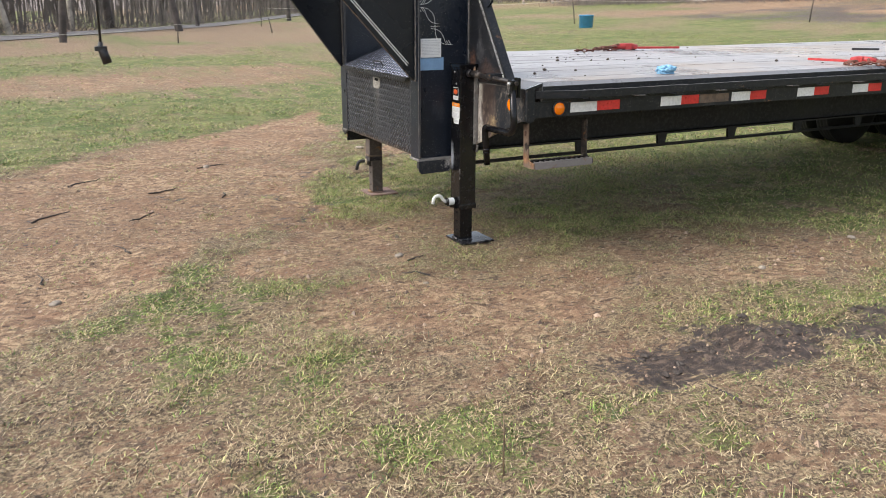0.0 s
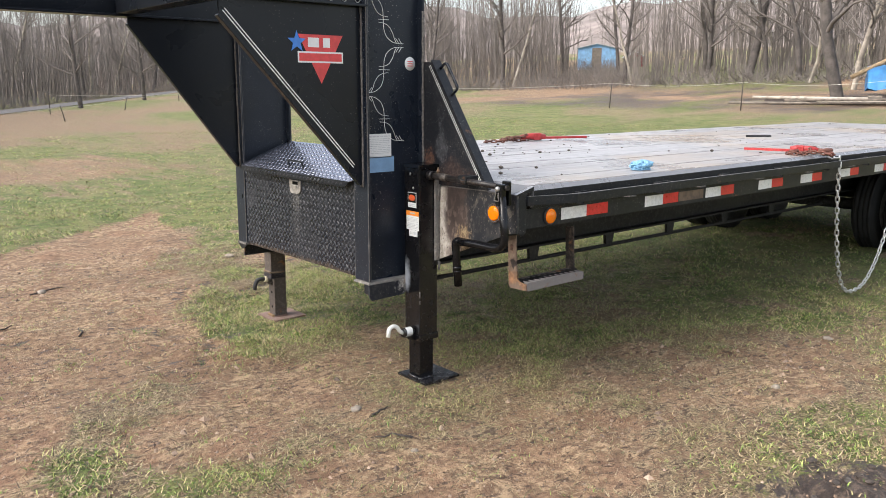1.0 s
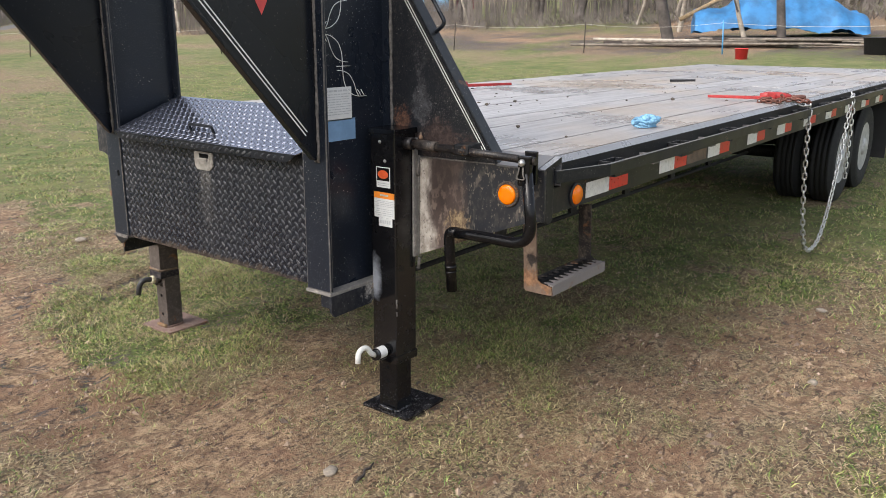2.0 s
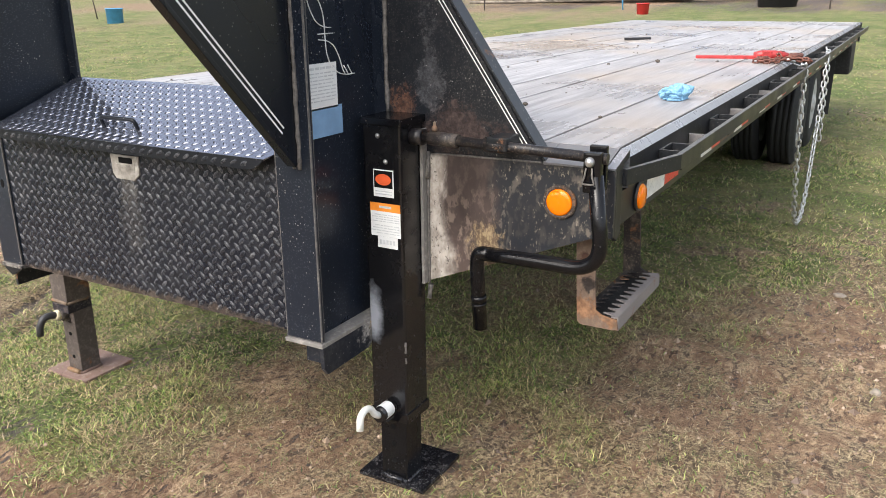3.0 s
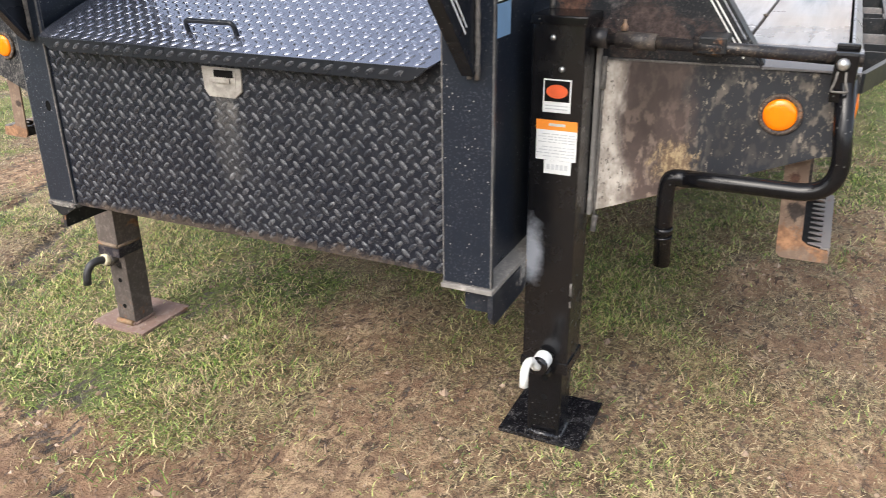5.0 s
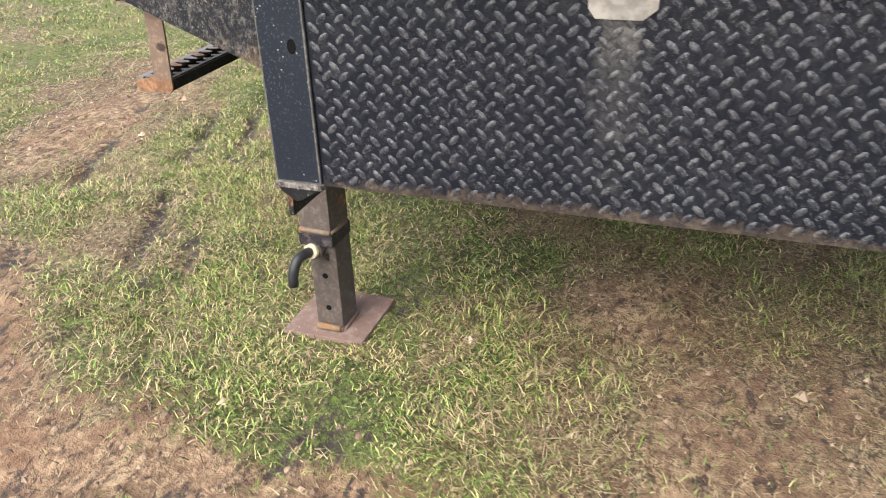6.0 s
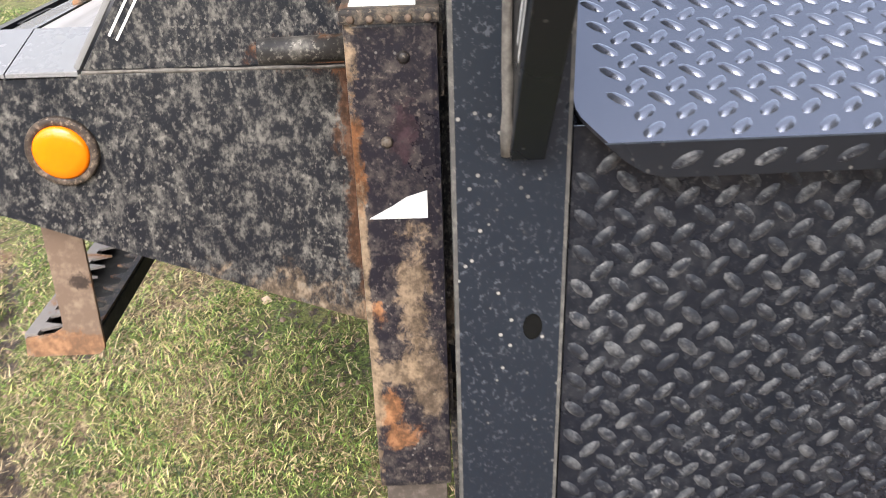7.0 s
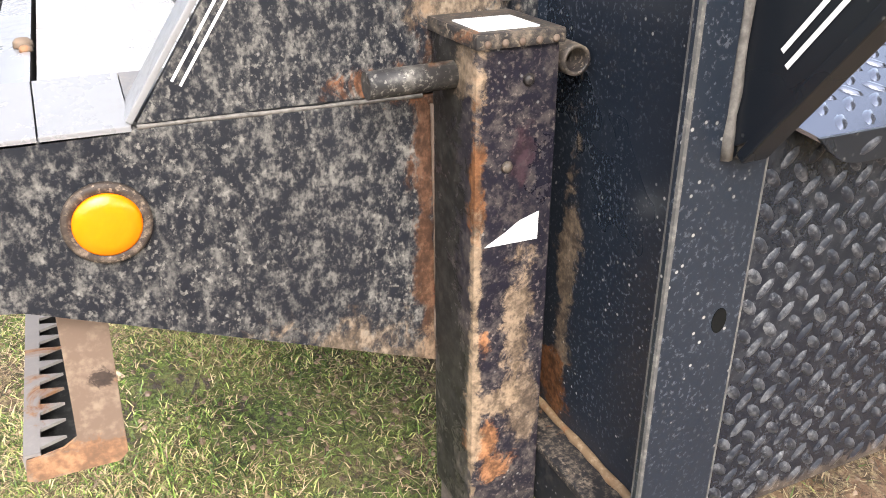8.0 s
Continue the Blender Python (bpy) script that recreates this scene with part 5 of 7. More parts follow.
for i in range(5):
    box(bm, XF - 0.0018, XF - 0.0011, -0.742 + 0.01 * i, -0.735 + 0.01 * i, 0.734, 0.746)
box(bm, XF - 0.0018, XF - 0.0011, -0.733, -0.696, 0.832, 0.838)
tagged(part("print", bm, M_INK, jack_d, "small unreadable print"), kind="stuff")
# torn label and shaft on the old jack
bm = BM()
prism(bm, [(0.777, 0.8215), (0.7125, 0.8205), (0.712, 0.853), (0.735, 0.846), (0.752, 0.835)], "x", -0.1165, -0.1148)
part("sticker", bm, M_LABEL, jack_p, "torn white label")
bm = BM()
box(bm, -0.107, -0.045, 0.716, 0.783, 1.0495, 1.0515)
part("sticker", bm, M_LABEL, jack_p, "white label on the cap")
bm = BM()
tube(bm, [(-0.062, 0.785, 1.0), (-0.062, 0.885, 0.998)], 0.0145, 18)
part("crank_shaft", bm, M_ROD, jack_p, "bare grey shaft stub")
bm = BM()
lathe(bm, [(0.0125, 0.02), (0.0125, -0.01), (0.0132, -0.012), (0.0165, -0.012), (0.0172, 0.0), (0.0172, 0.03), (0.0125, 0.03), (0.0125, 0.02)], "x", (-0.09, 0.666, 1.01), 20)
part("shaft_boss", bm, M_RUSTY, jack_p, "rusty tube end with a dark bore")

# crank shaft, bracket and folded crank of the new jack
bm = BM()
tube(bm, [(-0.058, -0.762, 1.016), (-0.058, -0.80, 1.016)], 0.021, 14)
tube(bm, [(-0.058, -0.80, 1.016), (-0.058, -1.285, 1.003)], 0.0128, 14)
tube(bm, [(-0.058, -0.975, 1.012), (-0.058, -1.03, 1.011)], 0.0185, 14)
part("crank_shaft", bm, M_SHAFT, jack_d, "greasy black crank shaft")
bm = BM()
tube(bm, [(-0.058, -0.818, 1.0155), (-0.058, -0.9, 1.0135)], 0.0178, 16)
part("shaft_sleeve", bm, M_RUSTY, jack_d, "rusty sleeve on the shaft")
bm = BM()
lathe(bm, [(0.007, 0.034), (0.0075, 0.042), (0.005, 0.046), (0.0035, 0.052), (0.004, 0.056), (0.0001, 0.058)], "z", (-0.058, -0.832, 1.0), 10)
part("grease_fitting", bm, M_OLDPAINT, jack_d, "rusty grease fitting")
bm = BM()
box(bm, -0.028, -0.0045, -0.777, -0.768, 0.605, 1.03, 0.002)
part("mount_strip", bm, M_LEDGE, jack_d, "pale oversprayed steel strip behind the jack")
weld_parts([((-0.01, -0.781, 0.56), (-0.008, -0.783, 0.60), 0.007), ((-0.01, -0.781, 0.9), (-0.008, -0.783, 0.97), 0.007),
            ((-0.008, -0.781, 0.6), (-0.008, -0.781, 0.9), 0.0035),
            ((-0.114, -0.7655, 0.4), (-0.114, -0.7655, 0.415), 0.003), ((-0.114, -0.7655, 0.43), (-0.114, -0.7655, 0.462), 0.0035)],
           M_WELD, jack_d, "lumpy grey weld")
bm = BM()
lathe(bm, [(0.0001, -0.012), (0.006, -0.011), (0.009, -0.004), (0.009, 0.004)], "x", (-0.108, -0.6475, 0.468), 12)
part("bolt", bm, M_RUST, jack_d, "rusty bolt at the foot of the upright")
bm = BM()
box(bm, -0.075, 0.002, -1.04, -0.985, 1.0, 1.033, 0.004)
part("shaft_bracket", bm, M_RAIL, jack_d, "bracket carrying the shaft")
bm = BM()
box(bm, -0.085, -0.062, -1.278, -1.236, 0.925, 1.02, 0.006)
box(bm, -0.045, -0.03, -1.278, -1.236, 0.925, 1.03, 0.004)
knuckle = part("crank_knuckle", bm, M_JACK, jack_d, "black crank knuckle")
bm = BM()
tube(bm, arc([(-0.089, -1.245, 0.985), (-0.092, -1.243, 0.965), (-0.094, -1.237, 0.948), (-0.094, -1.268, 0.948), (-0.092, -1.261, 0.965), (-0.089, -1.259, 0.985)], 0.006, 4), 0.0022, 8)
part("pin_ring", bm, M_WELD, knuckle, "dull bent-wire pin ring")
bm = BM()
lathe(bm, [(0.0001, -0.012), (0.009, -0.010), (0.012, -0.002), (0.012, 0.0)], "x", (-0.085, -1.252, 0.998), 14)
part("bolt", bm, M_ZINC, jack_d, "shiny bolt head")
bm = BM()
tube(bm, arc([(-0.07, -1.262, 0.965), (-0.066, -1.288, 0.735), (-0.062, -1.10, 0.735), (-0.056, -0.985, 0.731)], 0.125, 14), 0.0185, 16)
part("crank_arm", bm, M_JACK, jack_d, "glossy black folded crank arm")
bm = BM()
tube(bm, arc([(-0.056, -1.0, 0.731), (-0.054, -0.953, 0.73), (-0.05, -0.948, 0.69), (-0.036, -0.952, 0.515)], 0.035, 7), 0.019, 14)
tube(bm, [(-0.0435, -0.95, 0.61), (-0.042, -0.9505, 0.595)], 0.0208, 14)
tube(bm, [(-0.0415, -0.9505, 0.588), (-0.041, -0.951, 0.582)], 0.0203, 14)
part("crank_grip", bm, M_JACK, jack_d, "black crank grip hanging down")


# ---- steps ----
def build_step(s):
    """Two hanging L-shaped straps with a toothed tread between them."""
    o, sx, sz = (0.035, 0.055, -0.03) if s < 0 else (0.02, 0.022, -0.005)

    def strap(x, z0):
        bm = BM()
        prism(bm, [(s * (1.14 + o), 0.80), (s * (1.19 + o), 0.81), (s * (1.198 + o), z0 + 0.045), (s * (1.215 + o), z0 + 0.034), (s * (1.256 + o), z0 + 0.03),
                   (s * (1.26 + o), z0 + 0.004), (s * (1.25 + o), z0), (s * (1.16 + o), z0), (s * (1.15 + o), z0 + 0.01)], "x", x, x + 0.006, 0.0015)
        return bm
    step = part("entry_step", strap(0.004, 0.568), M_STRAP, trailer, "rusty hanging entry step with serrated tread")
    part("strap", strap(0.392, 0.568), M_RUSTY, step, "dark rear strap with a rusty foot")
    bm = BM()
    box(bm, 0.01, 0.392, s * (1.158 + o), s * (1.256 + o), 0.572, 0.577)
    box(bm, 0.01, 0.392, s * (1.158 + o), s * (1.162 + o), 0.577, 0.597)
    part("tread_pan", bm, M_UNDER, step, "dark pan of the tread")
    n = 11
    w_ = 0.382 / n
    for inner in (0, 1):
        bm = BM()
        yo_, yi_, yt_ = ((1.258, 1.240, 1.212), (1.160, 1.170, 1.192))[inner]
        line = [(0.392, s * (yo_ + o)), (0.01, s * (yo_ + o)), (0.01, s * (yi_ + o))]
        for i in range(n):
            x = 0.01 + i * w_
            line += [(x + w_ * 0.3, s * (yi_ + o)), (x + w_ * 0.62, s * (yt_ + o)), (x + w_ * 0.85, s * (yi_ + o))]
        line += [(0.392, s * (yi_ + o))]
        prism(bm, line, "z", 0.599, 0.603)
        if not inner:
            box(bm, 0.01, 0.392, s * (1.255 + o), s * (1.259 + o), 0.566, 0.599)
        part("tread", bm, M_TREADSTEP if not inner else M_RUSTY, step, "scuffed grey toothed edge of the tread" if not inner else "dark toothed inner edge of the tread")
    step.location = (sx, 0, sz)


build_step(-1)
build_step(1)


# ---- deck, side rails and stake pockets ----
ROWS_Y = 12
pw = 2.448 / ROWS_Y
planks = [(0.102, 4.1), (4.106, REAR)]
bm = BM()
box(bm, 0.02, REAR - 0.02, -1.22, 1.16, DECK_Z - 0.09, DECK_Z - 0.05)
deck = part("deck", bm, M_UNDER, trailer, "wet grey wooden plank deck")
EDGE_IN, EDGE_OUT, RAIL_IN = {-1: 1.265, 1: 1.1885}, {-1: 1.288, 1: 1.232}, {-1: 1.354, 1: 1.333}
for s in (-1, 1):
    bm = BM()
    ei, eo, ri = EDGE_IN[s], EDGE_OUT[s], RAIL_IN[s]
    zb = DECK_Z - (0.098 if s < 0 else 0.16)
    slope = 0.018 if s < 0 else 0.006
    prism(bm, [(s * ei, DECK_Z - 0.002), (s * (ei + 0.006), DECK_Z - 0.002), (s * eo, DECK_Z - 0.002 - slope), (s * eo, zb), (s * ei, zb)], "x", 0.1, REAR)
    prism(bm, RAMP, "y", s * ei, s * (eo if s < 0 else 1.285), 0.001)
    ch = part("edge_channel", bm, (M_GLARESTEEL, M_RAIL), trailer, "wet worn steel deck edge, sky glare painted on top, black sides")
    # upper faces keep the painted glare, upright sides turn black
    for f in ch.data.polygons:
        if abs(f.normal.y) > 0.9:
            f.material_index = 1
    bm = BM()
    box(bm, 0.058, REAR, s * 1.272, s * 1.281, 0.815, 0.9)
    part("side_skirt", bm, M_RAIL, trailer, "dusty black side plate that carries the reflective tape")
    bm = BM()
    prism(bm, [(0.055, s * 1.285), (0.303, s * ri), (REAR, s * ri), (REAR, s * (ri + 0.011)), (0.30, s * (ri + 0.011)), (0.055, s * 1.297)], "z", 0.918, 0.959, 0.0025)
    rail = part("rub_rail", bm, (M_RAIL, M_EDGE), trailer, "worn black flat-bar rub rail")
    for f in rail.data.polygons:
        if f.normal.z > 0.3:
            f.material_index = 1
    x, odd = 0.36, False
    while x < REAR - 0.1:
        bm = BM()
        yi, yo_ = s * (eo + 0.001), s * (ri - 0.0005)
        t = 0.006
        if odd and s < 0:
            box(bm, x + 0.03, x + 0.04, yi, yo_, 0.908, 0.948, 0.003)
            box(bm, x + 0.04, x + 0.085, yi, yo_, 0.908, 0.914, 0.001)
            pk = part("rail_spacer", bm, (M_CHANNEL, M_EDGE), rail, "dull grey spacer plate behind the rail")
        else:
            box(bm, x, x + t, yi, yo_, 0.904, 0.955, 0.001)
            box(bm, x + 0.12 - t, x + 0.12, yi, yo_, 0.904, 0.955, 0.001)
            box(bm, x + t, x + 0.12 - t, yo_ - s * t, yo_, 0.904, 0.955)
            box(bm, x + t, x + 0.12 - t, yi, yi + s * t, 0.904, 0.955)
            pk = part("stake_pocket", bm, (M_RAIL, M_EDGE), rail)
        for f in pk.data.polygons:
            if f.normal.z > 0.7 and f.center.z > 0.945:
                f.material_index = 1
        x += 0.305
        odd = not odd
    # marker lamp and reflective tape along the side
    bm = BM()
    lathe(bm, [(0.04, 0.0), (0.04, s * 0.007), (0.034, s * 0.009), (0.033, s * 0.004)], "y", (0.212, s * 1.281, 0.858), 28)
    lamp = part("marker_lamp", bm, M_PLASTIC, trailer, "round amber marker lamp")
    bm = BM()
    lathe(bm, [(0.0335, s * 0.003), (0.033, s * 0.011), (0.027, s * 0.017), (0.0005, s * 0.02)], "y", (0.212, s * 1.281, 0.858), 28)
    part("lens", bm, M_AMBER, lamp, "amber plastic lens")
    i = 0
    for xr in (0.625, 1.214, 1.768, 2.337, 2.859, 3.42, 3.98, 4.55, 5.11, 5.67, 6.24, 6.8, 7.36, 7.92):
        L = 0.335 if i == 0 else 0.29
        bm = BM()
        box(bm, xr - L, xr - L * 0.47, s * 1.2805, s * 1.2825, 0.832, 0.886)
        part("reflective_tape", bm, M_TAPEW, trailer, "white half of the reflective tape")
        bm = BM()
        box(bm, xr - L * 0.47 + 0.0005, xr, s * 1.2805, s * 1.2825, 0.834, 0.886)
        part("reflective_tape", bm, M_TAPER, trailer, "red half of the reflective tape")
        if i == 1:
            bm = BM()
            box(bm, xr + 0.004, xr + 0.24, s * 1.2805, s * 1.2822, 0.834, 0.884)
            part("reflective_tape", bm, M_TAPEB, trailer, "tape strip worn to dull brown")
        i += 1

# underframe: main beams with their truss rods, crossmembers
for s in (-1, 1):
    bm = BM()
    y = s * 0.52
    box(bm, 0.02, REAR - 0.1, y - 0.006, y + 0.006, 0.535, 0.90)
    box(bm, 0.02, REAR - 0.1, y - 0.06, y + 0.06, 0.525, 0.536)
    beam = part("main_beam", bm, M_UNDER, trailer, "black main frame beam")
    bm = BM()
    tube(bm, [(-0.0 + 0.03, y, 0.44), (4.6, y, 0.44)], 0.012, 8)
    part("truss_rod", bm, M_UNDER, beam, "dark truss rod under the frame")
    for xt in (0.93, 1.63, 2.30, 3.0, 3.7):
        bm = BM()
        prism(bm, [(xt - 0.04, 0.526), (xt - 0.03, 0.436), (xt + 0.03, 0.436), (xt + 0.05, 0.526)], "y", y - 0.01, y + 0.01)
        part("truss_tab", bm, M_UNDER, beam)
for i in range(14):
    x = 0.3 + i * 0.58
    bm = BM()
    box(bm, x, x + 0.06, -1.17, 1.17, 0.79, 0.905)
    part("crossmember", bm, M_UNDER, trailer)


# ---- wheels ----
def build_wheel(x, y, s):
    R, W = 0.385, 0.215
    bm = BM()
    prof = [(0.215, -W / 2 + 0.02), (0.30, -W / 2), (R - 0.03, -W / 2 + 0.012), (R - 0.005, -W / 2 + 0.035)]
    for g in range(4):
        c0 = -0.06 + g * 0.04
        prof += [(R, c0 - 0.012), (R, c0 + 0.008), (R - 0.009, c0 + 0.011), (R - 0.009, c0 + 0.018)]
    prof += [(R, 0.07), (R - 0.03, W / 2 - 0.012), (0.30, W / 2), (0.215, W / 2 - 0.02)]
    lathe(bm, prof, "y", (x, y, R - 0.006), 44)
    wheel = part("wheel", bm, M_RUBBER, trailer, "worn black dual tyre")
    bm = BM()
    o = s * (W / 2 - 0.03)
    lathe(bm, [(0.218, o + s * 0.012), (0.205, o + s * 0.006), (0.195, o - s * 0.05), (0.10, o - s * 0.045), (0.085, o + s * 0.01), (0.06, o + s * 0.03), (0.0005, o + s * 0.032)], "y", (x, y, R - 0.006), 32)
    part("rim", bm, M_RIM, wheel, "scuffed white steel rim")


for x in (5.25, 6.12):
    for s in (-1, 1):
        build_wheel(x, s * 1.02, s)
        build_wheel(x, s * 0.75, s)
    bm = BM()
    tube(bm, [(x, -1.0, 0.379), (x, 1.0, 0.379)], 0.055, 14)
    part("axle", bm, M_UNDER, trailer, "black axle tube")
for s in (-1, 1):
    bm = BM()
    prism(bm, [(s * 0.62, 0.80), (s * 1.2, 0.80), (s * 1.19, 0.20), (s * 0.63, 0.20)], "x", 6.78, 6.79)
    part("mudflap", bm, M_FLAP, trailer, "black rubber mudflap")
    bm = BM()
    box(bm, REAR - 0.55, REAR - 0.03, s * 0.95, s * 1.27, 0.50, 0.80, 0.02)
    part("tail_box", bm, M_UNDER, trailer, "dark tail frame behind the wheels")
bm = BM()
box(bm, REAR, REAR + 0.07, -1.297, 1.297, 0.80, DECK_Z - 0.005, 0.005)
part("tail_beam", bm, M_RAIL, trailer, "black tail beam")
bm = BM()
tube(bm, [(-0.0 - 1.93, 0.15, NECK_Z0 + 0.05), (-1.925, 0.15, 1.5), (-1.93, 0.15, 1.19)], 0.007, 8)
cable = part("plug_cable", bm, M_PLASTIC, trailer, "black hanging light cable")
bm = BM()
tube(bm, [(-1.93, 0.15, 1.19), (-1.935, 0.15, 1.15), (-1.925, 0.15, 1.145), (-1.905, 0.15, 1.07)], [0.012, 0.018, 0.026, 0.026], 12)
box(bm, -1.965, -1.90, 0.13, 0.17, 1.14, 1.165, 0.004)
part("plug", bm, M_PLASTIC, cable, "black connector plug")


# ---- loose things on the deck ----
def chain_links(bm, pts, length=0.036, wire=0.0042, wide=0.012):
    """Oval links along a line of points, each turned a quarter from the last."""
    pts = [Vector(p) for p in pts]
    seg, total = [], 0.0
    for a, b_ in zip(pts, pts[1:]):
        seg.append((total, a, b_))
        total += (b_ - a).length
    pitch = length - 2.2 * wire
    n = int(total / pitch)
    for i in range(n):
        t = (i + 0.5) * pitch
        s0, a, b_ = [q for q in seg if q[0] <= t][-1]
        d = (b_ - a).normalized()
        p = a + d * (t - s0)
        u = d.cross(Vector((0.2, 0.3, 1)) if abs(d.z) < 0.9 else Vector((1, 0.2, 0))).normalized()
        if i % 2:
            u = d.cross(u).normalized()
        h = length / 2 - wide / 2 - wire
        ring = []
        for k in range(10):
            ang = k * math.tau / 10
            c_, s_ = math.cos(ang), math.sin(ang)
            ring.append(p + d * (c_ * (wide / 2 + wire * 0.5) + (h if c_ > 0 else -h)) + u * s_ * (wide / 2 + wire * 0.3))
        tube(bm, ring, wire, 5, closed=True)


def hook(bm, at, d, up, size=0.06, r=0.009):
    at, d, up = Vector(at), Vector(d).normalized(), Vector(up).normalized()
    pts = [at + d * size * (0.2 + 0.75 * math.sin(a)) + up * size * 0.42 * (1 - math.cos(a)) for a in [k * math.pi * 1.25 / 9 for k in range(10)]]
    tube(bm, [at - d * size * 0.5] + pts, [r] * 8 + [r * 0.9, r * 0.7, r * 0.5], 8)


# rag: cloth bunched into a low heap with deep creases
bm = BM()
bmesh.ops.create_icosphere(bm, subdivisions=5, radius=1.0)
for v in bm.verts:
    p = v.co.copy()
    warp = Vector((noise.noise(p * 1.1 + Vector((5, 0, 0))), noise.noise(p * 1.1 + Vector((0, 7, 0))), noise.noise(p * 1.1)))
    q = p * 1.5 + warp * 0.9
    crease = max(0.0, 1 - abs(noise.noise(q + Vector((2.3, 4.1, 0.7)))) * 6.0)
    small = max(0.0, 1 - abs(noise.noise(q * 2.3 + Vector((9.3, 1.1, 3.7)))) * 5.0)
    p = p * (1 + 0.4 * noise.noise(p * 1.2 + Vector((3.1, 0.2, 7.7))) - 0.3 * crease - 0.1 * small)
    v.co = Vector((p.x * 0.056 + 0.03 * max(0.0, p.x - 0.6), p.y * 0.045, max(-0.016, p.z * 0.034)))
for f in bm.faces:
    f.smooth = True
rag = tagged(link("rag", bm, M_CLOTH), "crumpled light blue cloth rag lying on the deck", "rag")
rag.location = (1.05, -1.155, DECK_Z + 0.018)
rag.rotation_euler = (0, 0, -0.6)


def build_binder(label, at, turn):
    """A lever-type chain binder: red handle, body, two hooks and a heap of chain."""
    e = tagged(empty("chain_binder", at), label, "chain binder", "chain binders on the deck")
    bm = BM()
    prism(bm, [(-0.40, -0.008), (-0.10, -0.02), (0.02, -0.024), (0.02, 0.024), (-0.10, 0.02), (-0.40, 0.008)], "z", 0.018, 0.036, 0.005)
    part("handle", bm, M_RED, e, "red painted handle")
    bm = BM()
    tube(bm, [(-0.02, 0, 0.035), (0.04, 0.005, 0.04), (0.13, 0.01, 0.04), (0.2, 0.01, 0.035)], [0.02, 0.028, 0.024, 0.016], 12)
    box(bm, 0.03, 0.09, -0.03, 0.035, 0.012, 0.065, 0.008)
    part("ratchet_body", bm, M_RED, e, "scraped red ratchet body")
    bm = BM()
    hook(bm, (0.23, 0.01, 0.032), (1, 0.3, 0), (0.2, 1, 0.1), 0.07, 0.011)
    part("hook", bm, M_RUSTCHAIN, e, "rusty grab hook")
    bm = BM()
    hook(bm, (0.0, -0.05, 0.025), (-0.3, -1, 0), (1, -0.2, 0.1), 0.07, 0.011)
    part("hook", bm, M_RUSTCHAIN, e, "rusty grab hook")
    bm = BM()
    chain_links(bm, arc([(0.0, -0.06, 0.02), (0.08, -0.10, 0.02), (0.16, -0.06, 0.02), (0.12, 0.0, 0.05), (0.19, 0.05, 0.045), (0.26, 0.0, 0.02)], 0.04), 0.05, 0.006, 0.017)
    chain_links(bm, arc([(0.26, 0.0, 0.02), (0.34, -0.05, 0.013), (0.3, -0.12, 0.013), (0.2, -0.1, 0.03), (0.1, -0.13, 0.013), (0.02, -0.16, 0.013), (-0.04, -0.1, 0.013)], 0.04), 0.05, 0.006, 0.017)
    part("chain", bm, M_RUSTCHAIN, e, "heap of rusty chain")
    e.rotation_euler = (0, 0, turn)
    return e


build_binder("red lever chain binder with rusty hooks lying on the deck's edge", (2.72, -1.14, DECK_Z), radians(-72)).scale = (0.76, 0.76, 0.9)
build_binder("red lever chain binder with chain at the deck's far edge", (2.42, 0.78, DECK_Z), radians(158))
bm = BM()
chain_links(bm, arc([(1.83, 0.83, 0.013), (1.9, 0.88, 0.013), (2.0, 0.80, 0.013), (1.95, 0.74, 0.03), (2.06, 0.78, 0.03), (2.16, 0.84, 0.013), (2.25, 0.78, 0.013)], 0.05), 0.05, 0.006, 0.017)
loose = tagged(link("loose_chain", bm, M_RUSTCHAIN), "short heap of rusty chain lying on the deck", "chain")
loose.location = (0, 0, DECK_Z)

bm = BM()
pts = []
for i in range(41):
    t = i / 40
    x = 2.93 + 1.15 * t ** 1.25
    z = 0.975 - 0.94 * (1 - abs(2 * max(0.0, min(1.0, t * 1.02)) - 1) ** 2.6)
    pts.append((x - 0.10 * math.sin(math.pi * t), -1.356 - 0.02 * math.sin(math.pi * t), z))
pts = [(2.84, -1.2, DECK_Z + 0.03), (2.89, -1.345, 0.978)] + pts + [(4.1, -1.345, 0.972), (4.105, -1.362, 0.9), (4.11, -1.366, 0.35)]
chain_links(bm, pts, 0.05, 0.0055, 0.018)
tagged(link("hanging_chain", bm, M_CHAIN), "bright steel chain looped over the rub rail, hanging to the grass", "chain")

bm = BM()
prism(bm, [(-0.11, -0.014), (0.10, -0.012), (0.115, 0.0), (0.10, 0.012), (-0.10, 0.014)], "z", 0.0, 0.018, 0.003)
bar = tagged(link("pry_bar", bm, M_PLASTIC), "short black bar lying on the deck", "bar")
bar.location, bar.rotation_euler = (4.35, -0.02, DECK_Z), (0, 0, radians(-45))
bm = BM()
box(bm, -0.09, 0.09, -0.016, 0.016, 0.0, 0.02, 0.005)
box(bm, 0.06, 0.10, -0.022, 0.022, 0.0, 0.026, 0.006)
bar = tagged(link("strap_bar", bm, M_PLASTIC), "short black bar lying over a stake pocket", "bar")
bar.location, bar.rotation_euler = (0.7, 1.27, DECK_Z - 0.043), (0, 0, radians(2))

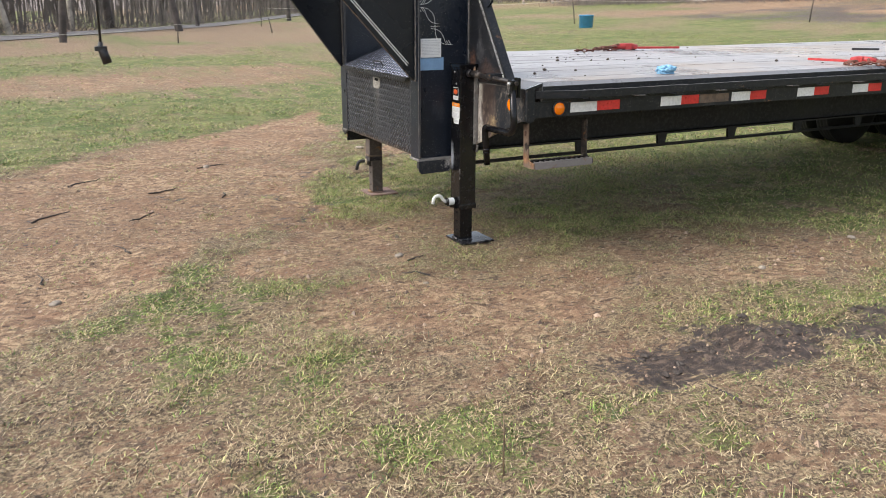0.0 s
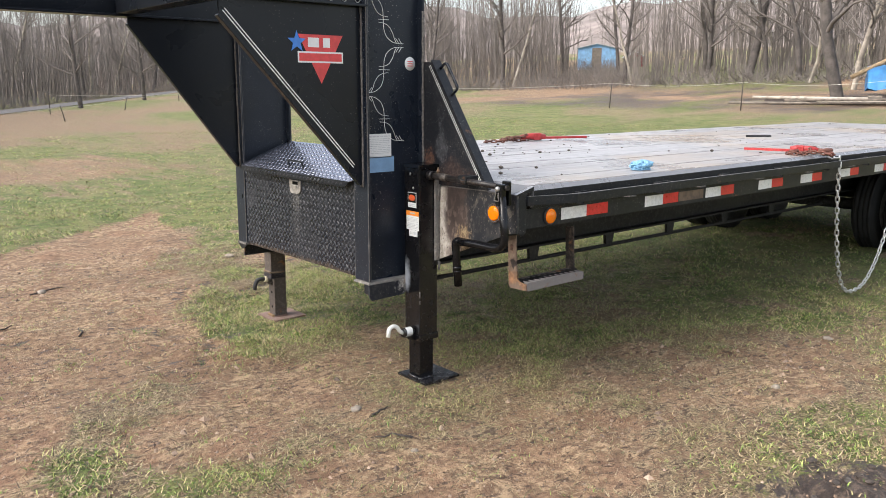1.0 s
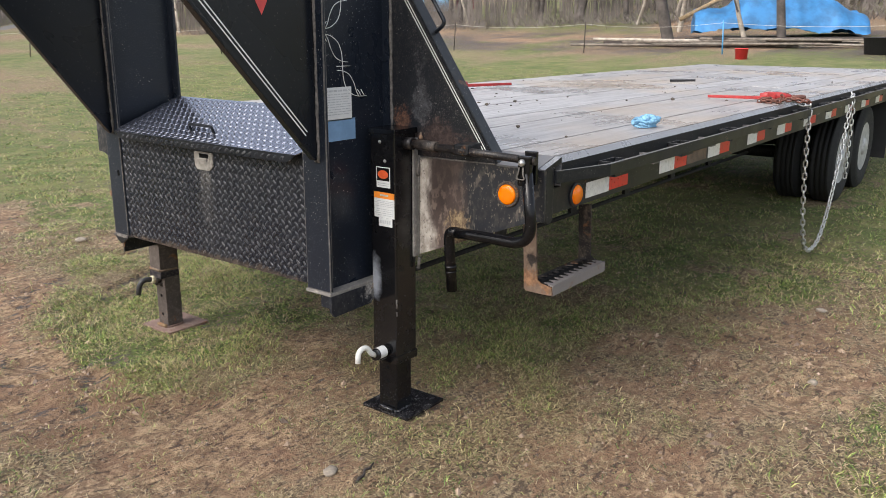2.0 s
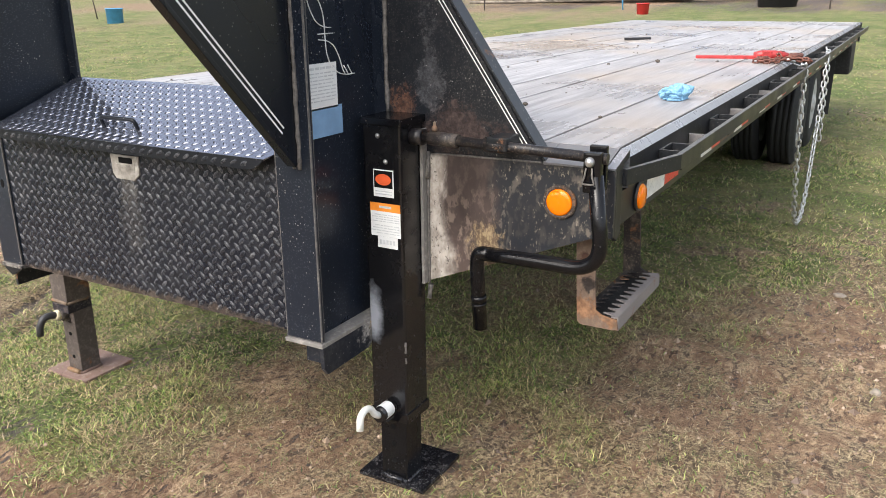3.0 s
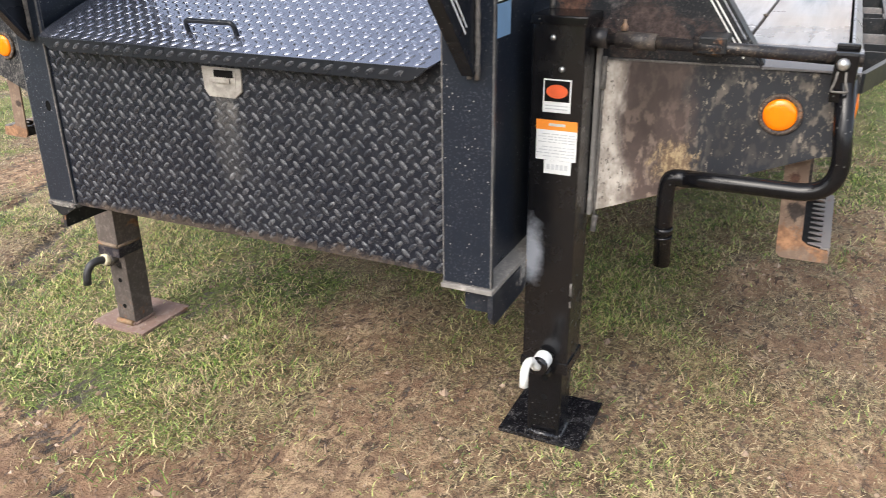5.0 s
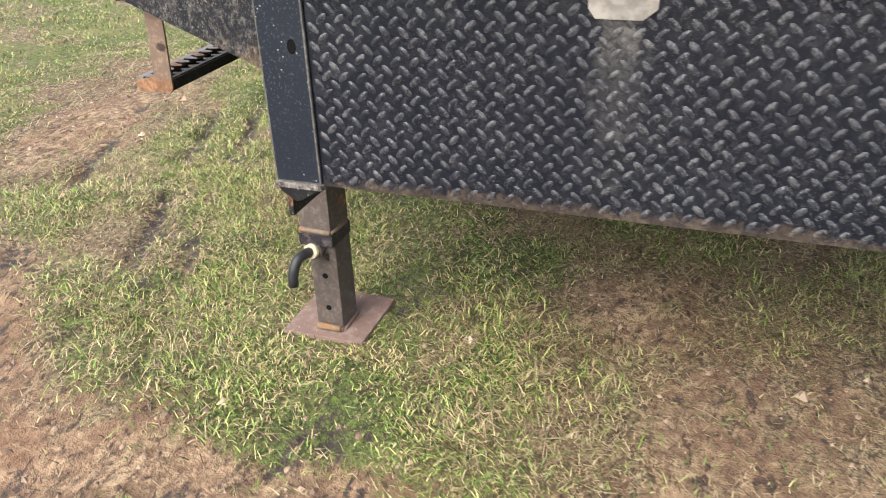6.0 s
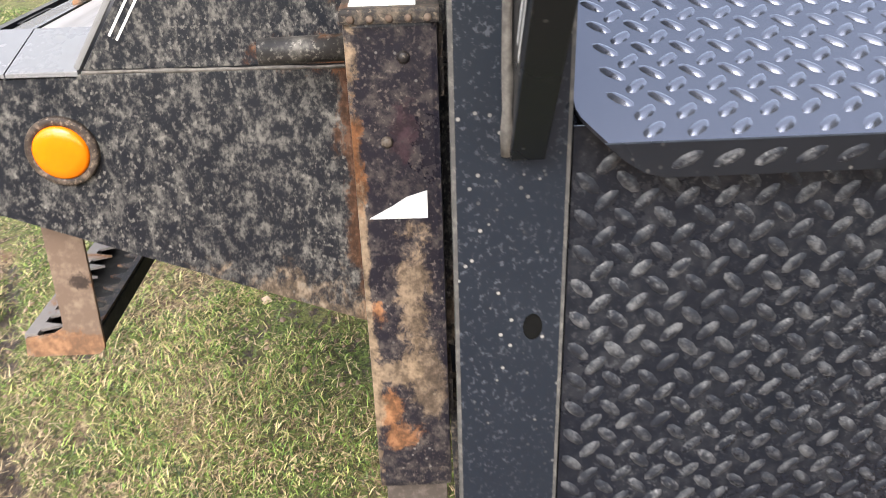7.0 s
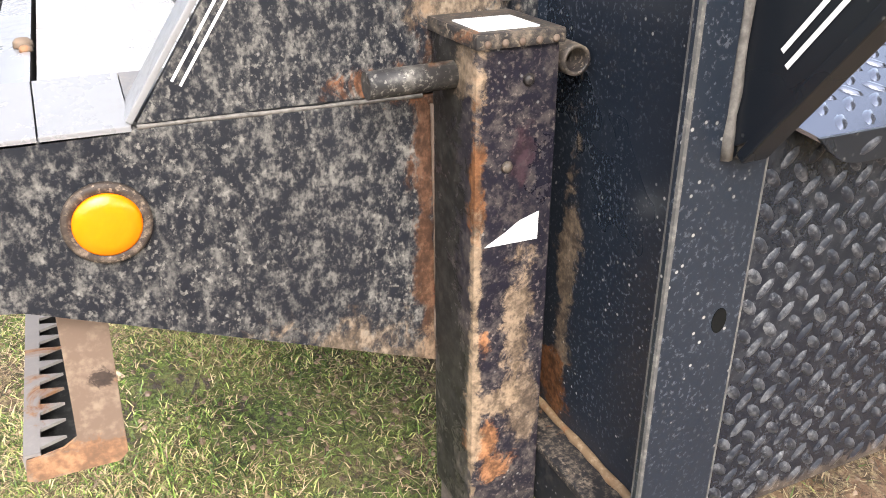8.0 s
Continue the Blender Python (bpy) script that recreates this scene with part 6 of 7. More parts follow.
for x, y, r in ((0.29, 1.196, 0.012), (0.262, 1.193, 0.008)):
    bm = BM()
    lathe(bm, [(0.0001, r), (0.6 * r, 0.92 * r), (0.92 * r, 0.6 * r), (r, 0.0)], "z", (x, y, DECK_Z - 0.003), 8)
    part("bolt", bm, M_OLDPAINT, trailer, "rusty bolt head at the deck's edge")

rng = random.Random(9)
bm = BM()
for i in range(90):
    x, y = rng.uniform(0.3, 5.5), rng.uniform(-1.1, 1.1)
    if i < 40:
        x, y = rng.gauss(1.7, 0.5), rng.gauss(0.1, 0.5)
    r = rng.uniform(0.002, 0.007) if i % 6 else rng.uniform(0.008, 0.014)
    m4 = Matrix.Translation((max(0.2, x), max(-1.12, min(1.12, y)), DECK_Z + r * 0.5)) @ Matrix.Rotation(rng.uniform(0, 6), 4, "Z") @ Matrix.Diagonal((r * rng.uniform(1, 1.8), r, r * 0.7, 1))
    bmesh.ops.create_icosphere(bm, subdivisions=1, radius=1, matrix=m4)
tagged(link("deck_crumbs", bm, M_TIMBER2), "dark crumbs of mud and bark scattered on the deck", "debris", kind="stuff")

# stones and straw bits on the ground
for x, y, r in ((-0.55, -0.85, 0.022), (-0.62, -1.35, 0.014), (1.2, -1.9, 0.02), (2.2, -1.7, 0.022), (-1.0, 2.35, 0.03), (0.55, 2.6, 0.03), (-2.35, -0.75, 0.025)):
    bm = BM()
    bmesh.ops.create_icosphere(bm, subdivisions=2, radius=1)
    sd = Vector((x * 9, y * 7, 1.3))
    for v in bm.verts:
        v.co = v.co * (1 + 0.35 * noise.noise(v.co * 1.3 + sd))
        v.co = Vector((v.co.x * r * 1.3, v.co.y * r, v.co.z * r * 0.55))
    for f in bm.faces:
        f.smooth = True
    st = tagged(link("stone", bm, M_STONE), "small pale stone lying in the worn grass", "stone", "stones in the grass")
    st.location = (x, y, float(height(x, y)) + r * 0.2)
    st.rotation_euler = (0, 0, x * 5)

# one dead stalk still standing in the worn grass
bm = BM()
tube(bm, [(0, 0, -0.01), (0.004, 0.012, 0.06), (0.01, 0.02, 0.13), (0.014, 0.035, 0.2)], [0.0032, 0.003, 0.0024, 0.0012], 6)
stalk = tagged(link("dead_stalk", bm, M_BLADE_S), "pale dead grass stalk standing in the worn pasture", "grass stalk")
stalk.location = (-1.17, -3.05, float(height(-1.17, -3.05)))

# dark twigs lying on the driven strip
rng = random.Random(31)
for x, y, L, a in ((-1.75, 0.75, 0.3, 0.9), (-1.95, 0.0, 0.22, 1.9), (-1.5, 1.5, 0.26, 0.5), (-2.3, 1.1, 0.35, 0.75), (-1.1, 1.2, 0.18, 1.3), (-2.4, -0.4, 0.2, 1.6), (-0.95, 2.4, 0.3, 0.6), (-2.0, 2.2, 0.4, 0.85), (-0.15, -2.95, 0.2, 1.4), (-0.5, -0.95, 0.12, 0.3), (-0.6, -1.2, 0.16, 2.4)):
    bm = BM()
    pts = []
    for i in range(6):
        px, py = x + (i / 5 - 0.5) * L * math.cos(a) + rng.gauss(0, 0.006), y + (i / 5 - 0.5) * L * math.sin(a) + rng.gauss(0, 0.006)
        pts.append((px - x, py - y, float(height(px, py)) + 0.006))
    tube(bm, pts, [0.006, 0.0055, 0.005, 0.0045, 0.004, 0.0025], 6)
    tw = tagged(link("twig", bm, M_STAKE), "thin dark twig lying on the trodden ground", "twig", "twigs on the ground")
    tw.location = (x, y, 0)

# clods of mud in the rut
bm = BM()
rng = random.Random(4)
for i in range(260):
    x, y = rng.uniform(-0.2, 3.6), -2.52 + rng.gauss(0, 0.2)
    if float(cover(np.array([x]), np.array([y]))[2][0]) < 0.35:
        continue
    r = rng.uniform(0.005, 0.02)
    m4 = Matrix.Translation((x, y, float(height(x, y)) + r * 0.1)) @ Matrix.Rotation(rng.uniform(0, 6), 4, "Z") @ Matrix.Diagonal((r * rng.uniform(0.8, 1.5), r, r * 0.6, 1))
    q = bmesh.ops.create_icosphere(bm, subdivisions=2, radius=1, matrix=m4)
    for v in q["verts"]:
        v.co += Vector((rng.uniform(-1, 1), rng.uniform(-1, 1), rng.uniform(-1, 1))) * r * 0.18
M_MUD = plain("dark_wet_mud", (0.05, 0.038, 0.03), 0.6, 0, 0.4, 40, 0.5)
tagged(link("mud_clods", bm, M_MUD), "dark wet clods churned up in a wheel rut", "mud", kind="stuff")


# crumbs of dry soil over the bare ground
rng = np.random.default_rng(15)
cx, cy = rng.uniform(-3.6, 2.6, 16000), rng.uniform(-4.0, 3.6, 16000)
cb, cg, cm = cover(cx, cy)
keep = rng.uniform(0, 1, 16000) < 0.08 + 0.55 * cb
cx, cy = cx[keep], cy[keep]
cz = height(cx, cy)
V, F = [], []
for x, y, z, r, a in zip(cx, cy, cz, rng.uniform(0.003, 0.011, len(cx)) * (1 + (rng.uniform(0, 1, len(cx)) > 0.94)), rng.uniform(0, 6.28, len(cx))):
    i = len(V)
    for k in range(4):
        q = a + k * math.pi / 2
        e_ = r * (1.3 if k % 2 else 0.8)
        V.append((x + e_ * math.cos(q), y + e_ * math.sin(q), z - 0.003))
    V.append((x + 0.2 * r * math.cos(a * 3), y, z + r * 0.8))
    F += [(i, i + 1, i + 4), (i + 1, i + 2, i + 4), (i + 2, i + 3, i + 4), (i + 3, i, i + 4)]
me = bpy.data.meshes.new("soil_crumbs")
me.from_pydata(V, [], F)
me.materials.append(blade_material("soil_crumb", [(0.0, (0.08, 0.05, 0.035)), (0.6, (0.27, 0.185, 0.125)), (1.0, (0.45, 0.33, 0.24))], 0.2))
tagged(new("soil_crumbs", me), "crumbs of dry brown soil strewn over the bare ground", "soil", kind="stuff")


# clods of earth pushed up between the grass
rng = np.random.default_rng(27)
cx, cy = rng.uniform(-2.6, 2.2, 9000), rng.uniform(-3.8, 2.9, 9000)
cb, cg, cm = cover(cx, cy)
keep = rng.uniform(0, 1, 9000) < 0.12 + 0.8 * step01(fractal(cx, cy, 0.3, 133, 4), 0.52, 0.4) * (1 - 0.6 * cb)
cx, cy = cx[keep], cy[keep]
cz = height(cx, cy)
V, F = [], []
for x, y, z in zip(cx, cy, cz):
    r = rng.uniform(0.004, 0.011) * (1.6 if rng.uniform() > 0.97 else 1.0)
    i = len(V)
    a0, sq = rng.uniform(0, 6.28), rng.uniform(0.6, 1.0)
    for ring, (rr, hz) in enumerate(((1.0, -0.15), (0.72, 0.34))):
        for k in range(6):
            a = a0 + k * math.tau / 6
            e_ = r * rr * rng.uniform(0.75, 1.2)
            V.append((x + e_ * math.cos(a), y + e_ * sq * math.sin(a), z + r * hz * rng.uniform(0.8, 1.3)))
    V.append((x, y, z + r * 0.55))
    for k in range(6):
        q = (k + 1) % 6
        F += [(i + k, i + q, i + 6 + q, i + 6 + k), (i + 6 + k, i + 6 + q, i + 12)]
me = bpy.data.meshes.new("soil_clods")
me.from_pydata(V, [], F)
me.materials.append(blade_material("dark_soil_clod", [(0.0, (0.1, 0.066, 0.045)), (0.5, (0.2, 0.135, 0.09)), (1.0, (0.34, 0.245, 0.165))], 0.2))
tagged(new("soil_clods", me), "dark clods of damp earth pushed up between the grass", "soil", kind="stuff")


# ---- far things behind the trailer ----
def gz(x, y):
    return float(height(x, y))


def pail(name, at, r, h, mat, label, cat, flare=1.12):
    bm = BM()
    lathe(bm, [(0.0005, 0.0), (r / flare, 0.0), (r, h), (r * 1.06, h), (r * 1.06, h - 0.03), (r * 0.97, h - 0.01), (r / flare * 0.95, 0.03), (0.0005, 0.03)], "z", (0, 0, 0), 28)
    ob = tagged(link(name, bm, mat), label, cat)
    ob.location = (*at, gz(*at) - 0.02)
    return ob


pail("red_bucket", (22.2, 5.2), 0.18, 0.32, M_REDPAIL, "red plastic bucket standing in the muddy pasture", "bucket")
pail("blue_tub", (17.3, 21.6), 0.27, 0.5, M_BLUEPAIL, "blue plastic tub standing in the pasture", "tub", 1.05)
pail("stock_tub", (25.8, 2.1), 0.62, 0.5, M_TROUGH, "black rubber stock tub standing in the pasture", "tub")


def rope_fence(points, h, label, mats):
    """Thin stakes with a rope strung between them."""
    e = tagged(empty("rope_fence", (*points[0], gz(*points[0]))), label, "fence")
    o = Vector(e.location)
    tops = []
    for i, (x, y) in enumerate(points):
        bm = BM()
        z = gz(x, y)
        lean = 0.18 * math.sin(i * 2.3)
        tube(bm, [Vector((x, y, z - 0.05)) - o, Vector((x + lean * 0.4, y, z + h * 0.5)) - o, Vector((x + lean, y, z + h * 1.08)) - o], [0.022, 0.02, 0.016], 7)
        part("stake", bm, mats[i % len(mats)], e)
        tops.append(Vector((x + lean * 0.9, y, z + h)) - o)
    bm = BM()
    line = []
    for a, b_ in zip(tops, tops[1:]):
        for k in range(8):
            t = k / 8
            line.append(a.lerp(b_, t) - Vector((0, 0, 0.12 * 4 * t * (1 - t))))
    line.append(tops[-1])
    tube(bm, line, 0.0045, 5)
    part("rope", bm, M_ROPE, e, "pale electric-fence rope")


rope_fence([(9.5, 40), (14.5, 31), (18.5, 24), (23.4, 16.4), (23.6, 11), (23.8, 6.3), (24.5, 0.5), (25, -6)], 0.95, "low rope fence on thin stakes across the pasture", [M_STAKE, M_STAKE, M_STAKE, M_STAKE, M_STAKE, M_BLUEPAIL, M_STAKE])
rope_fence([(-22, -8), (-14, 3), (-8.5, 10.5), (-3.2, 17.0), (2.6, 25.0), (8.0, 32.5), (13.0, 39.5), (20, 49)], 0.62, "low rope fence along the field's roadside edge", [M_STAKE])

# the road behind that fence
bm = BM()
prev = None
for i in range(57):
    t = i / 40
    x, y = -34 + 64 * t, -20 + 82.5 * t + 2.0 * math.sin(t * 2.5)
    nx_, ny_ = -0.79, 0.61
    a = bm.verts.new((x + nx_ * 4.2, y + ny_ * 4.2, gz(x + nx_ * 4.2, y + ny_ * 4.2) + 0.03))
    b_ = bm.verts.new((x + nx_ * 6.4, y + ny_ * 6.4, gz(x + nx_ * 6.4, y + ny_ * 6.4) + 0.05))
    if prev:
        bm.faces.new((prev[0], a, b_, prev[1]))
    prev = (a, b_)
tagged(link("road", bm, M_ROAD), "pale gravel road running behind the rope fence", "road", kind="structure")


def shed(name, at, w, d, h, rise, turn, wall, roof, label):
    e = tagged(empty(name, (*at, gz(*at))), label, "shed")
    bm = BM()
    prism(bm, [(-w / 2, 0), (w / 2, 0), (w / 2, h), (0, h + rise), (-w / 2, h)], "y", -d / 2, d / 2)
    part("wall", bm, wall, e)
    bm = BM()
    for s in (-1, 1):
        prism(bm, [(0, h + rise), (s * (w / 2 + 0.15), h - 0.08), (s * (w / 2 + 0.15), h), (0, h + rise + 0.08)], "y", -d / 2 - 0.15, d / 2 + 0.15)
    part("roof", bm, roof, e)
    bm = BM()
    box(bm, -0.4, 0.4, -d / 2 - 0.03, -d / 2 + 0.01, 0.0, min(1.9, h))
    part("door", bm, M_TIMBER, e)
    e.rotation_euler = (0, 0, turn)


shed("small_shed", (55.0, 42.4), 3.2, 2.6, 1.8, 0.3, radians(-55), M_SHED, M_SHEDROOF, "small blue shed at the wood's edge")
shed("far_shed", (57.4, 40.4), 1.3, 1.6, 0.9, 0.35, radians(-40), M_BARN, M_SHEDROOF, "dull red small shed at the wood's edge")

# blue tarpaulin shelter with a log over its ridge
e = tagged(empty("tarpaulin_shelter", (34.2, 7.7, gz(34.2, 7.7) - 0.02)), "sagging blue tarpaulin shelter propped with logs", "shelter")
bm = BM()
n, mseg = 52, 26
grid = []
for i in range(n + 1):
    row = []
    for j in range(mseg + 1):
        u, a = i / n * 2 - 1, j / mseg
        prof = math.sin(math.pi * (0.02 + 0.96 * a)) ** 0.55
        hgt = 2.25 * prof * (0.55 + 0.45 * (1 - abs(u) ** 1.6)) + 0.3 * noise.noise((u * 3, a * 4, 0.3)) + 0.14 * abs(noise.noise((u * 11, a * 6, 2.3))) - 0.22 * max(0.0, math.sin(u * 9 + 2 * a)) * prof
        row.append(bm.verts.new((u * 3.9 + 0.12 * noise.noise((u * 3, a * 3, 5)), (a - 0.5) * 3.4 * (1 - 0.1 * prof), max(0.0, hgt))))
    grid.append(row)
for i in range(n):
    for j in range(mseg):
        bm.faces.new((grid[i][j], grid[i + 1][j], grid[i + 1][j + 1], grid[i][j + 1])).smooth = True
for row in (grid[0], grid[-1]):
    bm.faces.new(row)
part("tarpaulin", bm, M_TARP, e, "wrinkled blue tarpaulin")
bm = BM()
tube(bm, [(-4.6, -0.3, 0.9), (-3.0, -0.1, 1.75), (-1.2, 0.0, 2.38), (0.0, 0.05, 2.6)], [0.11, 0.105, 0.09, 0.07], 9)
part("ridge_log", bm, M_LOG, e, "peeling yellow log")
e.rotation_euler = (0, 0, radians(-66))
e.scale = (0.85, 0.85, 0.85)

# stacked timbers lying before it
rng = random.Random(12)
pile = tagged(empty("timber_pile", (28.0, 6.6, gz(28.0, 6.6))), "low pile of long weathered timbers in the pasture", "timber")
for i in range(20):
    L = rng.uniform(4.0, 9.0)
    thick = 0.11 if i % 5 == 4 else rng.uniform(0.035, 0.055)
    bm = BM()
    if i % 5 == 4:
        box(bm, -L / 2, L / 2, -thick, thick, 0, thick * 1.3, 0.012)
    else:
        tube(bm, [(-L / 2, 0, thick), (-L / 6, rng.uniform(-0.04, 0.04), thick), (L / 6, rng.uniform(-0.04, 0.04), thick * 1.3), (L / 2, 0, thick)], [thick, thick * 0.95, thick * 0.85, thick * 0.7], 8)
    ob = part("timber", bm, M_STAKE if i % 5 == 4 else (M_TIMBER, M_POLE)[i % 2], pile)
    ob.location = (rng.uniform(-3.2, 3.2), -1.0 + 0.42 * (i % 6) + 0.1 * rng.random(), 0.07 * (i // 6))
    ob.rotation_euler = (0, rng.uniform(-0.012, 0.012), rng.uniform(-0.16, 0.16))
pile.rotation_euler = (0, 0, radians(-74))


# ---- bare winter trees ----
def grow(bm, p, d, length, r, level, rng, sides, spread):
    n = 5 if level == 0 else 4 if level == 1 else 3
    pts, rs = [p], [r]
    q = d.copy()
    for i in range(n):
        q = (q + Vector((rng.gauss(0, 1), rng.gauss(0, 1), rng.gauss(0, 0.6) + (0.25 if level else 0.4))) * (0.10 + 0.06 * level)).normalized()
        pts.append(pts[-1] + q * length / n)
        rs.append(r * (1 - 0.72 * (i + 1) / n) if level else r * (1 - 0.62 * (i + 1) / n))
    tube(bm, pts, rs, sides, caps=False)
    return pts, rs, q


def make_tree(h, r, seed, limbs, mat):
    """Trunk and crown meshes of one bare tree at the origin."""
    rng = random.Random(seed)
    tb, cbm = BM(), BM()
    pts, rs, q = grow(tb, Vector((0, 0, -0.2)), Vector((rng.gauss(0, 0.08), rng.gauss(0, 0.08), 1)).normalized(), h, r, 0, rng, 8, 0)

    def along(P, R, t):
        k = min(len(P) - 2, int(t * (len(P) - 1)))
        f = t * (len(P) - 1) - k
        return P[k].lerp(P[k + 1], f), R[k] * (1 - f) + R[k + 1] * f
    for i in range(limbs):
        t = 0.22 + 0.76 * i / limbs + rng.uniform(-0.03, 0.03)
        p, rr = along(pts, rs, min(0.97, t))
        a = rng.uniform(0, math.tau)
        d = Vector((math.cos(a), math.sin(a), rng.uniform(0.5, 1.3))).normalized()
        P, R, _ = grow(cbm, p, d, h * rng.uniform(0.22, 0.42) * (1.15 - 0.6 * t), max(0.014, rr * 0.5), 1, rng, 5, 0)
        for j in range(6):
            p2, r2 = along(P, R, rng.uniform(0.3, 0.98))
            d2 = (d + Vector((rng.gauss(0, 0.7), rng.gauss(0, 0.7), rng.gauss(0.25, 0.5)))).normalized()
            P2, R2, _ = grow(cbm, p2, d2, h * rng.uniform(0.07, 0.16), max(0.009, r2 * 0.6), 2, rng, 3, 0)
            for k in range(3):
                p3, r3 = along(P2, R2, rng.uniform(0.3, 1.0) * 0.98)
                d3 = (d2 + Vector((rng.gauss(0, 0.8), rng.gauss(0, 0.8), rng.gauss(0.2, 0.5)))).normalized()
                grow(cbm, p3, d3, h * rng.uniform(0.04, 0.09), max(0.007, r3 * 0.6), 3, rng, 3, 0)
    e = tagged(empty("tree"), "bare grey-brown winter tree at the field's edge", "tree", "bare trees round the pasture")
    part("trunk", tb, mat, e, "grey bark trunk")
    part("crown", cbm, M_TWIG, e, "bare branches and twigs")
    return e


protos = [make_tree(9.5, 0.17, 1, 15, M_BARK), make_tree(11.5, 0.22, 2, 17, M_BARK), make_tree(8.0, 0.12, 3, 13, M_BARK2),
          make_tree(10.5, 0.15, 4, 15, M_BARK), make_tree(7.0, 0.10, 5, 12, M_BARK2)]
rng = random.Random(77)
spots = []
for i in range(46):   # wood behind the pasture
    t = i / 45
    y = -16 + 66 * t + rng.uniform(-1, 1)
    x = 47 - 0.35 * (y - 10) * (1 if y > 10 else 0.2) + rng.uniform(-1.5, 11)
    spots.append((x, y))
for i in range(64):   # along the road
    t = i / 47
    x, y = -34 + 66 * t, -20 + 84 * t
    k = rng.uniform(7.5, 19) if i % 5 else rng.uniform(2.0, 3.6)
    spots.append((x - 0.79 * k + rng.uniform(-1, 1), y + 0.61 * k + rng.uniform(-1, 1)))
spots += [(30.0, 7.5), (30.6, 6.4), (31.5, 11.2), (37.0, 13.0), (44, 21), (41, 17), (42.5, 24)]
spots = [q for q in spots if not (36 < q[0] < 58 and abs((q[0] + 2.5) * 0.625 - (q[1] + 3.7) * 0.78) < 1.4)]
for i, (x, y) in enumerate(spots):
    src = protos[i % 5]
    sc = rng.uniform(0.8, 1.2)
    m4 = pose(x, y, gz(x, y), rng.uniform(-4, 4), rng.uniform(-4, 4), rng.uniform(0, 360))
    if i < 5:
        src.matrix_basis = m4
    else:
        src.scale = (sc, sc, sc)
        copy_thing(src, m4)
        src.scale = (1, 1, 1)

# thin far stems and scrub between the trees
rng = np.random.default_rng(8)
bm_v, bm_f = [], []


def stem(x, y, z, hgt, r, lean_x, lean_y):
    i = len(bm_v)
    for k in range(3):
        a = k * math.tau / 3
        bm_v.append((x + r * math.cos(a), y + r * math.sin(a), z - 0.1))
    for k in range(3):
        a = k * math.tau / 3
        bm_v.append((x + lean_x * hgt + r * 0.25 * math.cos(a), y + lean_y * hgt + r * 0.25 * math.sin(a), z + hgt))
    for k in range(3):
        bm_f.append((i + k, i + (k + 1) % 3, i + 3 + (k + 1) % 3, i + 3 + k))


zones = []
for i in range(6600):
    t = rng.uniform(0, 1)
    if i % 2:
        y = -30 + 95 * t
        x = 50 - 0.35 * (y - 10) * (1 if y > 10 else 0.2) + abs(rng.normal(0, 9)) - 1
    else:
        k = 9 + abs(rng.normal(0, 10))
        x, y = -40 + 106 * t - 0.79 * k, -27 + 135 * t + 0.61 * k
    if math.hypot(x - 53.0, y - 40.5) < 5.0 or (38 < x < 57 and abs((x + 2.5) * 0.625 - (y + 3.7) * 0.78) < 2.0):
        continue
    zones.append((x, y))
zs = height(np.array([q[0] for q in zones]), np.array([q[1] for q in zones]))
for (x, y), z in zip(zones, zs):
    hgt = rng.uniform(2.5, 10)
    lx, ly = rng.normal(0, 0.07, 2)
    stem(x, y, z, hgt, rng.uniform(0.02, 0.06), lx, ly)
    for k in range(6):
        b = rng.uniform(0.2, 0.95)
        stem(x + lx * hgt * b, y + ly * hgt * b, z + hgt * b, rng.uniform(0.5, 2.0), 0.014, rng.normal(0, 0.55), rng.normal(0, 0.55))
me = bpy.data.meshes.new("far_stems")
me.from_pydata(bm_v, [], bm_f)
me.materials.append(M_TWIG)
tagged(new("far_stems", me), "thicket of thin bare stems in the far wood", "undergrowth", kind="stuff")

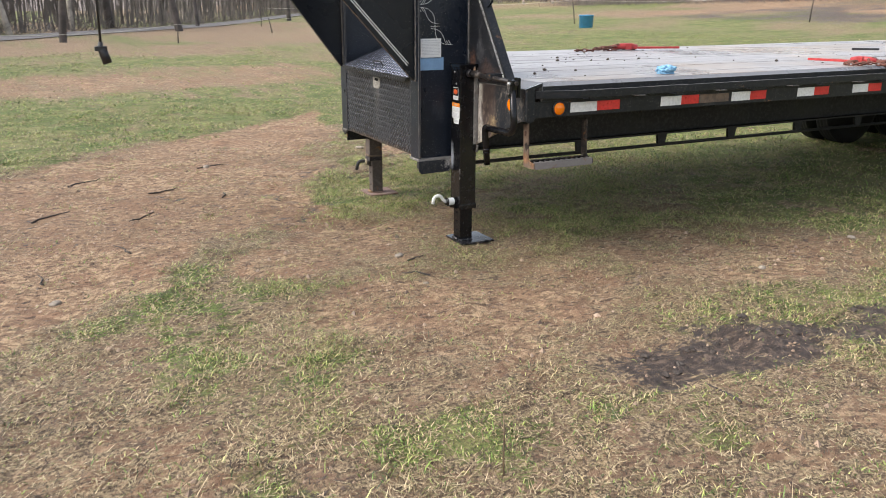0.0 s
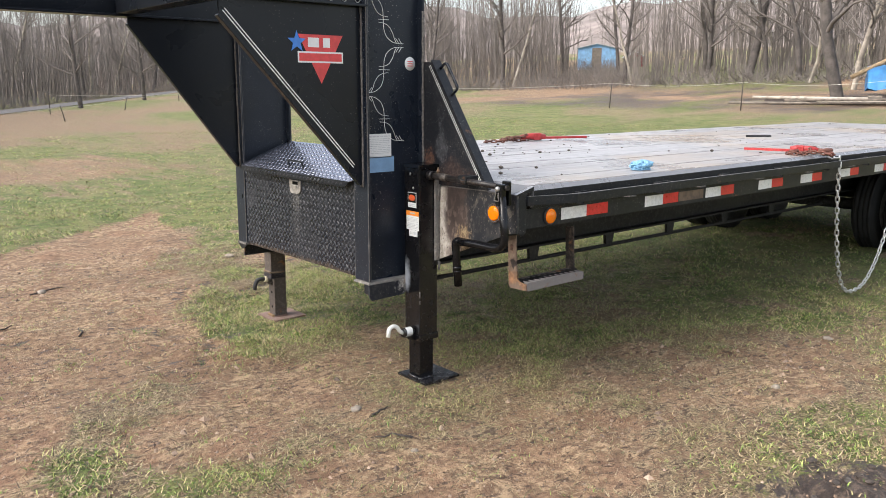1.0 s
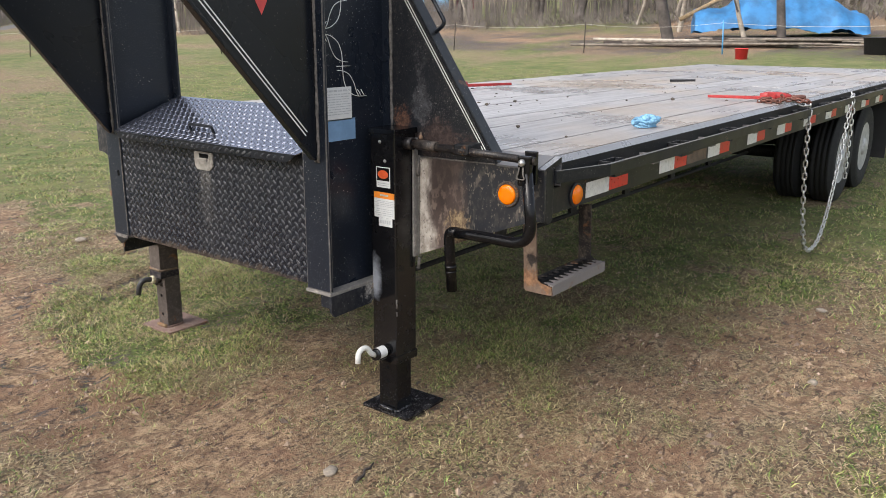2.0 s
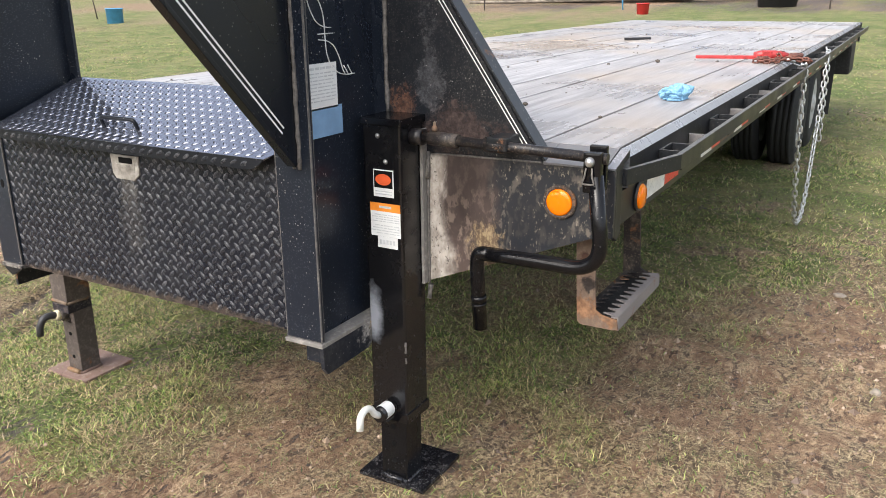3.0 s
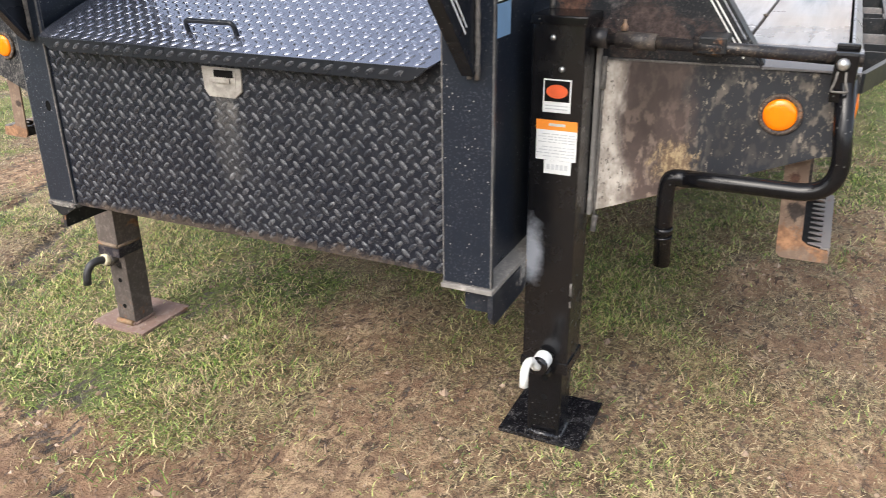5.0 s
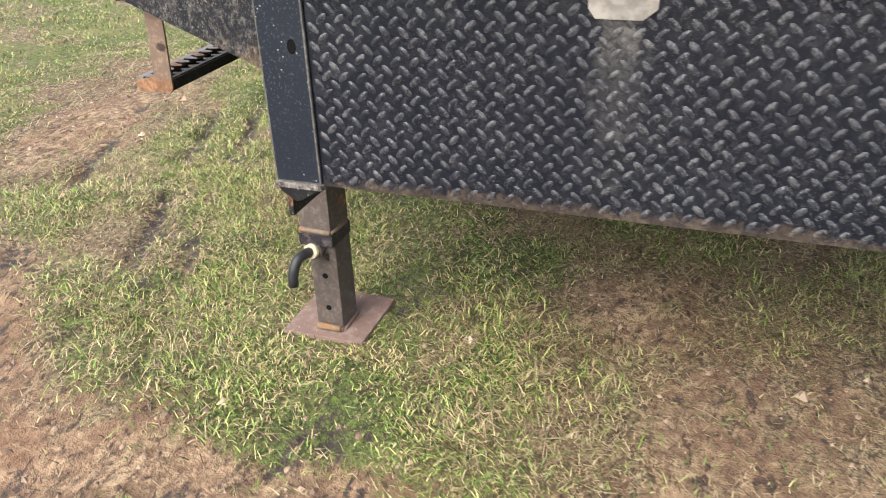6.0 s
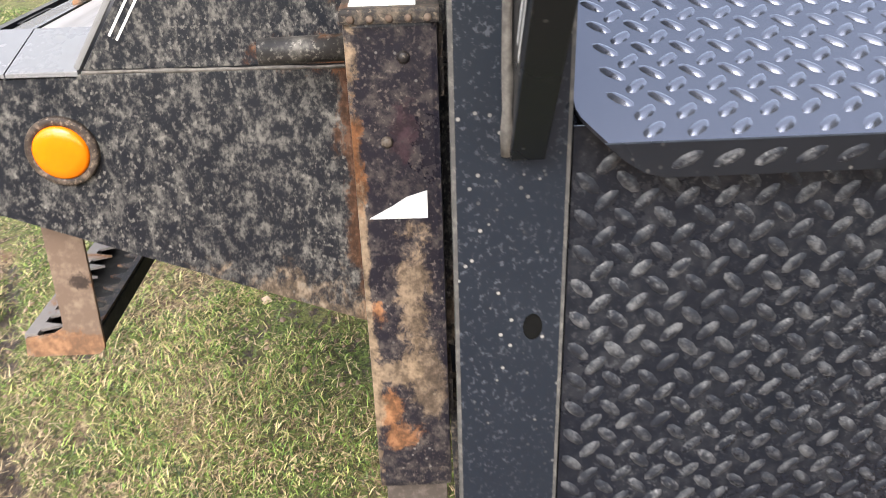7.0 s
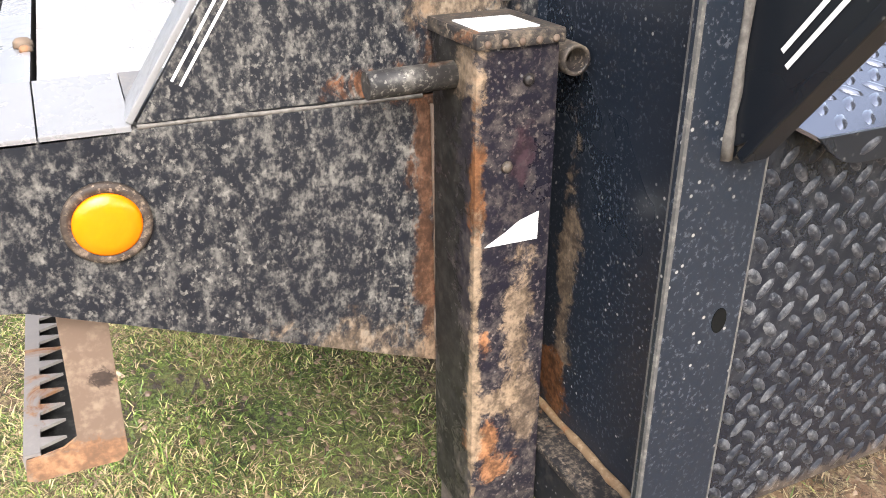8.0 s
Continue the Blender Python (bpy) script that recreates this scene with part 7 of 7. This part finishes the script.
# brush heaped at the wood's foot
bm_v, bm_f = [], []
N = 9000
ty = rng.uniform(0, 1, N)
by = np.where(np.arange(N) % 3 > 0, -14 + 59 * ty, -24 + 124 * ty)
bx = np.where(np.arange(N) % 3 > 0, 45.5 - 0.35 * (by - 10) * np.where(by > 10, 1, 0.2) + rng.normal(0, 1.3, N), -38 + 98 * ty)
off = np.where(np.arange(N) % 3 > 0, 0.0, 7.6 + np.abs(rng.normal(0, 1.2, N)))
bx, by = bx - 0.79 * off, by + 0.61 * off
bz = height(bx, by)
for i in range(N):
    x, y = bx[i], by[i]
    stem(x, y, bz[i], rng.uniform(0.25, 1.1), 0.02, rng.normal(0, 1.4), rng.normal(0, 1.4))
cor = rng.uniform(0.72, 0.92, 1100)
bx, by = -2.5 + 57.5 * cor + rng.normal(0, 1.8, 1100), -3.7 + 46.1 * cor + rng.normal(0, 1.8, 1100)
bz = height(bx, by)
for i in range(1100):
    stem(bx[i], by[i], bz[i], rng.uniform(0.5, 1.5), 0.02, rng.normal(0, 0.8), rng.normal(0, 0.8))
me = bpy.data.meshes.new("brush_heap")
me.from_pydata(bm_v, [], bm_f)
me.materials.append(M_TWIG)
tagged(new("brush_heap", me), "heaped dead brush along the foot of the wood", "brush", kind="stuff")

# the wooded rise that closes the distance all round
bm = BM()
prev = None
for i in range(181):
    a = i / 180 * math.tau
    R = 115
    h = 6.0 + 7.5 * max(0.0, math.cos(a - 0.45)) ** 0.7 + 1.5 * math.sin(3 * a + 0.5) + 1.5 * math.sin(7 * a) + 0.8 * math.sin(23 * a) + 0.5 * math.sin(61 * a)
    row = [bm.verts.new((R * math.cos(a), R * math.sin(a), -3)), bm.verts.new(((R + 12) * math.cos(a), (R + 12) * math.sin(a), h * 0.7)), bm.verts.new(((R + 45) * math.cos(a), (R + 45) * math.sin(a), h * 1.25))]
    if prev:
        for k in range(2):
            bm.faces.new((prev[k], row[k], row[k + 1], prev[k + 1])).smooth = True
    prev = row
tagged(link("backdrop", bm, M_HILL), "distant grey-brown wooded rise", "backdrop", kind="structure")

# ---- deck planks ----
plank_mesh = {}
for x0, x1 in planks:
    for i in range(ROWS_Y):
        y0 = -1.262 + i * pw
        key = round(x1 - x0, 3)
        if key not in plank_mesh:
            bm = BM()
            box(bm, 0, x1 - x0, 0.0035, pw - 0.0035, -0.045, 0.0, 0.004)
            ob = part("plank", bm, M_DECK, deck)
            plank_mesh[key] = ob.data
        else:
            ob = new("plank", plank_mesh[key])
            ob.parent = deck
        ob.location = (x0, y0, DECK_Z + 0.0015 * math.sin(i * 2.1 + x0))
